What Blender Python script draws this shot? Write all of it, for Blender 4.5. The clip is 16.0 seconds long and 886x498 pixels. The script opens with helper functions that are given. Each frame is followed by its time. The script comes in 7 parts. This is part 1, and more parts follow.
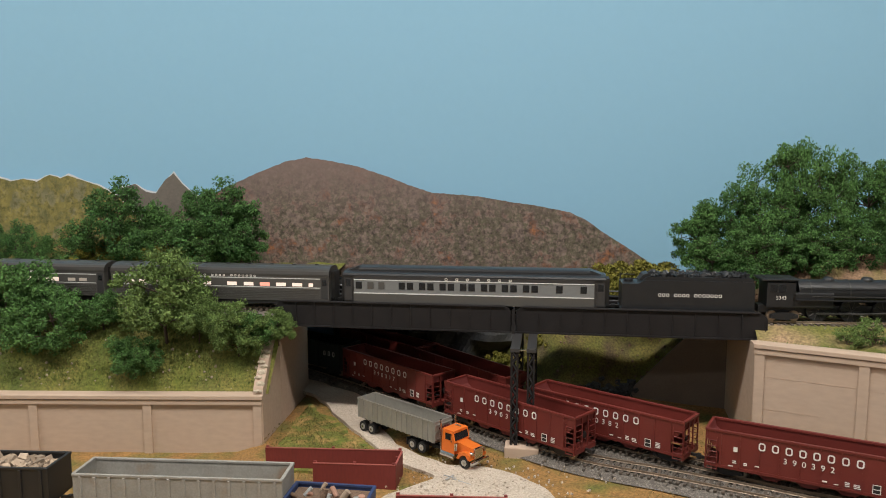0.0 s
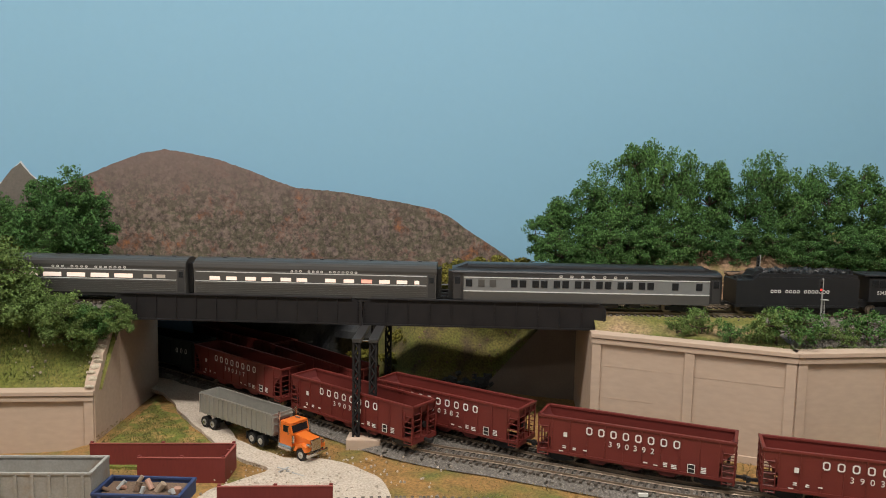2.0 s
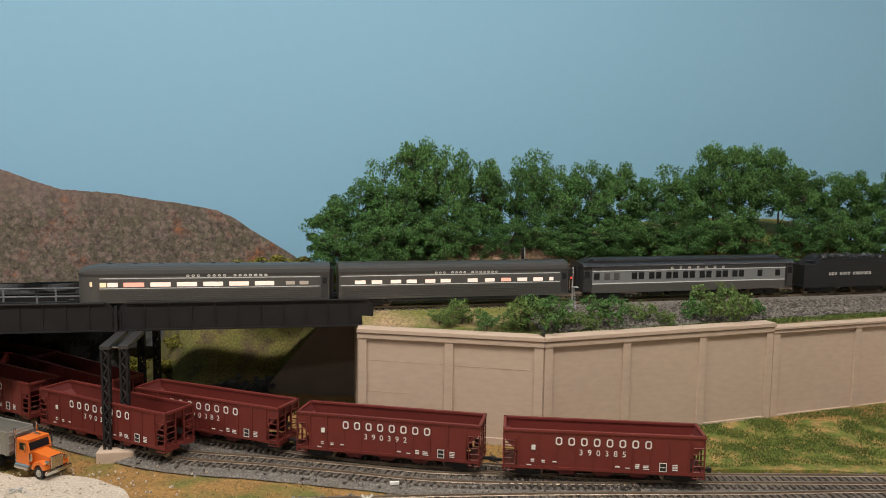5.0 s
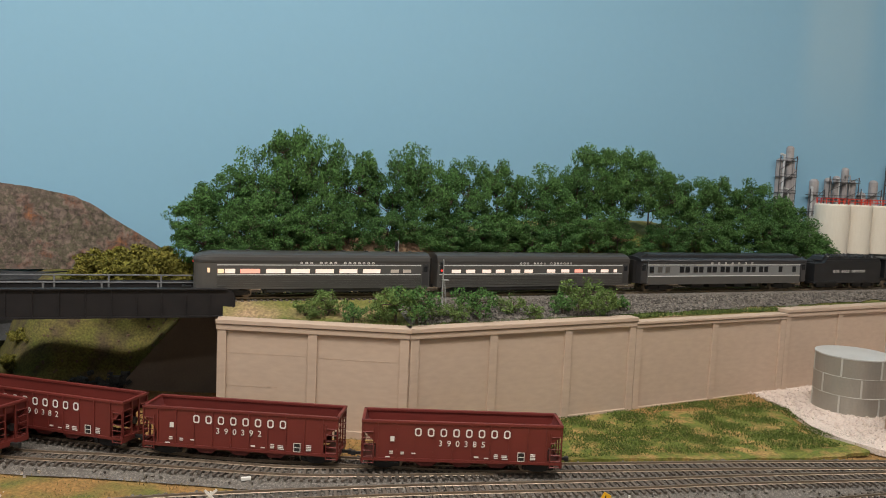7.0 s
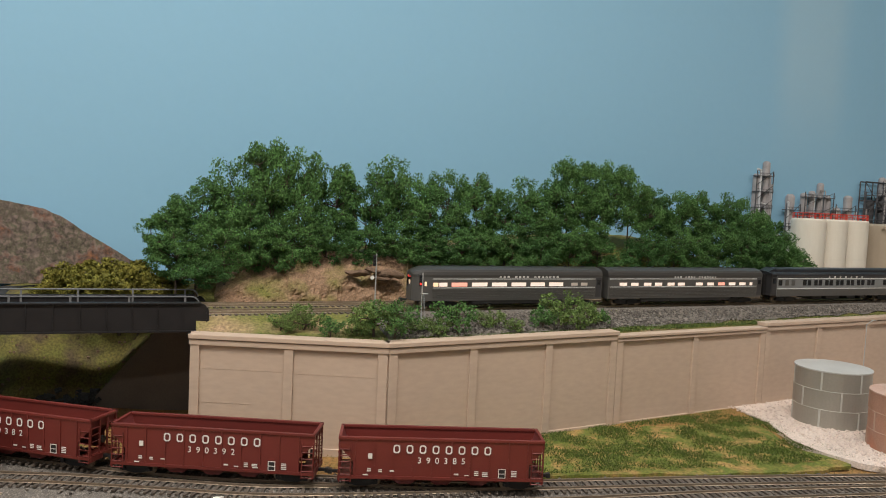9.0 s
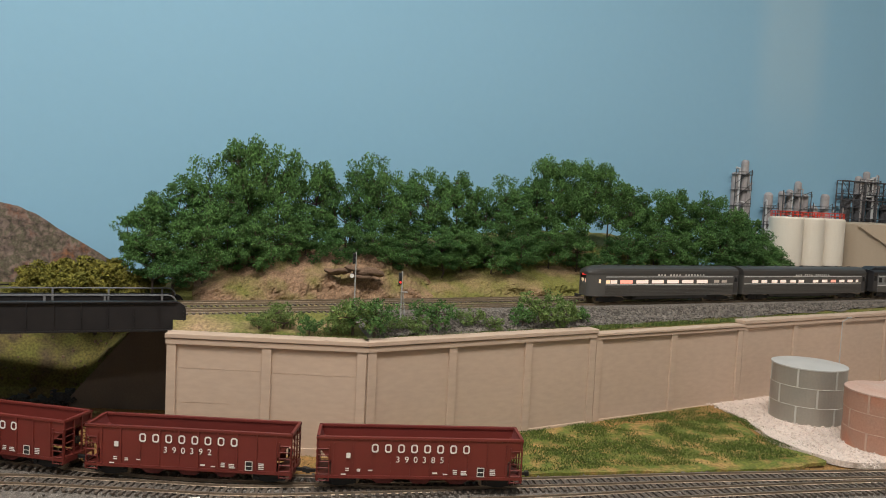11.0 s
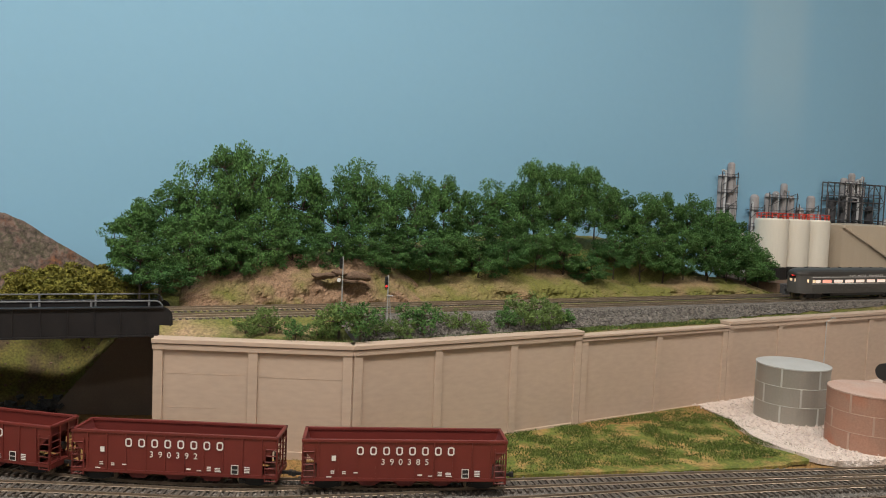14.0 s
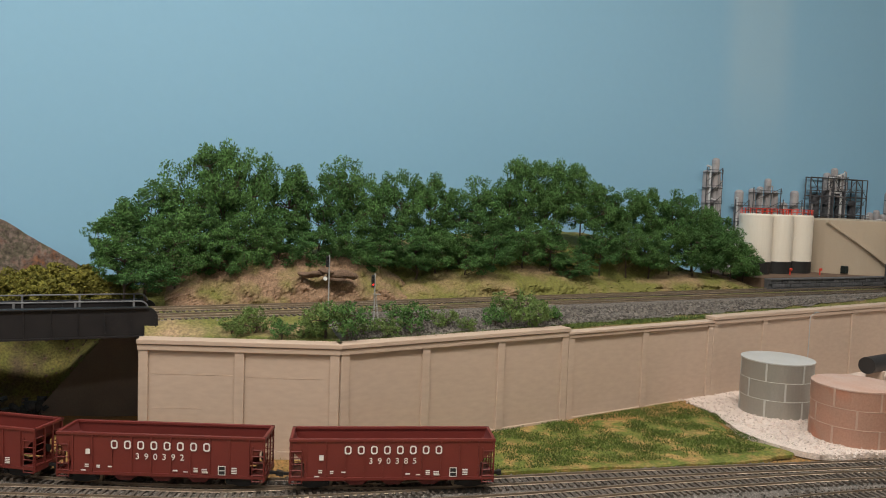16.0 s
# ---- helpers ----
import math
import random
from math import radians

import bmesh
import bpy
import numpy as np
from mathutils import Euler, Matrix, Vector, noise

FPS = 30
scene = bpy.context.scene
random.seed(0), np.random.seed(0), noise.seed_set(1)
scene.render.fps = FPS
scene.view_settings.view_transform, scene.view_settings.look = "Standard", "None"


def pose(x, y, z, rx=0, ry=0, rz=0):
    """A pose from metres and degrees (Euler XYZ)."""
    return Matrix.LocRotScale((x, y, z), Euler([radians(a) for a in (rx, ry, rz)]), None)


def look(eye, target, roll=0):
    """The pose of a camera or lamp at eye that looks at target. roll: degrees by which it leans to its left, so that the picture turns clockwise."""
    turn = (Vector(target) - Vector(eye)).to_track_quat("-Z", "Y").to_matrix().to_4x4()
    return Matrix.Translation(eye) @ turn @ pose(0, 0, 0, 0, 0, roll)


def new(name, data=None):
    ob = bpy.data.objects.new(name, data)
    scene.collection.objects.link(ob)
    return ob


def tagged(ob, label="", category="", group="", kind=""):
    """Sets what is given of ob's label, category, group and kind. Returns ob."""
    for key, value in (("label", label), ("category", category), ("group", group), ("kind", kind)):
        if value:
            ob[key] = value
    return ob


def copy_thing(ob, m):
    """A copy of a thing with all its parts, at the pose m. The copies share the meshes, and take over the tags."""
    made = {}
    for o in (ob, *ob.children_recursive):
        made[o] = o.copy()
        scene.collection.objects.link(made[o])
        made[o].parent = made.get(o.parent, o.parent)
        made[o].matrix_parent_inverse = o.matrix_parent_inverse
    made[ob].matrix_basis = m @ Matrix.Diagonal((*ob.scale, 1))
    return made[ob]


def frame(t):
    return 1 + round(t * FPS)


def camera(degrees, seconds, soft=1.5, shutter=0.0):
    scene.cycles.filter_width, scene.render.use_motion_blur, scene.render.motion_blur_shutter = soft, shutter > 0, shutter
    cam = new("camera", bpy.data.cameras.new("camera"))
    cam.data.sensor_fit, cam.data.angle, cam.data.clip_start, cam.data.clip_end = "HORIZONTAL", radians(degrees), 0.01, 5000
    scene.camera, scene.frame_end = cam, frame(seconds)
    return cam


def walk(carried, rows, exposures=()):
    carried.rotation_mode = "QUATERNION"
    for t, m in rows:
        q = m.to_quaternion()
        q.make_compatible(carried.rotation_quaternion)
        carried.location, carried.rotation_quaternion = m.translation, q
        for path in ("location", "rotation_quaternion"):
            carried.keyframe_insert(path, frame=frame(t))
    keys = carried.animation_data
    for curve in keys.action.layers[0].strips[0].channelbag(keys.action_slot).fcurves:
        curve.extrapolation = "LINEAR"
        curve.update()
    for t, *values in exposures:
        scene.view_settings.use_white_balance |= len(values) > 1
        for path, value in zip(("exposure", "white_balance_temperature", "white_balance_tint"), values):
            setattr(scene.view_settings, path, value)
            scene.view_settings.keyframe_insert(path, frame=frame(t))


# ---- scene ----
# ---------------------------------------------------------------- camera
CAMERA_ROWS = [
    (0, (0.2920, -0.7828, 0.2933), (0.2452, -0.4553, 0.2523), -0.1),
    (0.5, (0.3132, -0.7832, 0.2863), (0.2735, -0.4545, 0.2480), 0.1),
    (1, (0.3323, -0.7835, 0.2833), (0.3138, -0.4528, 0.2462), 0.7),
    (1.5, (0.3472, -0.7802, 0.2772), (0.3357, -0.4488, 0.2412), 1.0),
    (2, (0.3605, -0.7760, 0.2723), (0.3517, -0.4448, 0.2368), 1.1),
    (2.5, (0.3728, -0.7762, 0.2697), (0.3830, -0.4448, 0.2345), 1.4),
    (3, (0.3943, -0.7767, 0.2638), (0.4083, -0.4452, 0.2310), 1.4),
    (3.5, (0.4130, -0.7780, 0.2633), (0.4500, -0.4483, 0.2315), 1.5),
    (4, (0.4220, -0.7827, 0.2648), (0.4678, -0.4538, 0.2338), 1.2),
    (4.5, (0.4328, -0.7848, 0.2685), (0.4830, -0.4568, 0.2363), 0.8),
    (7, (0.4800, -0.7797, 0.2502), (0.5808, -0.4632, 0.2215), 2.5),
    (7.5, (0.4812, -0.7773, 0.2487), (0.5878, -0.4627, 0.2220), 2.8),
    (8, (0.4828, -0.7750, 0.2480), (0.5918, -0.4608, 0.2247), 3.0),
    (8.5, (0.4830, -0.7715, 0.2462), (0.5952, -0.4583, 0.2240), 3.0),
    (9, (0.4830, -0.7692, 0.2457), (0.5927, -0.4550, 0.2247), 2.6),
    (9.5, (0.4837, -0.7655, 0.2453), (0.5983, -0.4533, 0.2230), 2.8),
    (12, (0.4877, -0.7718, 0.2477), (0.6068, -0.4612, 0.2267), 2.6),
    (12.5, (0.4868, -0.7728, 0.2467), (0.6123, -0.4647, 0.2267), 2.7),
    (13, (0.4848, -0.7733, 0.2470), (0.6093, -0.4647, 0.2268), 2.7),
    (13.5, (0.4907, -0.7758, 0.2467), (0.6122, -0.4662, 0.2272), 2.4),
    (14, (0.4925, -0.7772, 0.2468), (0.6120, -0.4667, 0.2270), 2.3),
    (14.5, (0.4910, -0.7797, 0.2463), (0.6107, -0.4692, 0.2270), 2.3),
    (15, (0.4917, -0.7802, 0.2490), (0.6178, -0.4723, 0.2303), 2.1),
    (15.5, (0.4907, -0.7783, 0.2453), (0.6170, -0.4705, 0.2265), 2.0),
    (16, (0.4928, -0.7768, 0.2492), (0.6178, -0.4685, 0.2277), 2.0),
]
cam = camera(61.0, 16.0, soft=1.0)
walk(cam, [(t, look(eye, target, roll)) for t, eye, target, roll in CAMERA_ROWS])

# ---------------------------------------------------------------- light
world = bpy.data.worlds.new("room_air")
scene.world = world
world.use_nodes = True
world.node_tree.nodes["Background"].inputs[0].default_value = (0.80, 0.88, 1.0, 1)
world.node_tree.nodes["Background"].inputs[1].default_value = 0.05
scene.view_settings.exposure = -0.10


def unseen_lamp(x, y, z, sx, sy, power, colour):
    data = bpy.data.lights.new("unseen_overhead_lamp", "AREA")
    data.shape, data.size, data.size_y, data.energy, data.color = "RECTANGLE", sx, sy, power, colour
    ob = new("unseen_overhead_lamp", data)
    ob.matrix_world = pose(x, y, z)
    return ob


# front row: unseen key lights, placed to suit the shadow edges under the bridge
for x, power in ((-1.35, 26.0), (0.45, 36.0), (2.25, 13.0)):
    unseen_lamp(x, -0.74, 1.50, 1.3, 0.20, power, (1.0, 0.948, 0.88))
# back row: added low fill that reaches in under the bridge
for x, power in ((-0.75, 12.0), (1.9, 4.0)):
    unseen_lamp(x, -2.40, 1.50, 1.3, 0.20, power, (1.0, 0.948, 0.88))

# ---------------------------------------------------------------- materials
MATS = {}


def mat(name, colour, rough=0.7, metal=0.0, second=None, scale=60.0, fine=600.0, amount=0.5, bump=0.0, bump_scale=None,
        island=0.0, objrand=0.0, spec=0.5, third=None, third_scale=15.0, third_cut=0.55, emit=0.0, stretch=(1, 1, 1)):
    """Two-scale procedural surface: large blotches, fine grain, optional third colour in patches, bump, per-piece variation."""
    if name in MATS:
        return MATS[name]
    m = bpy.data.materials.new(name)
    m.use_nodes = True
    nt = m.node_tree
    b = nt.nodes["Principled BSDF"]
    L = nt.links.new
    b.inputs["Roughness"].default_value, b.inputs["Metallic"].default_value = rough, metal
    b.inputs["Specular IOR Level"].default_value = spec
    tc = nt.nodes.new("ShaderNodeTexCoord")
    mp = nt.nodes.new("ShaderNodeMapping")
    mp.inputs["Scale"].default_value = stretch
    L(tc.outputs["Object"], mp.inputs["Vector"])

    def noise_node(sc, detail):
        n = nt.nodes.new("ShaderNodeTexNoise")
        n.inputs["Scale"].default_value, n.inputs["Detail"].default_value = sc, detail
        L(mp.outputs[0], n.inputs["Vector"])
        return n

    def mix(fac, a, c, blend="MIX"):
        n = nt.nodes.new("ShaderNodeMix")
        n.data_type, n.blend_type = "RGBA", blend
        if isinstance(fac, (int, float)):
            n.inputs[0].default_value = fac
        else:
            L(fac, n.inputs[0])
        for socket, v in ((n.inputs[6], a), (n.inputs[7], c)):
            if isinstance(v, tuple):
                socket.default_value = (*v, 1)
            else:
                L(v, socket)
        return n.outputs[2]

    def ramp(value, lo, hi):
        n = nt.nodes.new("ShaderNodeMapRange")
        n.inputs[1].default_value, n.inputs[2].default_value = lo, hi
        L(value, n.inputs[0])
        return n.outputs[0]

    second = second or tuple(c * 0.6 for c in colour)
    big, small = noise_node(scale, 4.0), noise_node(fine, 3.0)
    col = mix(ramp(big.outputs[0], 0.5 - 0.25, 0.5 + 0.25), colour, second)
    col = mix(amount, colour, col)
    if third:
        patch = noise_node(third_scale, 5.0)
        col = mix(ramp(patch.outputs[0], third_cut - 0.10, third_cut + 0.10), col, third)
    grain = nt.nodes.new("ShaderNodeHueSaturation")
    L(col, grain.inputs["Color"])
    value = ramp(small.outputs[0], 0.3, 0.7)
    g2 = nt.nodes.new("ShaderNodeMapRange")
    g2.inputs[3].default_value, g2.inputs[4].default_value = 1 - (0.45 if bump > 0.4 else 0.13) * amount, 1 + (0.45 if bump > 0.4 else 0.13) * amount
    L(value, g2.inputs[0])
    v = g2.outputs[0]
    for strength, node, out in ((island, "ShaderNodeNewGeometry", "Random Per Island"), (objrand, "ShaderNodeObjectInfo", "Random")):
        if strength:
            r = nt.nodes.new(node)
            mr = nt.nodes.new("ShaderNodeMapRange")
            mr.inputs[3].default_value, mr.inputs[4].default_value = 1 - strength, 1 + strength
            L(r.outputs[out], mr.inputs[0])
            mu = nt.nodes.new("ShaderNodeMath")
            mu.operation = "MULTIPLY"
            L(v, mu.inputs[0])
            L(mr.outputs[0], mu.inputs[1])
            v = mu.outputs[0]
    L(v, grain.inputs["Value"])
    L(grain.outputs[0], b.inputs["Base Color"])
    if bump:
        bn = nt.nodes.new("ShaderNodeBump")
        bn.inputs["Strength"].default_value, bn.inputs["Distance"].default_value = bump, 0.001
        h = noise_node(bump_scale, 4.0) if bump_scale else small
        L(h.outputs[0], bn.inputs["Height"])
        L(bn.outputs[0], b.inputs["Normal"])
    if emit:
        L(grain.outputs[0], b.inputs["Emission Color"])
        b.inputs["Emission Strength"].default_value = emit
    MATS[name] = m
    return m


SKY = mat("sky_paint", (0.238, 0.447, 0.612), 0.75, second=(0.256, 0.462, 0.62), scale=3, fine=90, amount=0.05)


def pale_streak(m, x0, x1, z0, z1, strength):
    """A pale vertical streak mixed into the sky colour, fading out downwards."""
    nt = m.node_tree
    L = nt.links.new
    b = nt.nodes["Principled BSDF"]
    old = b.inputs["Base Color"].links[0].from_socket
    tc = nt.nodes.new("ShaderNodeTexCoord")
    sx = nt.nodes.new("ShaderNodeSeparateXYZ")
    L(tc.outputs["Object"], sx.inputs[0])

    def rise(v, lo, hi):
        n = nt.nodes.new("ShaderNodeMapRange")
        n.interpolation_type = "SMOOTHSTEP"
        n.inputs[1].default_value, n.inputs[2].default_value = lo, hi
        L(v, n.inputs[0])
        return n.outputs[0]

    def times(u, v):
        n = nt.nodes.new("ShaderNodeMath")
        n.operation = "MULTIPLY"
        for i, w in enumerate((u, v)):
            if isinstance(w, float):
                n.inputs[i].default_value = w
            else:
                L(w, n.inputs[i])
        return n.outputs[0]
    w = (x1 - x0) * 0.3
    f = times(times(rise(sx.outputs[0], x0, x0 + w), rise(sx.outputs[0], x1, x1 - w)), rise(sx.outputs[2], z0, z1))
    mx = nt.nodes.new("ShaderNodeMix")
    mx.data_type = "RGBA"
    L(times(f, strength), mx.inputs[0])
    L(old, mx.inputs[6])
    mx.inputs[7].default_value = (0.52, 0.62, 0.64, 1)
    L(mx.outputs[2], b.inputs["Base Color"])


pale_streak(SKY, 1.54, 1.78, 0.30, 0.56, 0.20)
CONCRETE = mat("tan_concrete", (0.475, 0.358, 0.275), 0.85, second=(0.40, 0.298, 0.225), scale=14, fine=160, amount=0.38, bump=0.03, bump_scale=150, stretch=(0.5, 1, 1.4))
CONCRETE_EDGE = mat("broken_plaster", (0.50, 0.43, 0.33), 0.9, scale=150, amount=0.5, bump=0.6, bump_scale=400)
# darker brown than the tan concrete, used on the right wing wall
CONCRETE_DARK = mat("dark_abutment", (0.17, 0.135, 0.11), 0.85, second=(0.10, 0.08, 0.065), scale=30, amount=0.5, bump=0.1, bump_scale=400)
STEEL_BLACK = mat("black_girder_steel", (0.012, 0.011, 0.012), 0.55, second=(0.024, 0.021, 0.021), scale=60, amount=0.5, bump=0.05, spec=0.25)
RAIL_BLACK = mat("grey_handrail", (0.17, 0.17, 0.175), 0.4, scale=90, amount=0.4)
HOPPER_RED = mat("hopper_red", (0.140, 0.0215, 0.0165), 0.5, second=(0.100, 0.017, 0.013), scale=55, fine=700, amount=0.35, objrand=0.08)
HOPPER_DARK = mat("hopper_inside_red", (0.15, 0.026, 0.024), 0.65, second=(0.10, 0.018, 0.016), scale=35, amount=0.6)
WHITE_PAINT = mat("white_lettering", (0.72, 0.70, 0.66), 0.6, scale=300, amount=0.15)
BLACK_PLASTIC = mat("black_plastic", (0.018, 0.017, 0.017), 0.5, scale=150, amount=0.5)
COACH_DARK = mat("coach_dark_grey", (0.034, 0.033, 0.034), 0.38, second=(0.045, 0.043, 0.043), scale=60, amount=0.3)
COACH_LIGHT = mat("coach_light_grey", (0.17, 0.175, 0.175), 0.4, second=(0.14, 0.145, 0.145), scale=60, amount=0.3)
COACH_MID = mat("coach_mid_grey", (0.076, 0.072, 0.067), 0.38, second=(0.07, 0.068, 0.066), scale=60, amount=0.3)
ROOF_DARK = mat("roof_black", (0.020, 0.021, 0.024), 0.32, scale=60, amount=0.4)
COACH_ROOF = mat("coach_roof_grey", (0.046, 0.043, 0.040), 0.34, second=(0.034, 0.032, 0.031), scale=60, amount=0.4)
STRIPE = mat("white_stripe", (0.62, 0.62, 0.60), 0.5, scale=300, amount=0.1)
WINDOW_LIT = mat("lit_window", (0.95, 0.78, 0.68), 0.4, scale=300, amount=0.15, emit=0.42)
WINDOW_RED = mat("lit_window_red_curtain", (1.0, 0.42, 0.32), 0.4, scale=300, amount=0.15, emit=0.55)
WINDOW_AMBER = mat("lit_window_amber", (1.0, 0.74, 0.48), 0.4, scale=300, amount=0.15, emit=0.45)
GLASS_DARK = mat("dark_window_glass", (0.012, 0.013, 0.015), 0.12, scale=90, amount=0.2)
LOCO_BLACK = mat("locomotive_black", (0.011, 0.012, 0.014), 0.42, second=(0.02, 0.02, 0.022), scale=90, amount=0.5)
LOCO_GREY = mat("locomotive_worn_metal", (0.06, 0.058, 0.055), 0.4, metal=0.5, scale=200, amount=0.5)
RAIL = mat("rail_steel", (0.36, 0.29, 0.22), 0.36, metal=0.6, second=(0.20, 0.14, 0.10), scale=120, amount=0.6)
TIE = mat("tie_brown", (0.070, 0.054, 0.042), 0.85, second=(0.105, 0.085, 0.068), scale=200, amount=0.6, objrand=0.3, island=0.3)
BALLAST = mat("grey_ballast", (0.140, 0.122, 0.105), 0.95, second=(0.080, 0.070, 0.062), scale=420, fine=1500, amount=0.9, bump=1.0, bump_scale=700, third=(0.22, 0.195, 0.17), third_scale=500, third_cut=0.6)
BALLAST_STONE = mat("ballast_stone", (0.150, 0.132, 0.115), 0.95, scale=300, amount=0.5, island=0.55)
GROUND = mat("straw_dirt", (0.31, 0.165, 0.05), 0.95, second=(0.20, 0.115, 0.036), scale=45, fine=430, amount=0.8, bump=0.9, bump_scale=900, third=(0.115, 0.12, 0.024), third_scale=22, third_cut=0.58)
GRASS = mat("lawn_green", (0.082, 0.125, 0.014), 0.95, second=(0.165, 0.155, 0.028), scale=38, fine=430, amount=0.9, bump=0.9, bump_scale=900, third=(0.33, 0.205, 0.07), third_scale=58, third_cut=0.55)
HILL_SOIL = mat("hill_soil", (0.165, 0.150, 0.036), 0.95, second=(0.105, 0.120, 0.022), scale=28, fine=380, amount=0.9, bump=0.9, bump_scale=500, third=(0.32, 0.215, 0.125), third_scale=16, third_cut=0.60)
HILL_GREEN = mat("mossy_bank", (0.120, 0.150, 0.022), 0.95, second=(0.20, 0.165, 0.05), scale=30, fine=380, amount=0.9, bump=0.9, bump_scale=500, third=(0.085, 0.11, 0.022), third_scale=24, third_cut=0.58)
EMBANKMENT = mat("brownish_moss", (0.100, 0.110, 0.020), 0.95, second=(0.155, 0.120, 0.036), scale=45, fine=420, amount=0.9, bump=1.0, bump_scale=420, third=(0.085, 0.060, 0.032), third_scale=40, third_cut=0.57)
ROCK_TAN = mat("tan_rock", (0.285, 0.178, 0.110), 0.9, second=(0.19, 0.118, 0.070), scale=55, fine=500, amount=0.85, bump=1.0, bump_scale=190, third=(0.145, 0.140, 0.032), third_scale=24, third_cut=0.565)
ROCK_MOSSY = mat("mossy_tan_rock", (0.29, 0.20, 0.105), 0.9, second=(0.20, 0.135, 0.066), scale=50, fine=500, amount=0.85, bump=1.0, bump_scale=190, third=(0.155, 0.150, 0.034), third_scale=20, third_cut=0.47)
ROCK_BROWN = mat("brown_rock", (0.16, 0.10, 0.065), 0.9, scale=90, amount=0.7, bump=0.7, bump_scale=200)
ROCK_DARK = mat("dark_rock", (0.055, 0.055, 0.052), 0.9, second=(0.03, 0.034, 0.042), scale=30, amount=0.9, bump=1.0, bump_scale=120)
ROAD = mat("pale_gravel", (0.49, 0.415, 0.34), 0.95, second=(0.36, 0.29, 0.22), scale=60, fine=520, amount=0.55, bump=0.7, bump_scale=900)
TANK_GRAVEL = mat("pinkish_white_gravel", (0.66, 0.56, 0.50), 0.95, second=(0.50, 0.40, 0.34), scale=300, fine=600, amount=0.6, bump=1.0, bump_scale=700)
LEAF = mat("leaf_green", (0.060, 0.142, 0.036), 0.75, second=(0.098, 0.186, 0.052), scale=40, fine=300, amount=0.7, island=0.6, spec=0.25)
LEAF_DARK = mat("leaf_dark_green", (0.046, 0.122, 0.034), 0.75, second=(0.084, 0.160, 0.042), scale=40, fine=300, amount=0.7, island=0.6, spec=0.25)
LEAF_LIGHT = mat("leaf_light_green", (0.100, 0.165, 0.042), 0.75, second=(0.150, 0.205, 0.062), scale=40, fine=300, amount=0.7, island=0.4, spec=0.25)
LEAF_OLIVE = mat("leaf_olive", (0.165, 0.165, 0.030), 0.8, second=(0.21, 0.16, 0.034), scale=40, fine=300, amount=0.7, island=0.4, spec=0.2)
BARK = mat("bark", (0.075, 0.052, 0.036), 0.9, scale=200, amount=0.7)
SILVER = mat("silver_tank_paint", (0.33, 0.305, 0.265), 0.40, metal=0.4, second=(0.27, 0.25, 0.215), scale=25, amount=0.4)
SILVER_TOP = mat("silver_tank_roof", (0.52, 0.51, 0.49), 0.5, metal=0.2, scale=40, amount=0.3)
SILVER_SEAM = mat("silver_seam", (0.52, 0.51, 0.47), 0.5, metal=0.3, scale=90, amount=0.3)
COPPER = mat("rusty_tank_paint", (0.37, 0.185, 0.125), 0.6, second=(0.30, 0.19, 0.14), scale=25, amount=0.8, third=(0.40, 0.15, 0.085), third_scale=20, third_cut=0.6)
COPPER_TOP = mat("rusty_tank_roof", (0.46, 0.34, 0.29), 0.65, second=(0.42, 0.24, 0.17), scale=30, amount=0.8)
COPPER_SEAM = mat("rusty_seam", (0.45, 0.30, 0.23), 0.65, scale=90, amount=0.4)
CREAM = mat("cream_silo", (0.72, 0.66, 0.56), 0.6, second=(0.66, 0.60, 0.50), scale=25, amount=0.3)
TAN_TANK = mat("tan_storage_tank", (0.42, 0.34, 0.25), 0.65, second=(0.37, 0.29, 0.21), scale=20, amount=0.4)
RED_PAINT = mat("red_paint", (0.62, 0.055, 0.03), 0.5, scale=90, amount=0.3)
RED_LAMP = mat("red_signal_lens", (0.9, 0.05, 0.04), 0.3, scale=90, amount=0.1, emit=0.6)
ORANGE = mat("orange_truck_paint", (0.68, 0.155, 0.022), 0.32, second=(0.60, 0.13, 0.02), scale=80, amount=0.3)
ALU = mat("bare_aluminium", (0.46, 0.445, 0.41), 0.34, metal=0.6, second=(0.33, 0.32, 0.29), scale=90, amount=0.4)
TRAILER_IN = mat("dusty_trailer_bed", (0.26, 0.235, 0.20), 0.75, scale=90, amount=0.6)
RUBBER = mat("black_rubber", (0.014, 0.013, 0.013), 0.8, scale=200, amount=0.4)
CHROME = mat("chrome", (0.62, 0.61, 0.59), 0.2, metal=1.0, scale=90, amount=0.2)
FENCE_RED = mat("barn_red_panels", (0.165, 0.024, 0.019), 0.65, second=(0.130, 0.019, 0.015), scale=60, amount=0.6, stretch=(1, 1, 0.2))
GREY_CAR = mat("weathered_grey_steel", (0.30, 0.29, 0.265), 0.7, second=(0.21, 0.19, 0.165), scale=60, amount=0.7, third=(0.24, 0.16, 0.10), third_scale=45, third_cut=0.66)
GREEN_CAR = mat("dark_green_steel", (0.010, 0.018, 0.017), 0.5, scale=60, amount=0.4)
STONE_GREY = mat("dark_cut_stone", (0.085, 0.085, 0.088), 0.85, second=(0.055, 0.055, 0.06), scale=60, amount=0.7, objrand=0.3, bump=0.6, bump_scale=250)
YELLOW = mat("yellow_paint", (0.75, 0.42, 0.02), 0.5, scale=90, amount=0.3)
STEEL_PLANT = mat("plant_grey_steel", (0.46, 0.43, 0.43), 0.55, metal=0.2, second=(0.27, 0.25, 0.25), scale=70, amount=0.8)
STEEL_PLANT_DARK = mat("plant_dark_steel", (0.10, 0.10, 0.11), 0.6, metal=0.3, second=(0.06, 0.06, 0.065), scale=70, amount=0.8)
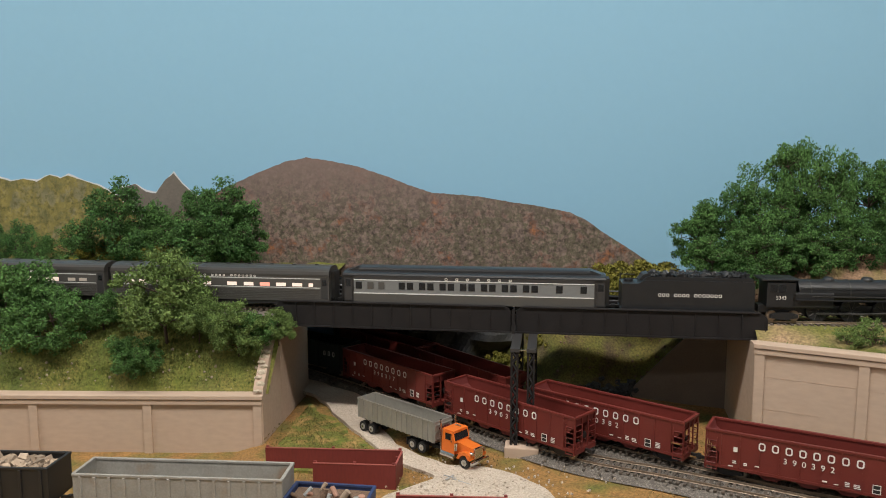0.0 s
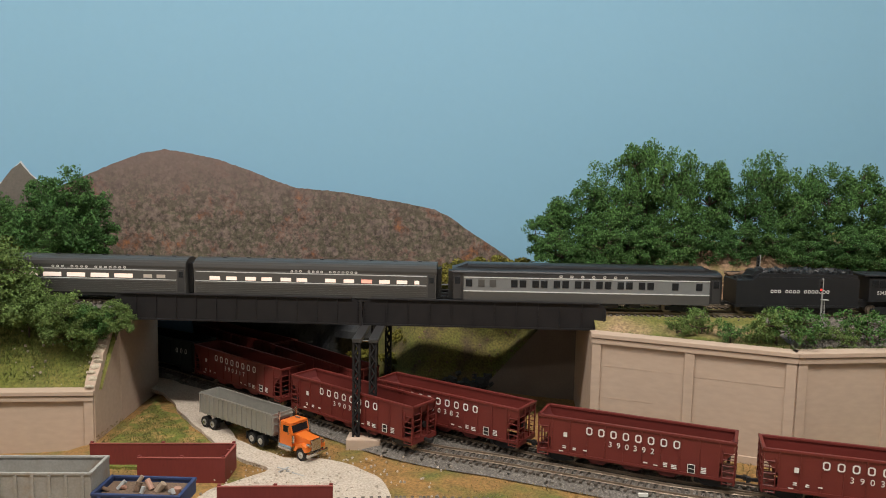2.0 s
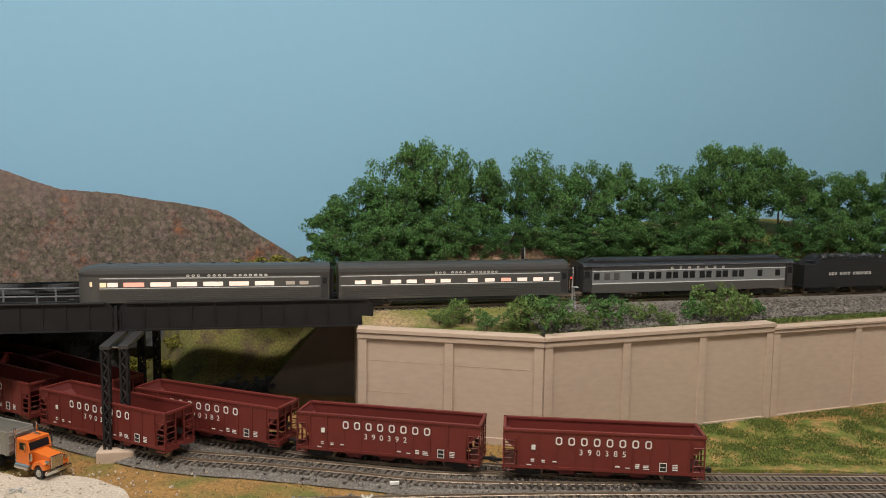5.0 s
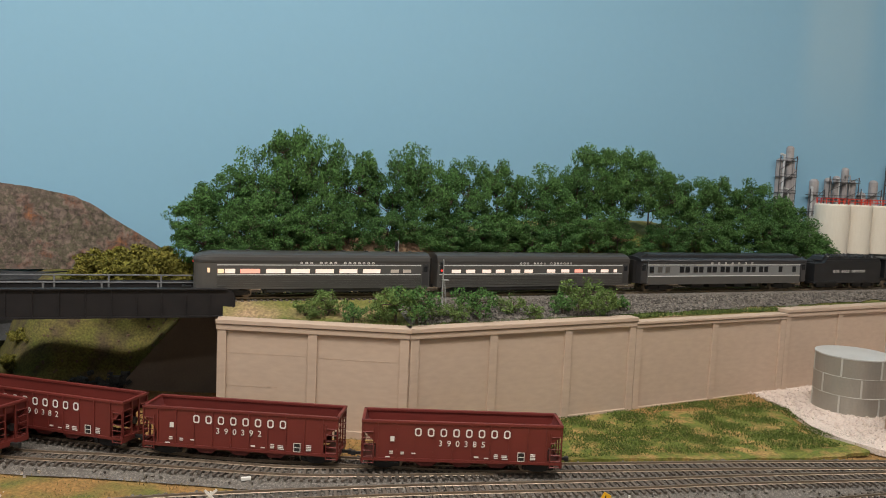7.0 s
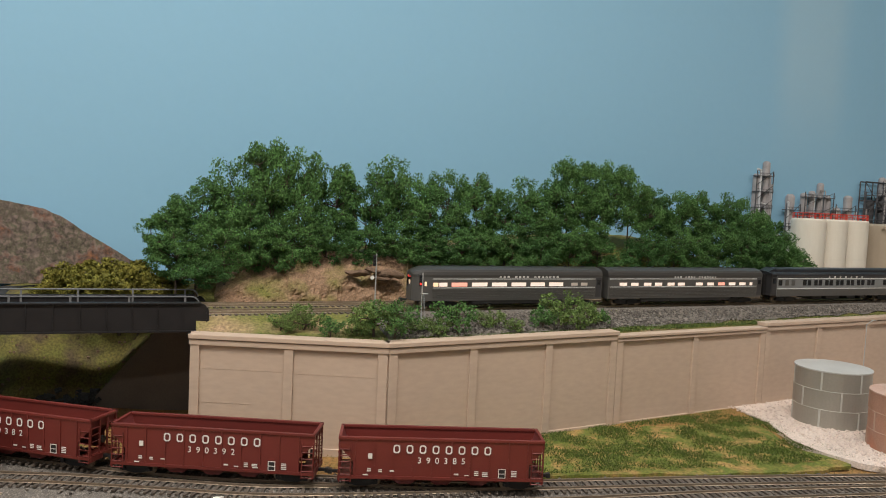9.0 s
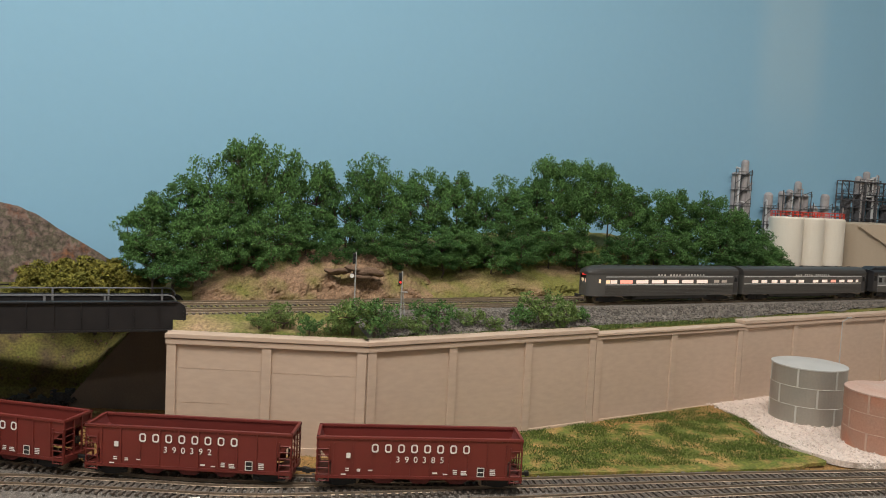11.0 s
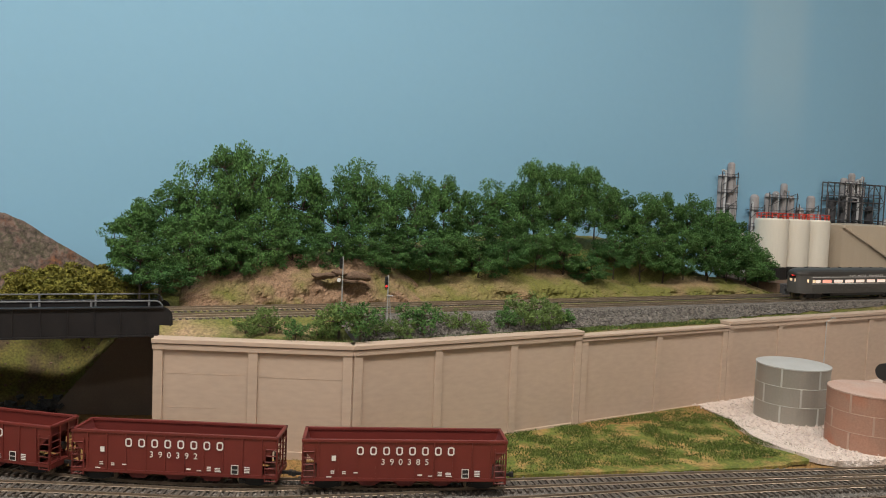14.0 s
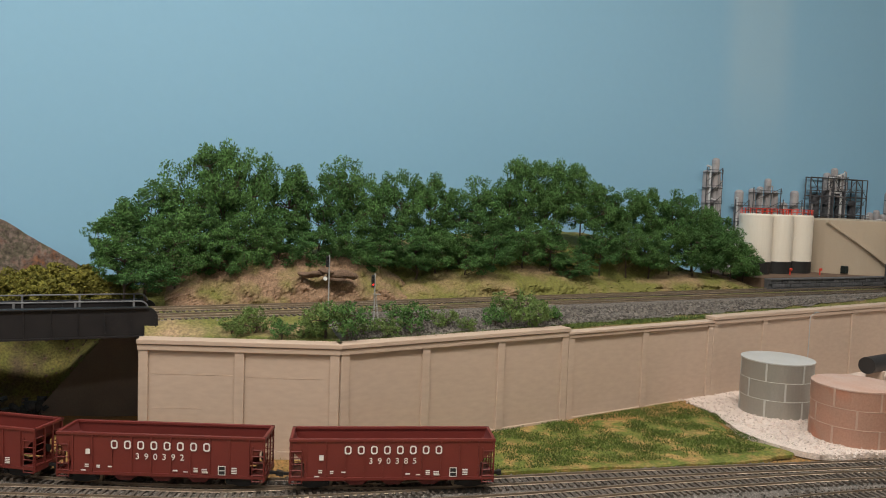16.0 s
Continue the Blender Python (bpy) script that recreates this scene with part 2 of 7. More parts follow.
PALE_CARD = mat("pale_card_edge", (0.60, 0.60, 0.61), 0.8, scale=60, amount=0.2)
POST_GREY = mat("grey_signal_mast", (0.42, 0.42, 0.41), 0.5, metal=0.3, scale=120, amount=0.3)
ROOM_WALL = mat("room_wall_paint", (0.62, 0.60, 0.56), 0.9, scale=5, amount=0.15)
ROOM_FLOOR = mat("room_carpet", (0.12, 0.11, 0.10), 0.95, scale=40, amount=0.5)
GRAIN_LOAD = mat("rubble_load", (0.33, 0.25, 0.18), 0.9, scale=200, amount=0.6, island=0.4)


def forest_material(name, ground, tones, scale, ridge, tall=1.0):
    """A printed forest: crowns as cells of a few tones, darker between, broad patches."""
    m = bpy.data.materials.new(name)
    m.use_nodes = True
    nt = m.node_tree
    L = nt.links.new
    b = nt.nodes["Principled BSDF"]
    b.inputs["Roughness"].default_value = 0.85
    b.inputs["Specular IOR Level"].default_value = 0.2
    tc = nt.nodes.new("ShaderNodeTexCoord")

    def noise_at(sc, detail, rough):
        n = nt.nodes.new("ShaderNodeTexNoise")
        n.inputs["Scale"].default_value, n.inputs["Detail"].default_value, n.inputs["Roughness"].default_value = sc, detail, rough
        L(tc.outputs["Object"], n.inputs["Vector"])
        return n.outputs[0]

    def spread(v, lo, hi, a, c):
        n = nt.nodes.new("ShaderNodeMapRange")
        n.inputs[1].default_value, n.inputs[2].default_value, n.inputs[3].default_value, n.inputs[4].default_value = lo, hi, a, c
        L(v, n.inputs[0])
        return n.outputs[0]
    cr = nt.nodes.new("ShaderNodeValToRGB")
    vo = nt.nodes.new("ShaderNodeTexVoronoi")
    vo.inputs["Scale"].default_value = scale * 2.1
    stretch = nt.nodes.new("ShaderNodeMapping")
    stretch.inputs["Scale"].default_value = (1.0, 1.0, 1.0 / tall)
    wob = nt.nodes.new("ShaderNodeTexNoise")
    wob.inputs["Scale"].default_value, wob.inputs["Detail"].default_value = scale * 2.2, 4.0
    L(tc.outputs["Object"], wob.inputs["Vector"])
    bend = nt.nodes.new("ShaderNodeMix")
    bend.data_type, bend.blend_type = "RGBA", "ADD"
    bend.inputs[0].default_value = 0.012
    L(tc.outputs["Object"], bend.inputs[6])
    L(wob.outputs["Color"], bend.inputs[7])
    L(bend.outputs[2], stretch.inputs["Vector"])
    L(stretch.outputs[0], vo.inputs["Vector"])
    sep = nt.nodes.new("ShaderNodeSeparateColor")
    L(vo.outputs["Color"], sep.inputs[0])
    ad = nt.nodes.new("ShaderNodeMath")
    ad.operation = "ADD"
    L(spread(noise_at(scale * 0.55, 8, 0.7), 0.38, 0.62, 0.0, 0.48), ad.inputs[0])
    ad2 = nt.nodes.new("ShaderNodeMath")
    ad2.operation = "ADD"
    L(spread(noise_at(26, 5, 0.6), 0.38, 0.66, 0.0, 0.38), ad2.inputs[0])
    L(spread(sep.outputs[0], 0, 1, 0.0, 0.22), ad2.inputs[1])
    L(ad2.outputs[0], ad.inputs[1])
    L(ad.outputs[0], cr.inputs[0])
    e = cr.color_ramp.elements
    e[0].position, e[0].color = 0.0, (*tones[0], 1)
    e[1].position, e[1].color = 1.0, (*tones[-1], 1)
    for i, c in enumerate(tones[1:-1], 1):
        n = e.new(i / (len(tones) - 1))
        n.color = (*c, 1)
    mx = nt.nodes.new("ShaderNodeMix")
    mx.data_type = "RGBA"
    gaps = nt.nodes.new("ShaderNodeMath")
    gaps.operation = "MAXIMUM"
    L(spread(noise_at(scale * 2.4, 6, 0.7), 0.36, 0.60, 0.90, 0.0), gaps.inputs[0])
    L(spread(vo.outputs["Distance"], 0.35, 0.85, 0.0, 0.55), gaps.inputs[1])
    L(gaps.outputs[0], mx.inputs[0])
    L(cr.outputs[0], mx.inputs[6])
    mx.inputs[7].default_value = (*ground, 1)
    # the upper slopes are smoother and browner, as if farther off
    sx = nt.nodes.new("ShaderNodeSeparateXYZ")
    L(tc.outputs["Object"], sx.inputs[0])
    ma = nt.nodes.new("ShaderNodeMapRange")
    ma.inputs[1].default_value, ma.inputs[2].default_value = ridge
    ma.inputs[4].default_value = 0.85
    L(sx.outputs[2], ma.inputs[0])
    fn = nt.nodes.new("ShaderNodeTexNoise")
    fn.inputs["Scale"].default_value, fn.inputs["Detail"].default_value = 260, 5
    L(tc.outputs["Object"], fn.inputs["Vector"])
    fm = nt.nodes.new("ShaderNodeMix")
    fm.data_type = "RGBA"
    L(fn.outputs[0], fm.inputs[0])
    fm.inputs[6].default_value = (*[c * 0.75 for c in tones[1]], 1)
    fm.inputs[7].default_value = (*[c * 1.15 for c in tones[1]], 1)
    m2 = nt.nodes.new("ShaderNodeMix")
    m2.data_type = "RGBA"
    L(ma.outputs[0], m2.inputs[0])
    L(mx.outputs[2], m2.inputs[6])
    L(fm.outputs[2], m2.inputs[7])
    L(m2.outputs[2], b.inputs["Base Color"])
    return m


FOREST = forest_material("autumn_forest_print", (0.05, 0.04, 0.035),
                         [(0.08, 0.085, 0.05), (0.215, 0.160, 0.145), (0.27, 0.205, 0.170), (0.13, 0.125, 0.08), (0.28, 0.205, 0.175), (0.235, 0.135, 0.10), (0.40, 0.165, 0.075)], 62, (0.20, 0.275))
FOREST_YELLOW = forest_material("yellow_forest_print", (0.10, 0.095, 0.035),
                                [(0.12, 0.13, 0.06), (0.20, 0.185, 0.085), (0.30, 0.25, 0.08), (0.24, 0.22, 0.13), (0.17, 0.165, 0.10)], 60, (0.24, 0.34), 3.2)
FOREST_GREY = forest_material("grey_forest_print", (0.06, 0.055, 0.05), [(0.15, 0.14, 0.12), (0.17, 0.15, 0.13), (0.20, 0.18, 0.15)], 130, (0.15, 0.24))

# ---------------------------------------------------------------- building blocks


def link(name, bm, material, parent=None, smooth=False):
    me = bpy.data.meshes.new(name)
    bm.to_mesh(me)
    bm.free()
    me.materials.append(material)
    if smooth:
        for p in me.polygons:
            p.use_smooth = True
    ob = new(name, me)
    ob.parent = parent
    return ob


def part(name, bm, material, parent, label="", smooth=False):
    ob = link(name, bm, material, parent, smooth)
    return tagged(ob, label) if label else ob


def thing(name, label, category, m=None, group="", kind=""):
    ob = new(name)
    ob.empty_display_size = 0.01
    if m is not None:
        ob.matrix_basis = m
    return tagged(ob, label, category, group, kind)


def box(bm, x0, x1, y0, y1, z0, z1, bevel=0.0):
    made = bmesh.ops.create_cube(bm, size=1.0, matrix=Matrix.LocRotScale(((x0 + x1) / 2, (y0 + y1) / 2, (z0 + z1) / 2), None, (x1 - x0, y1 - y0, z1 - z0)))
    if bevel:
        edges = list({e for v in made["verts"] for e in v.link_edges})
        bmesh.ops.bevel(bm, geom=edges, offset=bevel, segments=2, affect="EDGES", profile=0.5)
    return bm


def B(x0, x1, y0, y1, z0, z1, bevel=0.0):
    return box(bmesh.new(), x0, x1, y0, y1, z0, z1, bevel)


def rod(bm, a, b, r, seg=8, r2=None):
    a, b = Vector(a), Vector(b)
    d = b - a
    m = Matrix.Translation((a + b) / 2) @ d.to_track_quat("Z", "Y").to_matrix().to_4x4()
    bmesh.ops.create_cone(bm, cap_ends=True, segments=seg, radius1=r, radius2=r if r2 is None else r2, depth=d.length, matrix=m)
    return bm


def R(a, b, r, seg=8, r2=None):
    return rod(bmesh.new(), a, b, r, seg, r2)


def prism(bm, outline, axis, lo, hi):
    """A solid with a polygon outline in the plane across an axis: x -> (y, z), y -> (x, z), z -> (x, y)."""
    def place(p, v):
        return {"x": (v, p[0], p[1]), "y": (p[0], v, p[1]), "z": (p[0], p[1], v)}[axis]
    a = [bm.verts.new(place(p, lo)) for p in outline]
    b = [bm.verts.new(place(p, hi)) for p in outline]
    bm.faces.new(a)
    bm.faces.new(b)
    n = len(outline)
    for i in range(n):
        bm.faces.new((a[i], a[(i + 1) % n], b[(i + 1) % n], b[i]))
    bmesh.ops.recalc_face_normals(bm, faces=bm.faces)
    return bm


def PR(outline, axis, lo, hi):
    return prism(bmesh.new(), outline, axis, lo, hi)


def lathe(bm, profile, centre=(0, 0, 0), seg=32):
    rings = []
    for r, z in profile:
        if r <= 1e-6:
            rings.append([bm.verts.new((centre[0], centre[1], centre[2] + z))])
        else:
            rings.append([bm.verts.new((centre[0] + r * math.cos(2 * math.pi * i / seg), centre[1] + r * math.sin(2 * math.pi * i / seg), centre[2] + z)) for i in range(seg)])
    for a, b in zip(rings, rings[1:]):
        for i in range(seg):
            j = (i + 1) % seg
            vs = []
            for v in ((a[i % len(a)]), (a[j % len(a)]), (b[j % len(b)]), (b[i % len(b)])):
                if v not in vs:
                    vs.append(v)
            if len(vs) > 2:
                bm.faces.new(vs)
    bmesh.ops.recalc_face_normals(bm, faces=bm.faces)
    return bm


def letters(text, size, depth, material, parent, m, name="number", spacing=1.0):
    cu = bpy.data.curves.new(name, "FONT")
    cu.space_character = spacing
    cu.body, cu.size, cu.extrude, cu.align_x, cu.align_y = text, size, depth, "CENTER", "CENTER"
    tmp = bpy.data.objects.new(name, cu)
    scene.collection.objects.link(tmp)
    bpy.context.view_layer.update()
    me = bpy.data.meshes.new_from_object(tmp)
    bpy.data.objects.remove(tmp)
    bpy.data.curves.remove(cu)
    me.materials.clear()
    me.materials.append(material)
    ob = new(name, me)
    ob.parent = parent
    ob.matrix_basis = m
    return ob


def name_bars(count_groups, x0, x1, z, h, y, stroke, name, parent, material):
    """A word that is not spelt out: one small block for each letter, spaced as the letters are."""
    total = sum(count_groups) + (len(count_groups) - 1)
    step = (x1 - x0) / total
    i = 0
    t = stroke * 0.21
    for g in count_groups:
        for k in range(g):
            cx = x0 + (i + 0.5) * step
            bm = bmesh.new()
            a, b, lo, hi = cx - stroke / 2, cx + stroke / 2, z - h / 2, z + h / 2
            c = stroke * 0.24
            loop = lambda e, k: [bm.verts.new((u, y, w)) for u, w in ((a + e + k, lo + e), (b - e - k, lo + e), (b - e, lo + e + k), (b - e, hi - e - k), (b - e - k, hi - e), (a + e + k, hi - e), (a + e, hi - e - k), (a + e, lo + e + k))]
            outer, inner = loop(0.0, c), loop(t, c * 0.6)
            for q in range(8):
                bm.faces.new((outer[q], outer[(q + 1) % 8], inner[(q + 1) % 8], inner[q]))
            part(name, bm, material, parent)
            i += 1
        i += 1


def polyline(points, step):
    """Points at even steps along a smooth curve through the given ones."""
    pts = [Vector((*p, 0)) if len(p) == 2 else Vector(p) for p in points]
    dense = []
    for i in range(len(pts) - 1):
        p0, p1, p2, p3 = pts[max(i - 1, 0)], pts[i], pts[i + 1], pts[min(i + 2, len(pts) - 1)]
        for k in range(24):
            t = k / 24
            dense.append(0.5 * ((2 * p1) + (p2 - p0) * t + (2 * p0 - 5 * p1 + 4 * p2 - p3) * t * t + (3 * p1 - p0 - 3 * p2 + p3) * t ** 3))
    dense.append(pts[-1])
    out, left = [dense[0].copy()], step
    for a, b in zip(dense, dense[1:]):
        d = (b - a).length
        while d >= left and d > 0:
            a = a + (b - a) * (left / d)
            d -= left
            left = step
            out.append(a.copy())
        left -= d
    return out


def strip(points, offsets, z, name, material, parent=None, close=True, smooth=False):
    """Sweeps a cross-section, a list of (sideways, up), along points on the plan."""
    bm = bmesh.new()
    rows = []
    for i, p in enumerate(points):
        d = (points[min(i + 1, len(points) - 1)] - points[max(i - 1, 0)])
        d.z = 0
        d.normalize()
        n = Vector((-d.y, d.x, 0))
        rows.append([bm.verts.new(p + n * o + Vector((0, 0, z + u))) for o, u in offsets])
    k = len(offsets)
    for a, b in zip(rows, rows[1:]):
        for j in range(k if close else k - 1):
            bm.faces.new((a[j], b[j], b[(j + 1) % k], a[(j + 1) % k]))
    if close:
        bm.faces.new(rows[0])
        bm.faces.new(rows[-1])
    bmesh.ops.recalc_face_normals(bm, faces=bm.faces)
    return link(name, bm, material, parent, smooth)


def sheet(name, outline, z, material, thick=0.002, wobble=0.004, seed=1, res=0.006, parent=None):
    """A thin layer of loose material with an uneven edge; outline on the plan."""
    pts = polyline([*outline, outline[0]], res)
    ring = []
    for p in pts:
        n = noise.noise_vector(Vector((p.x * 40, p.y * 40, seed)))
        ring.append((p.x + n.x * wobble, p.y + n.y * wobble))
    bm = bmesh.new()
    vs = [bm.verts.new((x, y, z + thick)) for x, y in ring]
    lo = [bm.verts.new((x, y, z - 0.002)) for x, y in ring]
    f = bm.faces.new(vs)
    if f.normal.z < 0:
        f.normal_flip()
    n = len(vs)
    for i in range(n):
        bm.faces.new((vs[i], vs[(i + 1) % n], lo[(i + 1) % n], lo[i]))
    bmesh.ops.triangulate(bm, faces=[f])
    bmesh.ops.recalc_face_normals(bm, faces=bm.faces)
    return link(name, bm, material, parent)


def scatter_mesh(name, verts, faces, material, parent=None):
    me = bpy.data.meshes.new(name)
    me.from_pydata(verts, [], faces)
    me.materials.append(material)
    ob = new(name, me)
    ob.parent = parent
    return ob


def leaf_cloud(rng, blobs, count, size):
    """Small bent leaves spread through ellipsoid puffs, thicker near their skins."""
    blobs = np.array(blobs)
    weight = blobs[:, 3] ** 2
    which = rng.choice(len(blobs), count, p=weight / weight.sum())
    d = rng.normal(size=(count, 3))
    d /= np.linalg.norm(d, axis=1)[:, None]
    r = blobs[which, 3] * (0.25 + 0.75 * rng.random(count) ** 0.5 + 0.18 * np.abs(rng.normal(size=count)))
    c = blobs[which, :3] + d * r[:, None] * np.array([1.0, 1.0, 0.82])
    u = rng.normal(size=(count, 3))
    u /= np.linalg.norm(u, axis=1)[:, None]
    w = np.cross(u, d + rng.normal(size=(count, 3)) * 0.6)
    w /= np.linalg.norm(w, axis=1)[:, None] + 1e-9
    s = size * (0.6 + 0.8 * rng.random(count))[:, None]
    n = np.cross(u, w)
    v = np.stack([c - u * s, c - w * s * 0.55 + n * s * 0.25, c + u * s, c + w * s * 0.55 + n * s * 0.25], axis=1).reshape(-1, 3)
    f = np.arange(count * 4).reshape(-1, 4)
    return v.tolist(), f.tolist()

# ---------------------------------------------------------------- the setting
RAIL_UP = 0.125      # rail top of the upper line
RAIL_LOW = 0.009     # rail top of the yard


def upper_y(x, row=0):
    """Centre of the upper line's near (0) and far (1) track."""
    return 0.02 + 0.0068 * math.log(1 + math.exp((x - 0.58) / 0.08)) + row * (0.050 + 0.004 * max(0.0, x - 0.5))


def backdrop_y(x):
    return 0.275 + 0.09 * x


def room():
    tagged(link("floor", B(-3.2, 4.6, -3.2, 1.4, -1.06, -1.0), ROOM_FLOOR), "dark grey carpeted floor of the hobby room", "floor", kind="structure")
    tagged(link("ceiling", B(-3.2, 4.6, -3.2, 1.4, 1.52, 1.6), ROOM_WALL), "plain off-white ceiling of the hobby room", "ceiling", kind="structure")
    tagged(link("wall_south", B(-3.2, 4.6, -3.2, -3.1, -1.0, 1.52), ROOM_WALL), "plain off-white wall of the hobby room", "wall", kind="structure")
    tagged(link("wall_west", B(-3.2, -3.1, -3.1, 1.4, -1.0, 1.52), ROOM_WALL), "plain off-white wall of the hobby room", "wall", kind="structure")
    tagged(link("wall_east", B(4.5, 4.6, -3.1, 1.4, -1.0, 1.52), ROOM_WALL), "plain off-white wall of the hobby room", "wall", kind="structure")
    a, b = -2.9, 4.4
    bm = PR([(a, backdrop_y(a)), (b, backdrop_y(b)), (b, backdrop_y(b) + 0.02), (a, backdrop_y(a) + 0.02)], "z", -1.0, 1.515)
    tagged(link("backdrop", bm, SKY), "sky-blue painted backdrop wall behind the layout", "backdrop", kind="structure")


def ground():
    bm = bmesh.new()
    nx, ny = 150, 60
    rows = []
    for j in range(ny + 1):
        y = -0.75 + 1.05 * j / ny
        row = []
        for i in range(nx + 1):
            x = -1.5 + 4.6 * i / nx
            yy = min(y, backdrop_y(x) - 0.002)
            z = 0.0016 * noise.noise(Vector((x * 22, yy * 22, 0))) + 0.0008 * noise.noise(Vector((x * 70, yy * 70, 3))) - 0.0012
            if x > 0.8:  # the yard rises a little towards the long wall
                z += 0.006 * max(0.0, min(1.0, (yy + 0.16) / 0.12)) * min(1.0, (x - 0.8) / 0.15)
            if yy > -0.215:  # the strip below the left wall lies lower
                z -= 0.014 * max(0.0, min(1.0, (0.01 - x) / 0.04))
            row.append(bm.verts.new((x, yy, z)))
        rows.append(row)
    for a, b in zip(rows, rows[1:]):
        for i in range(nx):
            bm.faces.new((a[i], a[i + 1], b[i + 1], b[i]))
    tagged(link("ground", bm, GROUND, smooth=True), "straw-coloured model ground with green tufts", "ground", kind="structure")
    bm = B(-1.5, 3.1, -0.77, -0.75, -0.06, 0.0)
    tagged(link("trim", bm, ROCK_BROWN), "brown fascia board along the layout edge", "fascia", kind="structure")


def layers():
    ob = sheet("road", [(-0.06, 0.17), (0.03, 0.112), (0.075, 0.075), (0.13, -0.045), (0.19, -0.10), (0.24, -0.105), (0.275, -0.128), (0.300, -0.165), (0.300, -0.26),
                        (0.15, -0.26), (0.155, -0.18), (0.19, -0.135), (0.155, -0.105), (0.115, -0.06), (0.06, 0.01), (0.005, 0.085), (-0.06, 0.12)], 0.0, ROAD, 0.0022)
    tagged(ob, "pale crushed-stone road under the bridge", "road", kind="structure")
    ob = sheet("lawn", [(0.74, -0.06), (0.86, -0.035), (0.96, -0.028), (1.08, -0.004), (1.145, 0.01), (1.13, -0.06), (1.10, -0.15), (1.115, -0.215), (1.0, -0.212), (0.84, -0.182), (0.74, -0.165)],
               0.002, GRASS, 0.0014, 0.006, 4)
    tagged(ob, "patchy green and straw lawn below the concrete wall", "lawn", kind="structure")
    ob = sheet("gravel_pad", [(1.14, 0.014), (1.30, 0.05), (1.6, 0.09), (1.9, 0.10), (1.9, -0.25), (1.3, -0.262), (1.2, -0.243), (1.13, -0.226), (1.11, -0.16), (1.135, -0.07)],
               0.002, TANK_GRAVEL, 0.0042, 0.005, 7)
    tagged(ob, "pinkish-white gravel bed round the storage tanks", "gravel", kind="structure")
    ob = sheet("lawn", [(0.012, 0.05), (0.06, 0.0), (0.10, -0.052), (0.14, -0.10), (0.16, -0.13), (0.10, -0.135), (0.03, -0.13), (0.02, -0.06)], 0.0, GRASS, 0.0016, 0.006, 11)
    tagged(ob, "green and brown grass strip beside the abutment", "lawn", kind="structure")


def stones(rng, centre_fn, count, size, material, name, parent):
    verts, faces = [], []
    base = np.array([[-1, -1, -1], [1, -1, -1], [1, 1, -1], [-1, 1, -1], [-1, -1, 1], [1, -1, 1], [1, 1, 1], [-1, 1, 1]], float) * 0.5
    quads = [(0, 3, 2, 1), (4, 5, 6, 7), (0, 1, 5, 4), (1, 2, 6, 5), (2, 3, 7, 6), (3, 0, 4, 7)]
    for k in range(count):
        c = centre_fn(rng)
        s = size * (0.5 + rng.random())
        q = Euler(rng.random(3) * 6.3).to_matrix()
        shape = base * (0.7 + 0.6 * rng.random((8, 3))) * s
        for v in shape:
            verts.append(tuple(Vector(c) + q @ Vector(v)))
        faces += [tuple(8 * k + i for i in f) for f in quads]
    return scatter_mesh(name, verts, faces, material, parent)


TIE_MESH = None


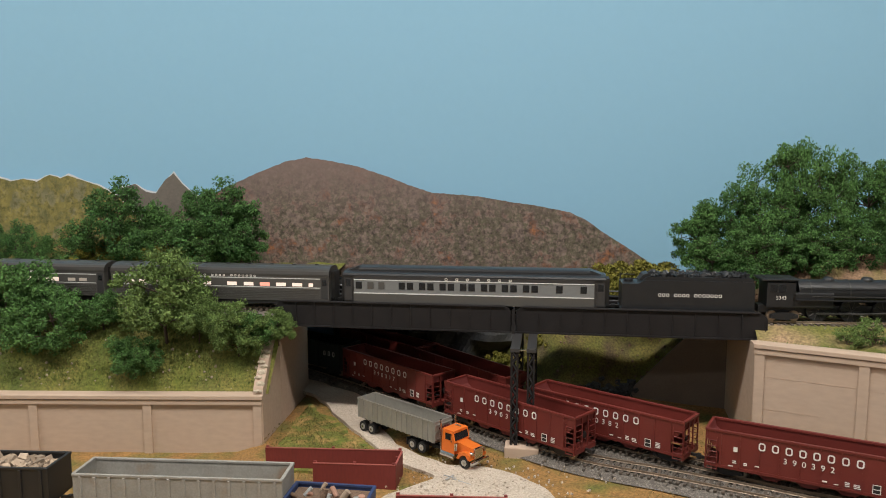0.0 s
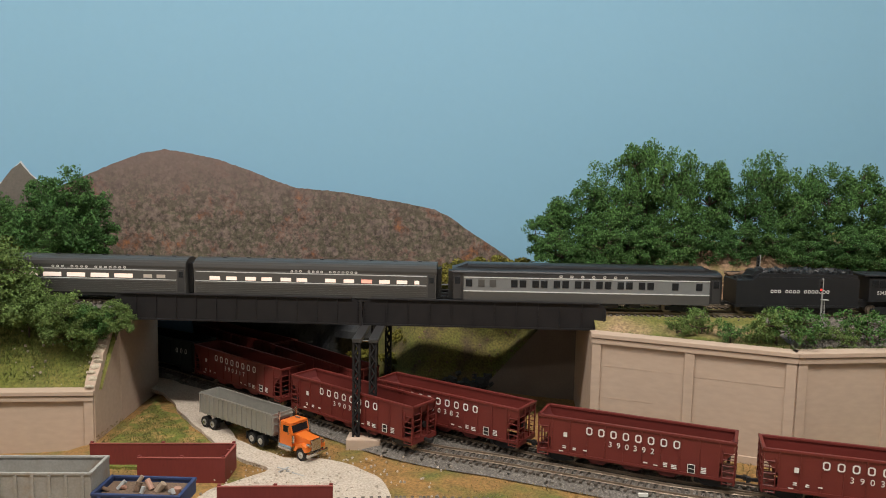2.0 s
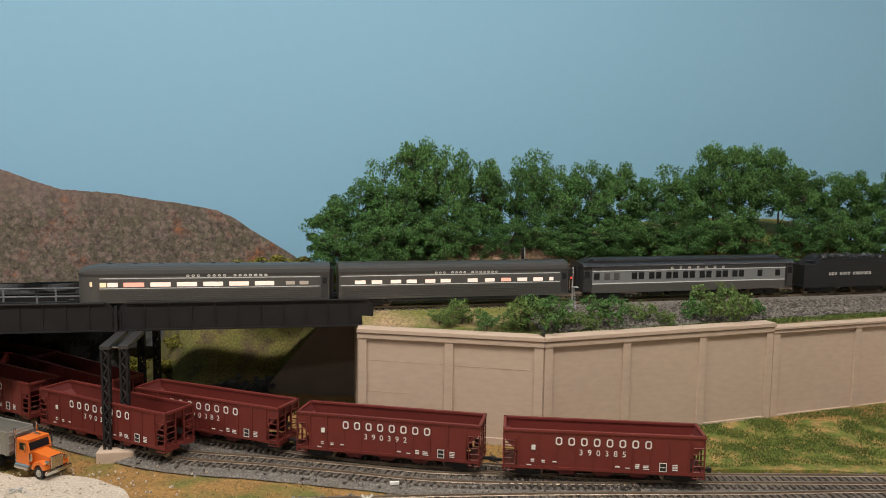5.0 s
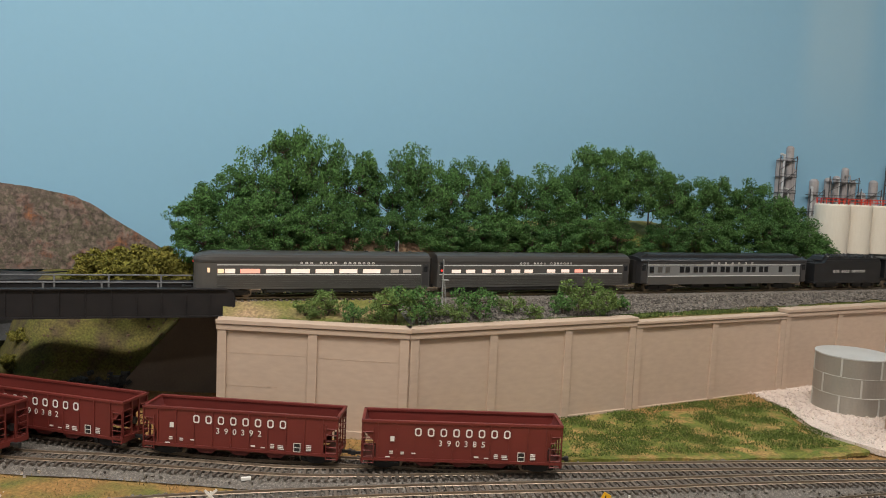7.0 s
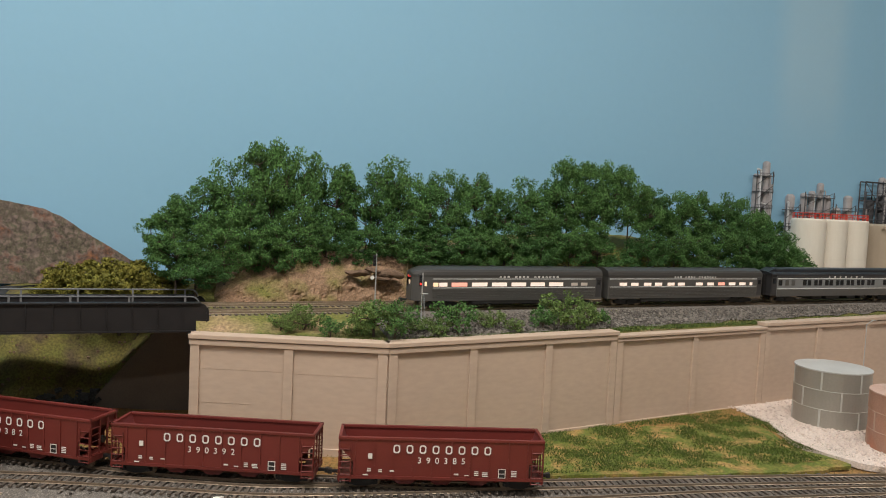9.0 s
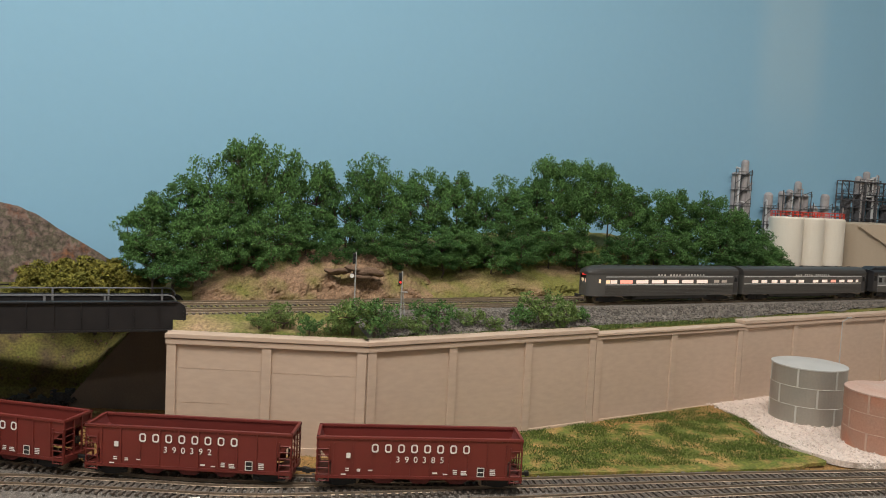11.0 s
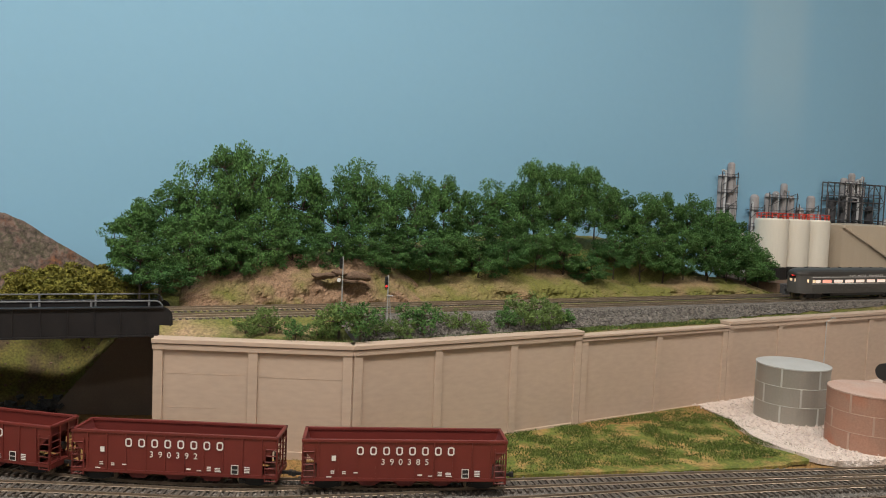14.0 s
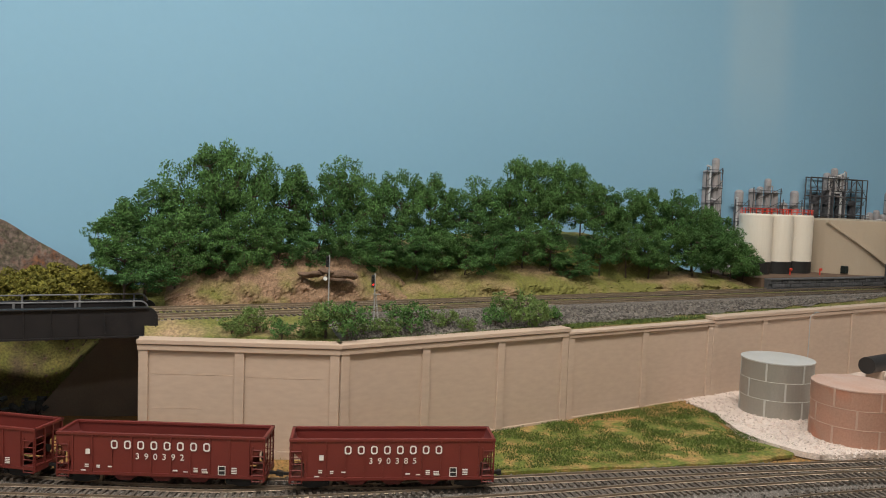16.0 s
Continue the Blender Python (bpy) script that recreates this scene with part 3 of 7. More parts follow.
def track(points, z_top, label, ties_from, ties_to, ballast_half=0.0165, base_z=0.0, loose=0, seed=0, open_deck=False):
    """A line of track on its ballast: rails, and ties as pieces along the nearest stretch."""
    global TIE_MESH
    root = thing("railway_track", label, "railway track", kind="structure")
    pts = polyline(points, 0.0064)
    z = z_top
    bed = z - 0.0042 - base_z
    if not open_deck:
        strip(pts, [(-ballast_half - 0.008, 0.0), (-ballast_half, bed * 0.8), (-0.012, bed), (0.012, bed), (ballast_half, bed * 0.8), (ballast_half + 0.008, 0.0)], base_z, "ballast", BALLAST, root, close=False, smooth=True)
    for side in (-1, 1):
        o = side * 0.0086
        strip(pts, [(o - 0.0009, -0.0022), (o + 0.0009, -0.0022), (o + 0.0003, -0.0018), (o + 0.0005, -0.0006), (o + 0.0005, 0), (o - 0.0005, 0), (o - 0.0005, -0.0006), (o - 0.0003, -0.0018)], z, "rail", RAIL, root)
    if TIE_MESH is None:
        bm = B(-0.0013, 0.0013, -0.0155, 0.0155, -0.0018, 0, 0.0002)
        TIE_MESH = bpy.data.meshes.new("tie")
        bm.to_mesh(TIE_MESH)
        bm.free()
        TIE_MESH.materials.append(TIE)
    rest = bmesh.new()
    for i, p in enumerate(pts):
        d = pts[min(i + 1, len(pts) - 1)] - pts[max(i - 1, 0)]
        m = Matrix.Translation(p + Vector((0, 0, z - 0.0022))) @ Matrix.Rotation(math.atan2(d.y, d.x) + random.uniform(-0.02, 0.02), 4, "Z")
        if ties_from <= p.x <= ties_to:
            t = new("tie", TIE_MESH)
            t.parent = root
            t.matrix_basis = m
        else:
            bmesh.ops.create_cube(rest, size=1.0, matrix=m @ Matrix.Diagonal((0.0026, 0.031, 0.0018, 1)))
    if len(rest.verts):
        tagged(part("ties", rest, TIE, root), kind="stuff")
    else:
        rest.free()
    if loose:
        rng = np.random.default_rng(seed)

        def at(r):
            i = r.integers(len(pts))
            p, d = pts[i], pts[min(i + 1, len(pts) - 1)] - pts[max(i - 1, 0)]
            d.normalize()
            o = r.normal() * ballast_half * 0.6
            o = max(-ballast_half - 0.006, min(ballast_half + 0.006, o))
            edge = max(0.0, abs(o) - 0.012) / (ballast_half - 0.004)
            return (p.x - d.y * o + r.random() * 0.004, p.y + d.x * o, base_z + bed * (1 - 0.35 * edge) + 0.0002)
        tagged(stones(rng, at, loose, 0.0016, BALLAST_STONE, "ballast_stones", root), kind="stuff")
    return root


LINE_A = [(-0.45, 0.215), (-0.16, 0.212), (-0.06, 0.195), (0.04, 0.134), (0.105, 0.084), (0.178, 0.026), (0.25, -0.032), (0.324, -0.081), (0.40, -0.108), (0.475, -0.137), (0.55, -0.166), (0.63, -0.183), (0.72, -0.198)]
LINE_B = [(-0.16, 0.255), (0.0, 0.238), (0.09, 0.182), (0.14, 0.139), (0.20, 0.083), (0.256, 0.032), (0.34, -0.033), (0.42, -0.078), (0.50, -0.119), (0.60, -0.155), (0.69, -0.186), (0.776, -0.204), (0.95, -0.232), (1.165, -0.272), (1.5, -0.335), (2.1, -0.44)]
LINE_C = [(0.18, -0.232), (0.30, -0.208), (0.43, -0.205), (0.52, -0.211), (0.65, -0.225), (0.80, -0.246), (0.92, -0.259), (1.08, -0.282), (1.165, -0.300)]
LINE_D = [(0.80, -0.318), (1.0, -0.318), (1.10, -0.328), (1.3, -0.352), (1.7, -0.40)]
LINE_F = [(-1.0, -0.34), (-0.4, -0.27), (0.0, -0.236), (0.12, -0.232), (0.18, -0.232)]


def along(points, frac_point):
    """The pose on a line nearest to a point: place and heading."""
    pts = polyline(points, 0.002)
    i = min(range(len(pts)), key=lambda k: (pts[k].x - frac_point[0]) ** 2 + (pts[k].y - frac_point[1]) ** 2)
    a, b = pts[max(i - 20, 0)], pts[min(i + 20, len(pts) - 1)]
    return pts[i], math.degrees(math.atan2(b.y - a.y, b.x - a.x))


def wall_run(name, a, b, z0, z1, panels, label, cap=0.010, flip=1, lip=True):
    """A cast concrete wall between two points on the plan: slab, cap, lip and pilasters."""
    ax, ay = a
    bx, by = b
    length = math.hypot(bx - ax, by - ay)
    root = thing(name, label, "retaining wall", pose(ax, ay, 0, 0, 0, math.degrees(math.atan2(by - ay, bx - ax))), kind="structure")
    part("slab", B(0, length, 0, 0.012, z0, z1 - cap), CONCRETE, root)
    part("cap", B(-0.001, length + 0.001, -0.0042, 0.014, z1 - cap * 0.45, z1, 0.0006), CONCRETE, root)
    part("lip", B(-0.0005, length + 0.0005, -0.003, 0.012, z1 - cap, z1 - cap * 0.45 - 0.0006), CONCRETE, root)
    for i in range(panels + 1):
        x = length * i / panels
        x = min(max(x, 0.0048), length - 0.0048)
        part("pilaster", B(x - 0.0045, x + 0.0045, -0.0022, 0.006, z0, z1 - cap, 0.0004), CONCRETE, root)
    if lip:
        part("footing", B(0, length, -0.0016, 0.006, z0, z0 + 0.010, 0.0004), CONCRETE, root)
    return root


def walls():
    # wall right of the bridge: short face, then the long one
    wall_run("wall_1", (0.4935, -0.026), (0.670, -0.0915), -0.004, 0.1105, 2, "tan cast-concrete retaining wall with pilasters and cap")
    first = bpy.data.objects["wall_1"]
    for x0, x1, z in ((0.0095, 0.089, 0.0775), (0.0985, 0.1785, 0.0765), (0.135, 0.1785, 0.0762), (0.0095, 0.060, 0.045)):
        part("form_line", B(x0, x1, -0.00022, 0.001, z, z + 0.0003), CONCRETE, first)
    d = Vector((1.60 - 0.670, 0.058 + 0.0915)).normalized()
    e = Vector((0.670, -0.0915)) + d * 0.279
    wall_run("wall_2", (0.670, -0.0915), tuple(e), -0.004, 0.1105, 3, "tan cast-concrete retaining wall with pilasters and thick cap")
    e2 = e + d * 0.245
    wall_run("wall_3", tuple(e), tuple(e2), -0.004, 0.1055, 2, "tan concrete wall stretch with a cracked, lower cap", cap=0.007)
    e3 = e2 + d * 1.7
    wall_run("wall_4", tuple(e2), tuple(e3), -0.004, 0.1105, 16, "long tan cast-concrete retaining wall behind the tanks")
    # wall left of the bridge
    wall_run("wall_5", (-0.955, -0.179), (-0.0012, -0.0618), -0.02, 0.0475, 8, "tan cast-concrete retaining wall with pilasters and cap below the grass bank", lip=False)
    # left abutment: broken-edged wing rising to the bridge seat
    top = [(-0.062, 0.0475)]
    n = 14
    for i in range(1, n + 1):
        f = i / n
        y = -0.062 + 0.058 * f
        z = 0.0475 + 0.061 * f ** 0.8
        top.append((y + 0.0012 * math.sin(i * 5.1), z + 0.0012 * math.sin(i * 3.3)))
    root = thing("abutment_1", "tan plaster bridge abutment with a broken sloping edge", "abutment", kind="structure")
    root.matrix_basis = pose(0.0, -0.062, 0, 0, 0, 4.0)
    top = [(y + 0.062, z) for y, z in top]
    part("wing", PR([(0.0, -0.02), *top, (0.066, 0.1085), (0.066, -0.02)], "x", -0.0105, 0.0), CONCRETE, root)
    part("seat", B(-0.0105, 0.0004, 0.066, 0.186, -0.02, 0.1085, 0.0004), CONCRETE, root)
    bm = bmesh.new()
    for i, (a, b) in enumerate(zip(top, top[1:])):
        c = ((a[0] + b[0]) / 2, (a[1] + b[1]) / 2)
        m = Matrix.Translation((-0.0055 + 0.002 * math.sin(i * 2.1), c[0], c[1])) @ Matrix.Rotation(i * 1.3, 4, "X")
        bmesh.ops.create_icosphere(bm, subdivisions=1, radius=0.0044, matrix=m @ Matrix.Diagonal((1.25, 0.8, 0.45 + 0.15 * math.sin(i * 3.7), 1)))
    part("broken_edge", bm, CONCRETE_EDGE, root)
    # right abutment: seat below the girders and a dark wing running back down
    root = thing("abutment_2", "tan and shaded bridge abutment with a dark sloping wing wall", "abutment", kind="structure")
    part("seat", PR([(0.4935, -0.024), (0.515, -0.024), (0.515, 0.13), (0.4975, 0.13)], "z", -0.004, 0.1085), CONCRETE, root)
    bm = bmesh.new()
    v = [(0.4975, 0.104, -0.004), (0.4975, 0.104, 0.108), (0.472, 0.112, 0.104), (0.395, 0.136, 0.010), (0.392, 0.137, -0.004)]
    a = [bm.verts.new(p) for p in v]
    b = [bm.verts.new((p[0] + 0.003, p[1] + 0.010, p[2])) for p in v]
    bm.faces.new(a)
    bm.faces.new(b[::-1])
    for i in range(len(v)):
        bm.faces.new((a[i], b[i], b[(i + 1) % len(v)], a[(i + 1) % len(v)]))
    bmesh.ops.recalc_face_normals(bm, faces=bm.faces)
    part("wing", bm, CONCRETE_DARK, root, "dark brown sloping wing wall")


def hill_height(x, y):
    """Upper land right of the bridge: track shelf, then the wooded hill."""
    shelf = upper_y(x, 1) + 0.026
    z = 0.1215
    f = max(0.0, (y - shelf) / 0.085)
    f = min(f, 1.6)
    crest = 0.055 + 0.012 * math.sin(x * 7.0) - 0.045 * max(0.0, min(1.0, (x - 1.22) / 0.2)) - 0.03 * max(0.0, min(1.0, (0.62 - x) / 0.2))
    if x > 1.42:
        crest = 0.0
    smooth = f * f * (3 - 2 * f) if f < 1 else 1.0 + (f - 1) * 0.3
    z += crest * smooth
    z += f * (0.004 * noise.noise(Vector((x * 30, y * 30, 1))) + 0.0025 * noise.noise(Vector((x * 90, y * 90, 2))))
    return z


def wall_line_y(x):
    if x < 0.67:
        return -0.026 + (x - 0.4935) * (-0.0655 / 0.1765)
    return -0.0915 + (x - 0.67) * 0.1608


def grid_land(name, material, xs, y_of, ny, height, label):
    bm = bmesh.new()
    rows = []
    for x in xs:
        y0, y1 = y_of(x)
        rows.append([bm.verts.new((x, y0 + (y1 - y0) * j / ny, height(x, y0 + (y1 - y0) * j / ny))) for j in range(ny + 1)])
    for a, b in zip(rows, rows[1:]):
        for j in range(ny):
            bm.faces.new((a[j], b[j], b[j + 1], a[j + 1]))
    bmesh.ops.recalc_face_normals(bm, faces=bm.faces)
    return tagged(link(name, bm, material, smooth=True), label, "terrain", kind="structure")


def land():
    xs = [0.4985 + 2.9 * i / 300 for i in range(301)]

    def right(x, y):
        w = wall_line_y(x)
        shelf0 = upper_y(x, 0) - 0.024
        if y < shelf0:
            f = (y - w - 0.01) / max(0.01, shelf0 - w - 0.01)
            return 0.1055 + 0.0135 * max(0.0, min(1.0, f)) ** 0.8 + 0.0012 * noise.noise(Vector((x * 60, y * 60, 5)))
        return hill_height(x, y)
    grid_land("upper_land", HILL_SOIL, xs, lambda x: (wall_line_y(x) + 0.010, backdrop_y(x) - 0.002), 70, right, "grassy upper land with a mossy hillside behind the tracks")
    # embankment falling away to the yard behind the bridge
    xs = [0.02 + 0.4805 * i / 90 for i in range(91)]

    def front(x):
        return 0.104 + (0.4975 - x) * 0.32 if x > 0.392 else 0.1378 - (0.392 - x) * 0.30

    def bank(x, y):
        up = max(0.0, y - front(x) - 0.003)
        end = max(0.0, min(1.0, (x - 0.262 + 0.35 * (y - 0.14)) / 0.07))
        z = min(0.120, 1.65 * up) * end * end * (3 - 2 * end) - 0.002
        if x > 0.392:
            z = max(z, min(0.104, 0.006 + (x - 0.392) * 1.22) - 0.006 + 0.4 * up)
        rough = min(1.0, 0.2 + up * 30) * end
        return min(z, 0.121) + (0.0055 * noise.noise(Vector((x * 38, y * 38, 8))) + 0.003 * noise.noise(Vector((x * 120, y * 120, 8)))) * rough
    grid_land("embankment", EMBANKMENT, xs, lambda x: (front(x), backdrop_y(x) - 0.002), 44, bank, "mossy green embankment behind the bridge")
    rng = np.random.default_rng(12)

    def toe(r):
        x = r.uniform(0.29, 0.40)
        return (x, front(x) + abs(r.normal()) * 0.012 - 0.003, abs(r.normal()) * 0.006)
    def slope_stone(r):
        x = r.uniform(0.30, 0.47)
        y = front(x) + 0.006 + 0.07 * r.random() ** 1.4
        return (x, y, bank(x, y) + 0.0006)
    tagged(stones(rng, slope_stone, 130, 0.0017, ROCK_BROWN, "slope_rocks", None), "small brown rocks half sunk in the mossy bank", "rocks", kind="stuff")
    tagged(stones(rng, toe, 200, 0.006, ROCK_DARK, "toe_rocks", None), "dark broken rocks at the embankment's foot", "rocks", kind="stuff")
    xs = [-1.3 + 1.302 * i / 130 for i in range(131)]

    def left(x, y):
        w = -0.0615 + x * 0.1228
        f = max(0.0, min(1.0, (y - w - 0.012) / 0.062))
        z = 0.0455 + 0.0725 * f ** 0.75
        if y > 0.095:
            z += 0.14 * (y - 0.095)
        return z + 0.003 * noise.noise(Vector((x * 40, y * 40, 9))) * min(1.0, f * 3)
    grid_land("upper_land", HILL_GREEN, xs, lambda x: (-0.0615 + x * 0.1228 + 0.010, backdrop_y(x) - 0.002), 60, left, "grassy bank with small stones above the tan wall")
    def shoulder(x, y):
        return right(x, y) + 0.0016 + 0.0005 * noise.noise(Vector((x * 200, y * 200, 5)))
    xs = [0.675 + 2.6 * i / 260 for i in range(261)]
    grid_land("ballast_shoulder", BALLAST, xs, lambda x: (wall_line_y(x) + 0.020 + 0.006 * noise.noise(Vector((x * 30, 0, 0))), upper_y(x) - 0.016), 14, shoulder, "grey ballast shoulder between track and wall")
    # unseen sheet, added only to keep light off the sunken tracks
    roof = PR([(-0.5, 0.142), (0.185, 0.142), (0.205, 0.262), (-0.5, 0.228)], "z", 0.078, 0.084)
    tagged(link("tunnel_roof", roof, ROCK_DARK), "unseen dark sheet added to shade the sunken tracks", "tunnel", kind="structure")
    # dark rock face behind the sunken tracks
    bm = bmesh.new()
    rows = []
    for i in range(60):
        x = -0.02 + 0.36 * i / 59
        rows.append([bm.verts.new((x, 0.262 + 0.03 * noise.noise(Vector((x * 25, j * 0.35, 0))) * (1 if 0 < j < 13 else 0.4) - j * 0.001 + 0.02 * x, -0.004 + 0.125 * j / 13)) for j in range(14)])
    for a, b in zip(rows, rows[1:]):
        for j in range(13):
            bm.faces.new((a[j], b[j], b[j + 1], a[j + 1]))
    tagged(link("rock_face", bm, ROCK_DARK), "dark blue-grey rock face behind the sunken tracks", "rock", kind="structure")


def bluff(x0, x1, z_top, seed, name, label, material=None, near=0.020):
    """A bare rock face set into the hillside."""
    bm = bmesh.new()
    n, k = 110, 26
    rows = []
    for i in range(n):
        x = x0 + (x1 - x0) * i / (n - 1)
        f = i / (n - 1)
        rise = math.sin(math.pi * f) ** 0.5
        row = []
        for j in range(k):
            g = j / (k - 1)
            y = upper_y(x, 1) + near + 0.050 * g - 0.012 * rise * math.sin(math.pi * min(1, g * 1.1)) * (1.0 if g < 0.9 else 0.3)
            y += 0.008 * noise.noise(Vector((x * 48, g * 3, seed))) + 0.0065 * (0.4 - abs(noise.noise(Vector((x * 120, g * 4, seed))))) + 0.0025 * noise.noise(Vector((x * 320, g * 16, seed)))
            z = 0.1195 + (z_top - 0.1195) * g * (0.25 + 0.75 * rise)
            row.append(bm.verts.new((x, y, z)))
        rows.append(row)
    for a, b in zip(rows, rows[1:]):
        for j in range(k - 1):
            bm.faces.new((a[j], b[j], b[j + 1], a[j + 1]))
    bmesh.ops.recalc_face_normals(bm, faces=bm.faces)
    return tagged(link(name, bm, material or ROCK_TAN), label, "rock", kind="structure")


def hill_print(name, outline, gap, material, label, foot=0.12):
    """A flat printed hill, cut out and fixed to the backdrop."""
    dense = []
    for (xa, za), (xb, zb) in zip(outline, outline[1:]):
        steps = max(2, int((xb - xa) / 0.004))
        for i in range(steps):
            f = i / steps
            x = xa + (xb - xa) * f
            dense.append((x, za + (zb - za) * f + 0.0012 * noise.noise(Vector((x * 150, za, 4)))))
    dense.append(outline[-1])
    bm = bmesh.new()
    front, back = [], []
    for x, z in dense:
        y = backdrop_y(x) - gap
        front.append((bm.verts.new((x, y, foot)), bm.verts.new((x, y, z))))
        back.append((bm.verts.new((x, y + 0.0012, foot)), bm.verts.new((x, y + 0.0012, z))))
    for i in range(len(dense) - 1):
        bm.faces.new((front[i][0], front[i + 1][0], front[i + 1][1], front[i][1]))
        bm.faces.new((front[i][1], front[i + 1][1], back[i + 1][1], back[i][1]))
        bm.faces.new((back[i][0], back[i][1], back[i + 1][1], back[i + 1][0]))
    bmesh.ops.recalc_face_normals(bm, faces=bm.faces)
    return tagged(link(name, bm, material), label, "backdrop hill", kind="structure")


def backdrop_hills():
    ridge = [(-0.62, 0.262), (-0.56, 0.268), (-0.535, 0.262), (-0.511, 0.264), (-0.49, 0.257), (-0.47, 0.261), (-0.45, 0.257), (-0.43, 0.267), (-0.415, 0.262), (-0.403, 0.266), (-0.38, 0.258), (-0.358, 0.251), (-0.33, 0.235), (-0.29, 0.19), (-0.24, 0.15)]
    peaks = [(-0.36, 0.20), (-0.33, 0.247), (-0.307, 0.253), (-0.292, 0.242), (-0.277, 0.240), (-0.262, 0.260), (-0.250, 0.268), (-0.238, 0.254), (-0.222, 0.238), (-0.200, 0.232), (-0.17, 0.20)]
    for line, gap, paint, label in ((ridge, 0.012, FOREST_YELLOW, "printed yellow-green forest ridge on the backdrop"), (peaks, 0.006, FOREST_GREY, "printed grey-brown distant peaks on the backdrop")):
        hill_print("backdrop_hill", line, gap, paint, label)
        torn = [(x, z + 0.0016 + 0.0014 * math.sin(i * 2.3)) for i, (x, z) in enumerate(line)]
        hill_print("backdrop_hill", torn, gap - 0.0018, PALE_CARD, "torn white paper edge of a printed backdrop hill")
    autumn = [(-0.32, 0.18), (-0.22, 0.225), (-0.175, 0.246), (-0.14, 0.262), (-0.105, 0.277), (-0.075, 0.288), (-0.049, 0.2925), (-0.02, 0.289), (0.024, 0.280), (0.06, 0.268), (0.096, 0.254), (0.129, 0.243),
                                 (0.193, 0.238), (0.24, 0.230), (0.273, 0.2255), (0.322, 0.216), (0.345, 0.205), (0.37, 0.187), (0.413, 0.160), (0.44, 0.14)]
    hill_print("backdrop_hill", [(x - 0.003, z - 0.0015) for x, z in autumn], 0.018, FOREST, "printed brown autumn forest hill on the backdrop")


def girder_span(x0, x1, y, label, z1=0.1355):
    root = thing("bridge_girder", label, "bridge girder", pose(x0, y, 0), "girders of the railway bridge")
    n = x1 - x0
    z0 = 0.1085
    out = [(0, z0), (n, z0)]
    for i in range(7):
        out.append((n - 0.009 + 0.009 * math.cos(math.pi * i / 12), z1 - 0.009 + 0.009 * math.sin(math.pi * i / 12)))
    out += [(n - p, z) for p, z in reversed(out[2:])]
    part("web", PR(out, "y", 0.0012, 0.0030), STEEL_BLACK, root)
    part("top_flange", B(0.008, n - 0.008, -0.0008, 0.005, z1 - 0.0006, z1 + 0.0008, 0.0003), STEEL_BLACK, root)
    part("bottom_flange", B(0, n, -0.0008, 0.005, z0 - 0.0008, z0 + 0.0008), STEEL_BLACK, root)
    k = max(4, int(n / 0.0215))
    for i in range(k + 1):
        x = 0.002 + (n - 0.004) * i / k
        part("stiffener", B(x - 0.0005, x + 0.0005, 0.0002, 0.0042, z0 + 0.0008, z1 - 0.0008 if 0 < i < k else z1 - 0.009), STEEL_BLACK, root)
    return root


def bridge():
    for y, what in ((-0.004, "black steel plate girder of the bridge, front side"), (0.046, "black steel plate girder between the bridge's two tracks"), (0.104, "black steel plate girder of the bridge, far side")):
        girder_span(-0.006, 0.2535, y, what, 0.1355 if y < 0 else 0.1290)
        girder_span(0.2575, 0.5105, y, what, 0.1355 if y < 0 else 0.1290)
    deck = thing("bridge_deck", "dark open deck of the railway bridge", "bridge deck", kind="structure")
    part("floor", B(0.004, 0.505, 0.0005, 0.1035, 0.1150, 0.1185), STEEL_BLACK, deck)
    for y in (0.0438, 0.1018):
        rail = thing("handrail", "thin grey pipe handrail with posts along the bridge", "handrail", pose(0, y, 0), "handrails of the bridge")
        bm = R((-0.004, 0, 0.1360), (0.494, 0, 0.1360), 0.0008, 6)
        for i in range(6):
            p, q = math.pi / 2 * i / 6, math.pi / 2 * (i + 1) / 6
            rod(bm, (0.494 + 0.008 * math.sin(p), 0, 0.128 + 0.008 * math.cos(p)), (0.494 + 0.008 * math.sin(q), 0, 0.128 + 0.008 * math.cos(q)), 0.0008, 6)
        part("top_bar", bm, RAIL_BLACK, rail)
        for i in range(10):
            part("post", B(0.006 + i * 0.0535, 0.0078 + i * 0.0535, -0.0006, 0.0006, 0.116, 0.1356), RAIL_BLACK, rail)
    # bents: pairs of laced columns under a pair of beams
    for y0, name in ((-0.063, "front"), (0.085, "rear")):
        bent = thing("bridge_bent", "black laced-steel bridge bent on a pale concrete footing", "bridge support", pose(0.2655, y0, 0), "bents of the bridge")
        for sx in (-0.0095, 0.0065):
            x = sx
            part("column", lattice_column(x, 0.0075, 0.010, 0.104), STEEL_BLACK, bent)
            part("beam", B(x - 0.0004, x + 0.0100 - 0.0012, -0.005, 0.067 if y0 < 0 else 0.02, 0.1036, 0.1075, 0.0004), COACH_DARK, bent)
        part("footing", B(-0.0145, 0.0195, -0.011, 0.011, -0.004, 0.0095, 0.0012), CONCRETE, bent, "pale chipped concrete footing")
        if y0 < 0:
            part("tie_rod", R((-0.006, 0.001, 0.1045), (0.014, 0.001, 0.1045), 0.0007, 6), CHROME, bent)
            part("riser", B(-0.0115, -0.0085, 0.0570, 0.0590, 0.107, 0.1335), STEEL_BLACK, bent)


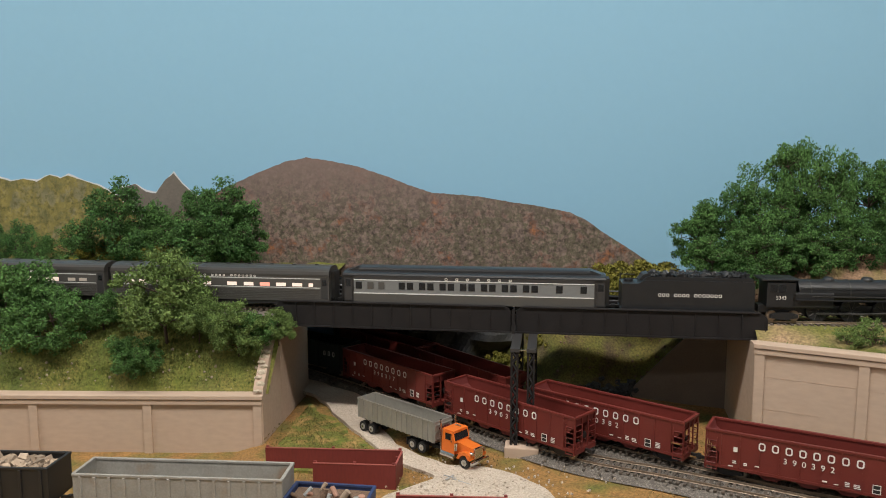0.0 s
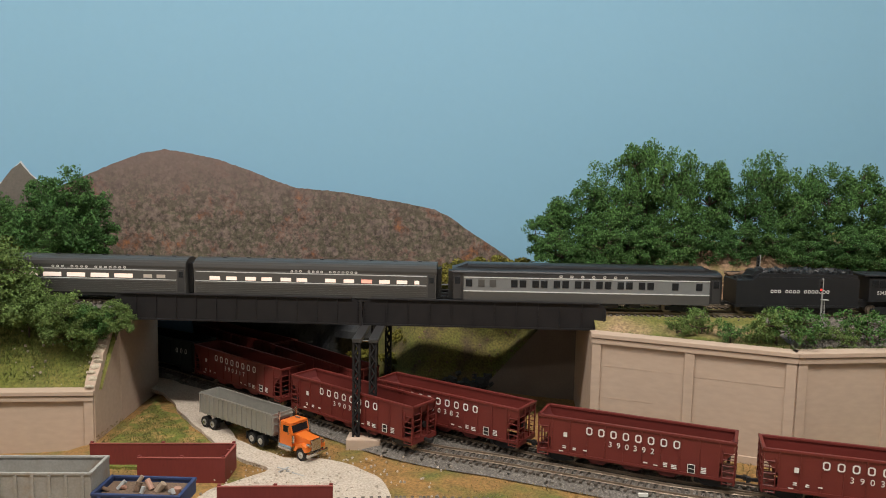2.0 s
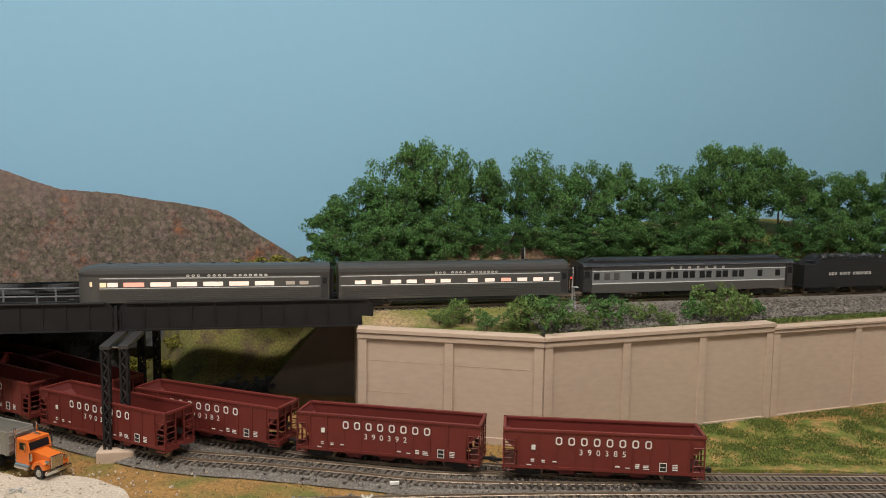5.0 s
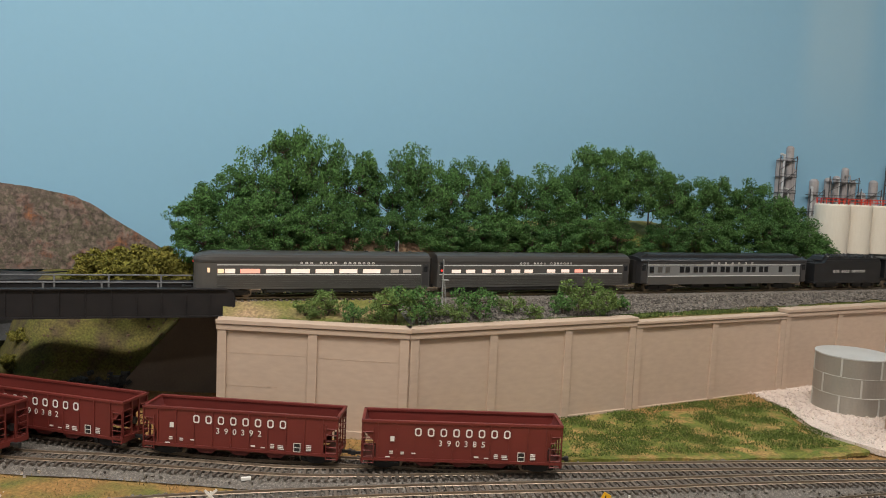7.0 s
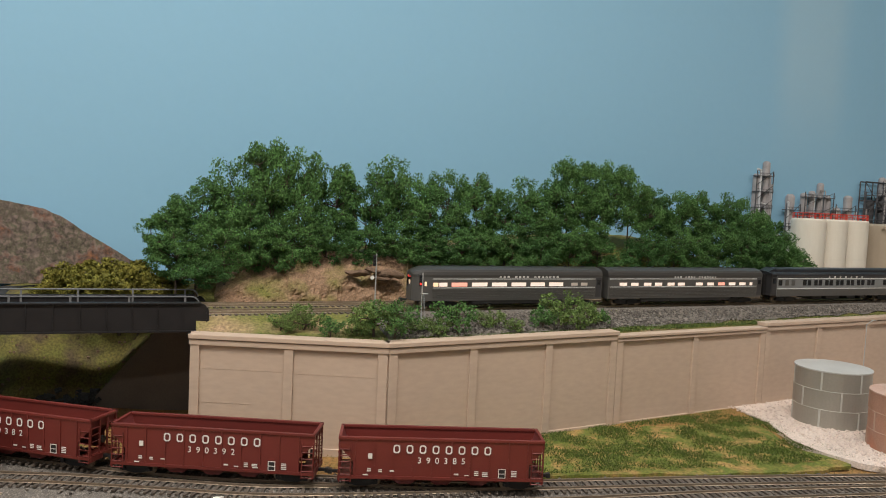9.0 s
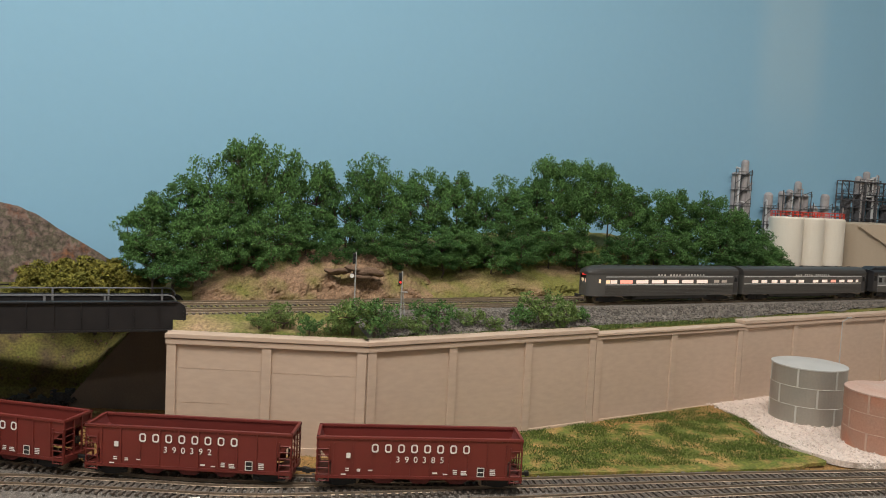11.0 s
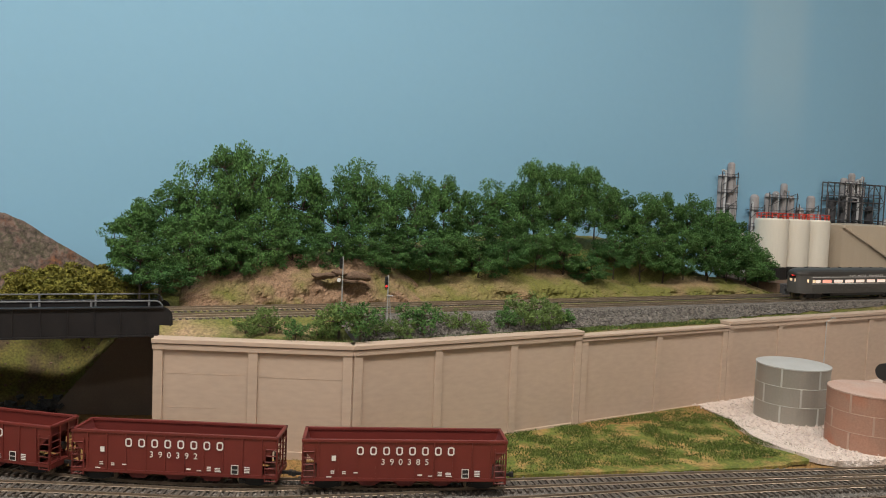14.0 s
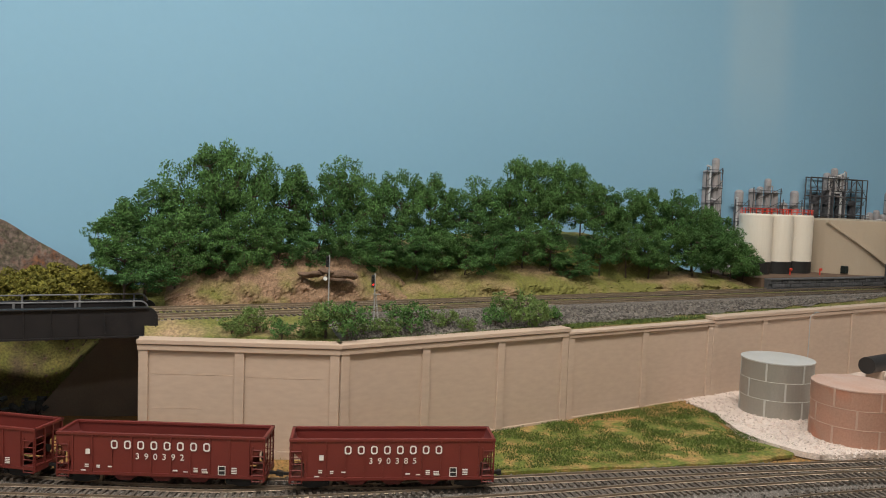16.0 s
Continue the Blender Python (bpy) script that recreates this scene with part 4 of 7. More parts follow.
def lattice_column(x, w, z0, z1):
    bm = bmesh.new()
    t = 0.0019
    for dx in (0, w - t):
        for dy in (-0.004, 0.004 - t):
            box(bm, x + dx, x + dx + t, dy, dy + t, z0 - 0.0008, z1)
    n = 15
    h = (z1 - z0) / n
    for i in range(n):
        a, b = z0 + i * h, z0 + (i + 1) * h
        for dy in (-0.0038, 0.0034):
            if i % 2:
                rod(bm, (x + t, dy, a), (x + w - t, dy, b), 0.0011, 4)
            else:
                rod(bm, (x + w - t, dy, a), (x + t, dy, b), 0.0011, 4)
        for dx in (0.0004, w - 0.0006):
            rod(bm, (x + dx, -0.003, a if i % 2 else b), (x + dx, 0.003, b if i % 2 else a), 0.0006, 4)
    return bm

# ---------------------------------------------------------------- rolling stock


def wheel_truck(parent, x, wheelbase, z_rail, axles=2, frame=LOCO_BLACK, name="bogie"):
    """A bogie of wheelsets with side frames, under a car that points along x."""
    root = part(name, B(x - wheelbase / 2 - 0.004, x + wheelbase / 2 + 0.004, -0.0035, 0.0035, z_rail + 0.004, z_rail + 0.0075), frame, parent)
    for i in range(axles):
        wx = x - wheelbase / 2 + wheelbase * i / (axles - 1)
        for s in (-1, 1):
            bm = bmesh.new()
            rod(bm, (wx, s * 0.0072, z_rail + 0.0052), (wx, s * 0.0092, z_rail + 0.0052), 0.0052, 18)
            rod(bm, (wx, s * 0.0060, z_rail + 0.0050), (wx, s * 0.0072, z_rail + 0.0050), 0.0056, 18)
            part("wheel", bm, RAIL, root)
    for s in (-1, 1):
        bm = bmesh.new()
        y = s * 0.0118
        L = wheelbase / 2
        prism(bm, [(x - L - 0.003, z_rail + 0.0035), (x - L + 0.002, z_rail + 0.0030), (x - 0.004, z_rail + 0.0018), (x + 0.004, z_rail + 0.0018), (x + L - 0.002, z_rail + 0.0030), (x + L + 0.003, z_rail + 0.0035),
                   (x + L + 0.003, z_rail + 0.0072), (x + 0.005, z_rail + 0.0092), (x - 0.005, z_rail + 0.0092), (x - L - 0.003, z_rail + 0.0072)], "y", y - 0.0009, y + 0.0009)
        for i in range(axles):
            wx = x - wheelbase / 2 + wheelbase * i / (axles - 1)
            rod(bm, (wx, y, z_rail + 0.0052), (wx, y + s * 0.0020, z_rail + 0.0052), 0.0019, 10)
        part("side_frame", bm, frame, root)
    return root


def coupler(parent, x, s, z):
    bm = B(min(x, x + s * 0.006), max(x, x + s * 0.006), -0.0012, 0.0012, z - 0.0012, z + 0.0012)
    box(bm, min(x + s * 0.0055, x + s * 0.0090), max(x + s * 0.0055, x + s * 0.0090), -0.0022, 0.0022, z - 0.0020, z + 0.0020, 0.0004)
    part("coupler", bm, BLACK_PLASTIC, parent)


def hopper_car(number, m, label, paint=None, marks=True):
    """An open three-bay coal hopper, 0.166 long, its rails' top at z = 0."""
    paint = paint or HOPPER_RED
    root = thing("hopper_car", label, "hopper car", m, "coal hoppers in the yard")
    H, L, W, bot = 0.0425, 0.0845, 0.0165, 0.0105
    # side: slopes inwards at the ends below the top chord
    side = [(-L + 0.0125, bot + 0.001), (L - 0.0125, bot + 0.001), (L - 0.0125, 0.0235), (L - 0.0018, 0.0345), (L - 0.0018, H), (-L + 0.0018, H), (-L + 0.0018, 0.0345), (-L + 0.0125, 0.0235)]
    for s in (-1, 1):
        y = s * W
        part("side_panel", PR(side, "y", y - 0.0005, y + 0.0005), paint, root)
        part("top_chord", B(-L, L, y - 0.0013, y + 0.0013, H - 0.0010, H + 0.0014, 0.0003), paint, root)
        part("side_sill", B(-L + 0.001, L - 0.001, y - 0.0013, y + 0.0013, bot - 0.001, bot + 0.0014), paint, root)
        for i in range(10):
            x = -L + 0.0135 + (2 * L - 0.027) * i / 9
            part("rib", B(x - 0.0006, x + 0.0006, min(y, y + s * 0.0013), max(y, y + s * 0.0013), bot + 0.001, H - 0.001), paint, root)
    for s in (-1, 1):
        # sloping end sheet, end chord, corner posts, ladders
        bm = bmesh.new()
        pts = [(s * (L - 0.001), H), (s * (L - 0.003), 0.0345), (s * (L - 0.040), bot - 0.003), (s * (L - 0.041), bot - 0.003), (s * (L - 0.0042), 0.0352), (s * (L - 0.0022), H)]
        prism(bm, pts, "y", -W + 0.0004, W - 0.0004)
        part("slope_sheet", bm, HOPPER_DARK if paint is HOPPER_RED else paint, root)
        part("end_chord", B(min(s * L, s * (L - 0.0026)), max(s * L, s * (L - 0.0026)), -W - 0.001, W + 0.001, H - 0.0010, H + 0.0014, 0.0003), paint, root)
        part("end_platform", B(min(s * (L - 0.0005), s * (L - 0.013)), max(s * (L - 0.0005), s * (L - 0.013)), -W, W, bot - 0.001, bot + 0.0006), paint, root)
        part("end_sill", B(min(s * L, s * (L - 0.0022)), max(s * L, s * (L - 0.0022)), -W - 0.0008, W + 0.0008, bot - 0.0028, bot + 0.0016), paint, root)
        for y in (-W, W, -0.005, 0.005):
            part("end_post", B(min(s * (L - 0.0004), s * (L - 0.0016)), max(s * (L - 0.0004), s * (L - 0.0016)), y - 0.0007, y + 0.0007, bot + 0.0006, H - 0.001), paint, root)
        for y in (-W - 0.0011, W + 0.0011):
            rail = part("ladder", R((s * (L - 0.0105), y, 0.0068), (s * (L - 0.0105), y, 0.0365), 0.0005, 5), paint, root)
            part("ladder_rail", R((s * (L - 0.0012), y, 0.0068), (s * (L - 0.0012), y, 0.0365), 0.0005, 5), paint, rail)
            for i in range(6):
                z = 0.0075 + 0.0052 * i
                part("rung", R((s * (L - 0.0105), y, z), (s * (L - 0.0012), y, z), 0.00045, 5), paint, rail)
        for i in range(5):
            z = 0.0135 + 0.0055 * i
            for t in (-1, 1):
                part("end_rung", R((s * (L - 0.0002), t * (W - 0.001), z), (s * (L - 0.0002), t * (W - 0.010), z), 0.0004, 5), paint, root)
        wheel = wheel_truck(root, s * (L - 0.0195), 0.0205, 0.0)
        coupler(root, s * L, s, 0.0092)
    part("brake_gear", R((L - 0.008, 0.006, 0.0205), (L - 0.005, 0.006, 0.0205), 0.0032, 12), BLACK_PLASTIC, root, "round black brake cylinder")
    for k, x in enumerate((-0.030, 0.0, 0.030)):
        bm = bmesh.new()
        prism(bm, [(x - 0.0145, bot + 0.001), (x + 0.0145, bot + 0.001), (x + 0.0050, bot - 0.0058), (x - 0.0050, bot - 0.0058)], "y", -0.0145, 0.0145)
        part("hopper_bay", bm, HOPPER_DARK if paint is HOPPER_RED else paint, root)
        if k < 2:
            part("inside_ridge", PR([(x + 0.011, bot + 0.001), (x + 0.015, bot + 0.010), (x + 0.019, bot + 0.001)], "y", -W + 0.001, W - 0.001), HOPPER_DARK, root)
    part("inside_liner", B(-L + 0.045, L - 0.045, -W + 0.0006, W - 0.0006, bot - 0.001, bot + 0.0012), HOPPER_DARK, root)
    if marks:
        f = -W - 0.0014
        name_bars([8], -0.0425, 0.0425, 0.0348, 0.0070, f, 0.0055, "road_name", root, WHITE_PAINT)
        letters(number, 0.0070, 0.0001, WHITE_PAINT, root, pose(-0.0005, f - 0.0001, 0.0255, 90, 0, 0), "number", 2.05)
        bm = bmesh.new()
        for x, z, w, h in ((-0.0585, 0.0285, 0.0034, 0.0042), (-0.0592, 0.0178, 0.0030, 0.0008), (-0.0592, 0.0162, 0.0030, 0.0008), (-0.0500, 0.0172, 0.0028, 0.0008), (-0.0500, 0.0158, 0.0028, 0.0008), (-0.0405, 0.0165, 0.0034, 0.0009),
                           (0.0120, 0.0148, 0.0038, 0.0012), (0.0285, 0.0172, 0.0034, 0.0007), (0.0285, 0.0158, 0.0034, 0.0007), (0.0285, 0.0144, 0.0034, 0.0007), (0.0355, 0.0165, 0.0045, 0.0007), (0.0355, 0.0152, 0.0045, 0.0007),
                           (0.0360, 0.0138, 0.0050, 0.0007), (0.0595, 0.0182, 0.0044, 0.0007), (0.0595, 0.0168, 0.0044, 0.0007), (0.0595, 0.0154, 0.0044, 0.0007), (0.0595, 0.0140, 0.0044, 0.0007), (-0.062, 0.0130, 0.004, 0.0009), (0.0205, 0.0140, 0.0036, 0.0007)):
            box(bm, x - w / 2, x + w / 2, f - 0.0001, f + 0.0001, z - h / 2, z + h / 2)
        tagged(part("small_markings", bm, WHITE_PAINT, root, "rows of small pale data markings"), kind="stuff")
        bm = bmesh.new()
        for z in (0.0140, 0.0176):
            box(bm, 0.0470, 0.0522, f - 0.0001, f + 0.0002, z - 0.0013, z + 0.0018)
        part("consolidated_stencil", bm, BLACK_PLASTIC, root, "two black inspection squares")
        bm = bmesh.new()
        for x0, x1, z0, z1 in ((0.0466, 0.0471, 0.0124, 0.0198), (0.0521, 0.0526, 0.0124, 0.0198), (0.0466, 0.0526, 0.0194, 0.0199), (0.0466, 0.0526, 0.0157, 0.0161), (0.0466, 0.0526, 0.0123, 0.0127)):
            box(bm, x0, x1, f - 0.0003, f, z0, z1)
        part("stencil_frame", bm, WHITE_PAINT, root)
    return root


def gondola(name, m, length, height, paint, label, ribs, load=False):
    root = thing(name, label, "gondola car", m)
    L, W, bot = length / 2, 0.0165, 0.011
    for s in (-1, 1):
        y = s * W
        part("side_panel", B(-L, L, y - 0.0006, y + 0.0006, bot, height), paint, root)
        part("top_chord", B(-L - 0.0006, L + 0.0006, y - 0.0012, y + 0.0012, height - 0.0010, height + 0.0010, 0.0003), paint, root)
        part("end_panel", B(min(s * L, s * (L - 0.0012)), max(s * L, s * (L - 0.0012)), -W + 0.0006, W - 0.0006, bot, height), paint, root)
        part("end_chord", B(min(s * (L + 0.0008), s * (L - 0.0018)), max(s * (L + 0.0008), s * (L - 0.0018)), -W, W, height - 0.0010, height + 0.0012), paint, root)
        for i in range(ribs):
            x = -L + 0.006 + (2 * L - 0.012) * i / (ribs - 1)
            part("rib", B(x - 0.0012, x + 0.0012, min(y, y + s * 0.0018), max(y, y + s * 0.0018), bot - 0.001, height - 0.001, 0.0003), paint, root)
        wheel_truck(root, s * (L - 0.022), 0.0205, 0.0)
        coupler(root, s * L, s, 0.0092)
    part("floor", B(-L, L, -W, W, bot - 0.001, bot + 0.0008), paint, root)
    if load:
        rng = np.random.default_rng(5)
        tagged(stones(rng, lambda r: (r.uniform(-L + 0.005, L - 0.005), r.uniform(-W + 0.003, W - 0.003), height - 0.011 + 0.007 * r.random()), 420, 0.0055, GRAIN_LOAD, "rubble_load", root), "brown broken stone load", kind="stuff")
        part("load_bed", B(-L + 0.002, L - 0.002, -W + 0.001, W - 0.001, bot, height - 0.010), GRAIN_LOAD, root)
    return root


def tube_body(bm, length, width, z0, z_eave, z_top, round_left=False, seg=10):
    """A car shell with a rounded roof; cross-section swept along x; a round tail on request."""
    W = width / 2
    section = [(-W, z0), (-W, z_eave)]
    for i in range(1, seg):
        a = math.pi * i / seg
        section.append((-W * math.cos(a) , z_eave + (z_top - z_eave) * math.sin(a) ** 0.8))
    section += [(W, z_eave), (W, z0)]
    stations = []
    if round_left:
        for k in range(9):
            u = (k / 8) ** 1.6
            stations.append((-length / 2 + 0.024 * u, 0.34 + 0.66 * math.sqrt(max(0.0, 1 - (1 - u) ** 2)), 0.30 + 0.70 * math.sqrt(max(0.0, 1 - (1 - u) ** 2))))
    else:
        stations.append((-length / 2, 1, 1))
    stations.append((length / 2, 1, 1))
    rows = []
    for x, w, t in stations:
        rows.append([bm.verts.new((x, y * w, z0 + (z - z0) * (t if z > z_eave else 1))) for y, z in section])
    for a, b in zip(rows, rows[1:]):
        for j in range(len(section)):
            k = (j + 1) % len(section)
            bm.faces.new((a[j], b[j], b[k], a[k]))
    bm.faces.new(rows[0])
    bm.faces.new(rows[-1][::-1])
    bmesh.ops.recalc_face_normals(bm, faces=bm.faces)
    return bm


def underbody(root, length):
    bm = B(-length * 0.42, length * 0.42, -0.010, 0.010, 0.0095, 0.0125)
    for x, w in ((-0.045, 0.020), (-0.012, 0.028), (0.026, 0.018), (0.052, 0.012)):
        box(bm, x - w / 2, x + w / 2, -0.0135, 0.0135, 0.0045, 0.0110, 0.0006)
    part("underframe", bm, BLACK_PLASTIC, root)
    for s in (-1, 1):
        wheel_truck(root, s * (length / 2 - 0.036), 0.036, 0.0, 3)
        coupler(root, s * length / 2, s, 0.0100)


def window_row(root, xs, w, z, h, y, material, name="window"):
    for i, x in enumerate(xs):
        mt = material(i) if callable(material) else material
        for s in (-1, 1):
            part(name, B(x - w / 2, x + w / 2, min(s * y, s * (y + 0.00035)), max(s * y, s * (y + 0.00035)), z - h / 2, z + h / 2, 0.0001), mt, root)


def coach(m_label, length, tail=False):
    """A streamlined fluted coach; with tail, the round-ended observation car."""
    root = thing("observation_car" if tail else "passenger_coach", m_label, "passenger car", None, "cars of the passenger train")
    W = 0.0345
    x_left = -length / 2
    part("body", tube_body(bmesh.new(), length - 0.004, W, 0.0098, 0.0385, 0.0405, tail), COACH_MID, root)
    part("roof", tube_body(bmesh.new(), length - 0.003, W + 0.0004, 0.0368, 0.0392, 0.0478, tail), COACH_ROOF, root, smooth=False)
    y = W / 2
    a = x_left + (0.024 if tail else 0.004)
    b = length / 2 - 0.012
    for s in (-1, 1):
        for z in (0.0345, 0.0245):
            part("stripe", B(a, b, min(s * y, s * (y + 0.0003)), max(s * y, s * (y + 0.0003)), z - 0.0004, z + 0.0004), STRIPE, root, "thin white stripe")
        part("window_band", B(a, b, min(s * y, s * (y + 0.0002)), max(s * y, s * (y + 0.0002)), 0.0250, 0.0340), COACH_MID, root)
        for k in range(6):
            z = 0.0130 + k * 0.0019
            part("flute", B(a, b, min(s * y, s * (y + 0.0004)), max(s * y, s * (y + 0.0004)), z - 0.0005, z + 0.0005), COACH_MID, root)
        part("door", B(length / 2 - 0.0105, length / 2 - 0.0030, min(s * y, s * (y + 0.0003)), max(s * y, s * (y + 0.0003)), 0.0125, 0.0360), COACH_DARK, root)
        part("door_window", B(length / 2 - 0.0090, length / 2 - 0.0045, min(s * y, s * (y + 0.0005)), max(s * y, s * (y + 0.0005)), 0.0275, 0.0335), GLASS_DARK, root)
        part("skirt", B(a + 0.05, b - 0.045, min(s * (y - 0.001), s * (y - 0.002)), max(s * (y - 0.001), s * (y - 0.002)), 0.0062, 0.0100), BLACK_PLASTIC, root)
    if tail:
        xs = [length / 2 - 0.068 - 0.0255 * i for i in range(6)]
        window_row(root, xs, 0.0195, 0.0282, 0.0044, y + 0.0002, lambda i: WINDOW_RED if i == 5 else WINDOW_LIT)
        window_row(root, [x_left + 0.0365], 0.0100, 0.0282, 0.0044, y + 0.0002, WINDOW_LIT)
        window_row(root, [x_left + 0.0275], 0.0060, 0.0282, 0.0044, y + 0.0002, WINDOW_AMBER)
        window_row(root, [length / 2 - 0.042, length / 2 - 0.028], 0.0092, 0.0282, 0.0036, y + 0.0002, mat("dim_window", (0.55, 0.48, 0.42), 0.3, scale=300, amount=0.2))
        tail_windows = bmesh.new()
        for k, ang in enumerate((-62, -38, -14, 14, 38, 62)):
            m = Matrix.Translation((x_left + 0.0232, 0, 0.0290)) @ Matrix.Rotation(radians(180 + ang), 4, "Z") @ Matrix.Translation((0.0196 - 0.0022 * abs(ang) / 62, 0, 0))
            bmesh.ops.create_cube(tail_windows, size=1.0, matrix=m @ Matrix.Diagonal((0.0012, 0.0046, 0.0046, 1)))
        part("tail_windows", tail_windows, WINDOW_AMBER, root, "amber-lit curved rear windows")
        part("tail_lamp", R((x_left + 0.0010, 0, 0.0365), (x_left + 0.006, 0, 0.0365), 0.0012, 10), RED_LAMP, root, "red tail lamp")
        name_bars([3, 4, 7], -0.020, 0.062, 0.0368, 0.0022, -y - 0.0005, 0.0030, "road_name", root, WHITE_PAINT)
    else:
        xs = [x_left + length * f for f in (0.094, 0.162, 0.240, 0.306, 0.384, 0.449, 0.565, 0.640, 0.712, 0.784, 0.855)]
        window_row(root, xs, 0.0112, 0.0278, 0.0038, y + 0.0002, lambda i: WINDOW_RED if i == 8 else WINDOW_LIT)
        window_row(root, [x_left + length * 0.915], 0.0050, 0.0278, 0.0038, y + 0.0002, WINDOW_LIT)
        name_bars([3, 4, 7], -0.026, 0.046, 0.0368, 0.0022, -y - 0.0005, 0.0026, "road_name", root, WHITE_PAINT)
    for i in range(9):
        x = x_left + 0.03 + (length - 0.05) * i / 8
        part("roof_vent", B(x - 0.0022, x + 0.0022, -0.0015, 0.0015, 0.0468, 0.0486, 0.0003), ROOF_DARK, root)
    bm = B(length / 2 - 0.002, length / 2 + 0.003, -0.008, 0.008, 0.011, 0.041)
    for k in range(4):
        box(bm, length / 2 - 0.0016 + k * 0.0013, length / 2 - 0.0010 + k * 0.0013, -0.0090, 0.0090, 0.0105, 0.0420)
    part("diaphragm", bm, BLACK_PLASTIC, root)
    underbody(root, length)
    return root


def pullman():
    root = thing("sleeping_car", "two-tone grey heavyweight sleeping car with white stripes", "passenger car", None, "cars of the passenger train")
    length, W = 0.283, 0.0345
    y = W / 2
    part("body", tube_body(bmesh.new(), length - 0.026, W, 0.0098, 0.0395, 0.0402), COACH_LIGHT, root)
    part("vestibule", tube_body(bmesh.new(), length - 0.004, W - 0.002, 0.0110, 0.0395, 0.0402), COACH_DARK, root)
    part("lower_roof", tube_body(bmesh.new(), length - 0.002, W + 0.0006, 0.0392, 0.0402, 0.0445), ROOF_DARK, root)
    part("clerestory_roof", tube_body(bmesh.new(), length - 0.034, 0.021, 0.0425, 0.0455, 0.0492), ROOF_DARK, root)
    for s in (-1, 1):
        bm = bmesh.new()
        prism(bm, [(s * (length / 2 - 0.0175), 0.0425), (s * (length / 2 - 0.0175), 0.0488), (s * (length / 2 - 0.004), 0.0440)], "y", -0.0095, 0.0095)
        part("roof_hood", bm, ROOF_DARK, root)
        lo, hi = min(s * y, s * (y + 0.0003)), max(s * y, s * (y + 0.0003))
        part("letter_board", B(-length / 2 + 0.013, length / 2 - 0.013, lo, hi, 0.0352, 0.0396), COACH_DARK, root)
        for z in (0.0350, 0.0205):
            part("stripe", B(-length / 2 + 0.013, length / 2 - 0.013, lo - (0.0002 if s < 0 else 0), hi + (0.0002 if s > 0 else 0), z - 0.0005, z + 0.0005), STRIPE, root, "thin white stripe")
        part("lower_panel", B(-length / 2 + 0.013, length / 2 - 0.013, lo, hi, 0.0098, 0.0200), COACH_MID, root)
        for t in (-1, 1):
            x = t * (length / 2 - 0.0065)
            part("door", B(x - 0.0042, x + 0.0042, lo, hi, 0.0120, 0.0370), COACH_DARK, root)
            part("door_window", B(x - 0.0028, x + 0.0028, lo - (0.0002 if s < 0 else 0), hi + (0.0002 if s > 0 else 0), 0.0280, 0.0352), GLASS_DARK, root)
    xs = [-0.123, -0.110, -0.098]
    for i in range(7):
        xs += [-0.0755 + 0.0222 * i, -0.0665 + 0.0222 * i]
    window_row(root, xs, 0.0068, 0.0290, 0.0075, y + 0.0001, lambda i: COACH_MID if i in (1, 2) else GLASS_DARK)
    window_row(root, [0.0925, 0.1175], 0.0066, 0.0290, 0.0075, y + 0.0001, GLASS_DARK)
    name_bars([1, 1, 1, 1, 1, 1, 1], -0.030, 0.044, 0.0373, 0.0026, -y - 0.0006, 0.0032, "road_name", root, WHITE_PAINT)
    for s in (-1, 1):
        bm = B(min(s * (length / 2 - 0.003), s * (length / 2 + 0.003)), max(s * (length / 2 - 0.003), s * (length / 2 + 0.003)), -0.008, 0.008, 0.011, 0.040)
        part("diaphragm", bm, BLACK_PLASTIC, root)
    underbody(root, length)
    return root


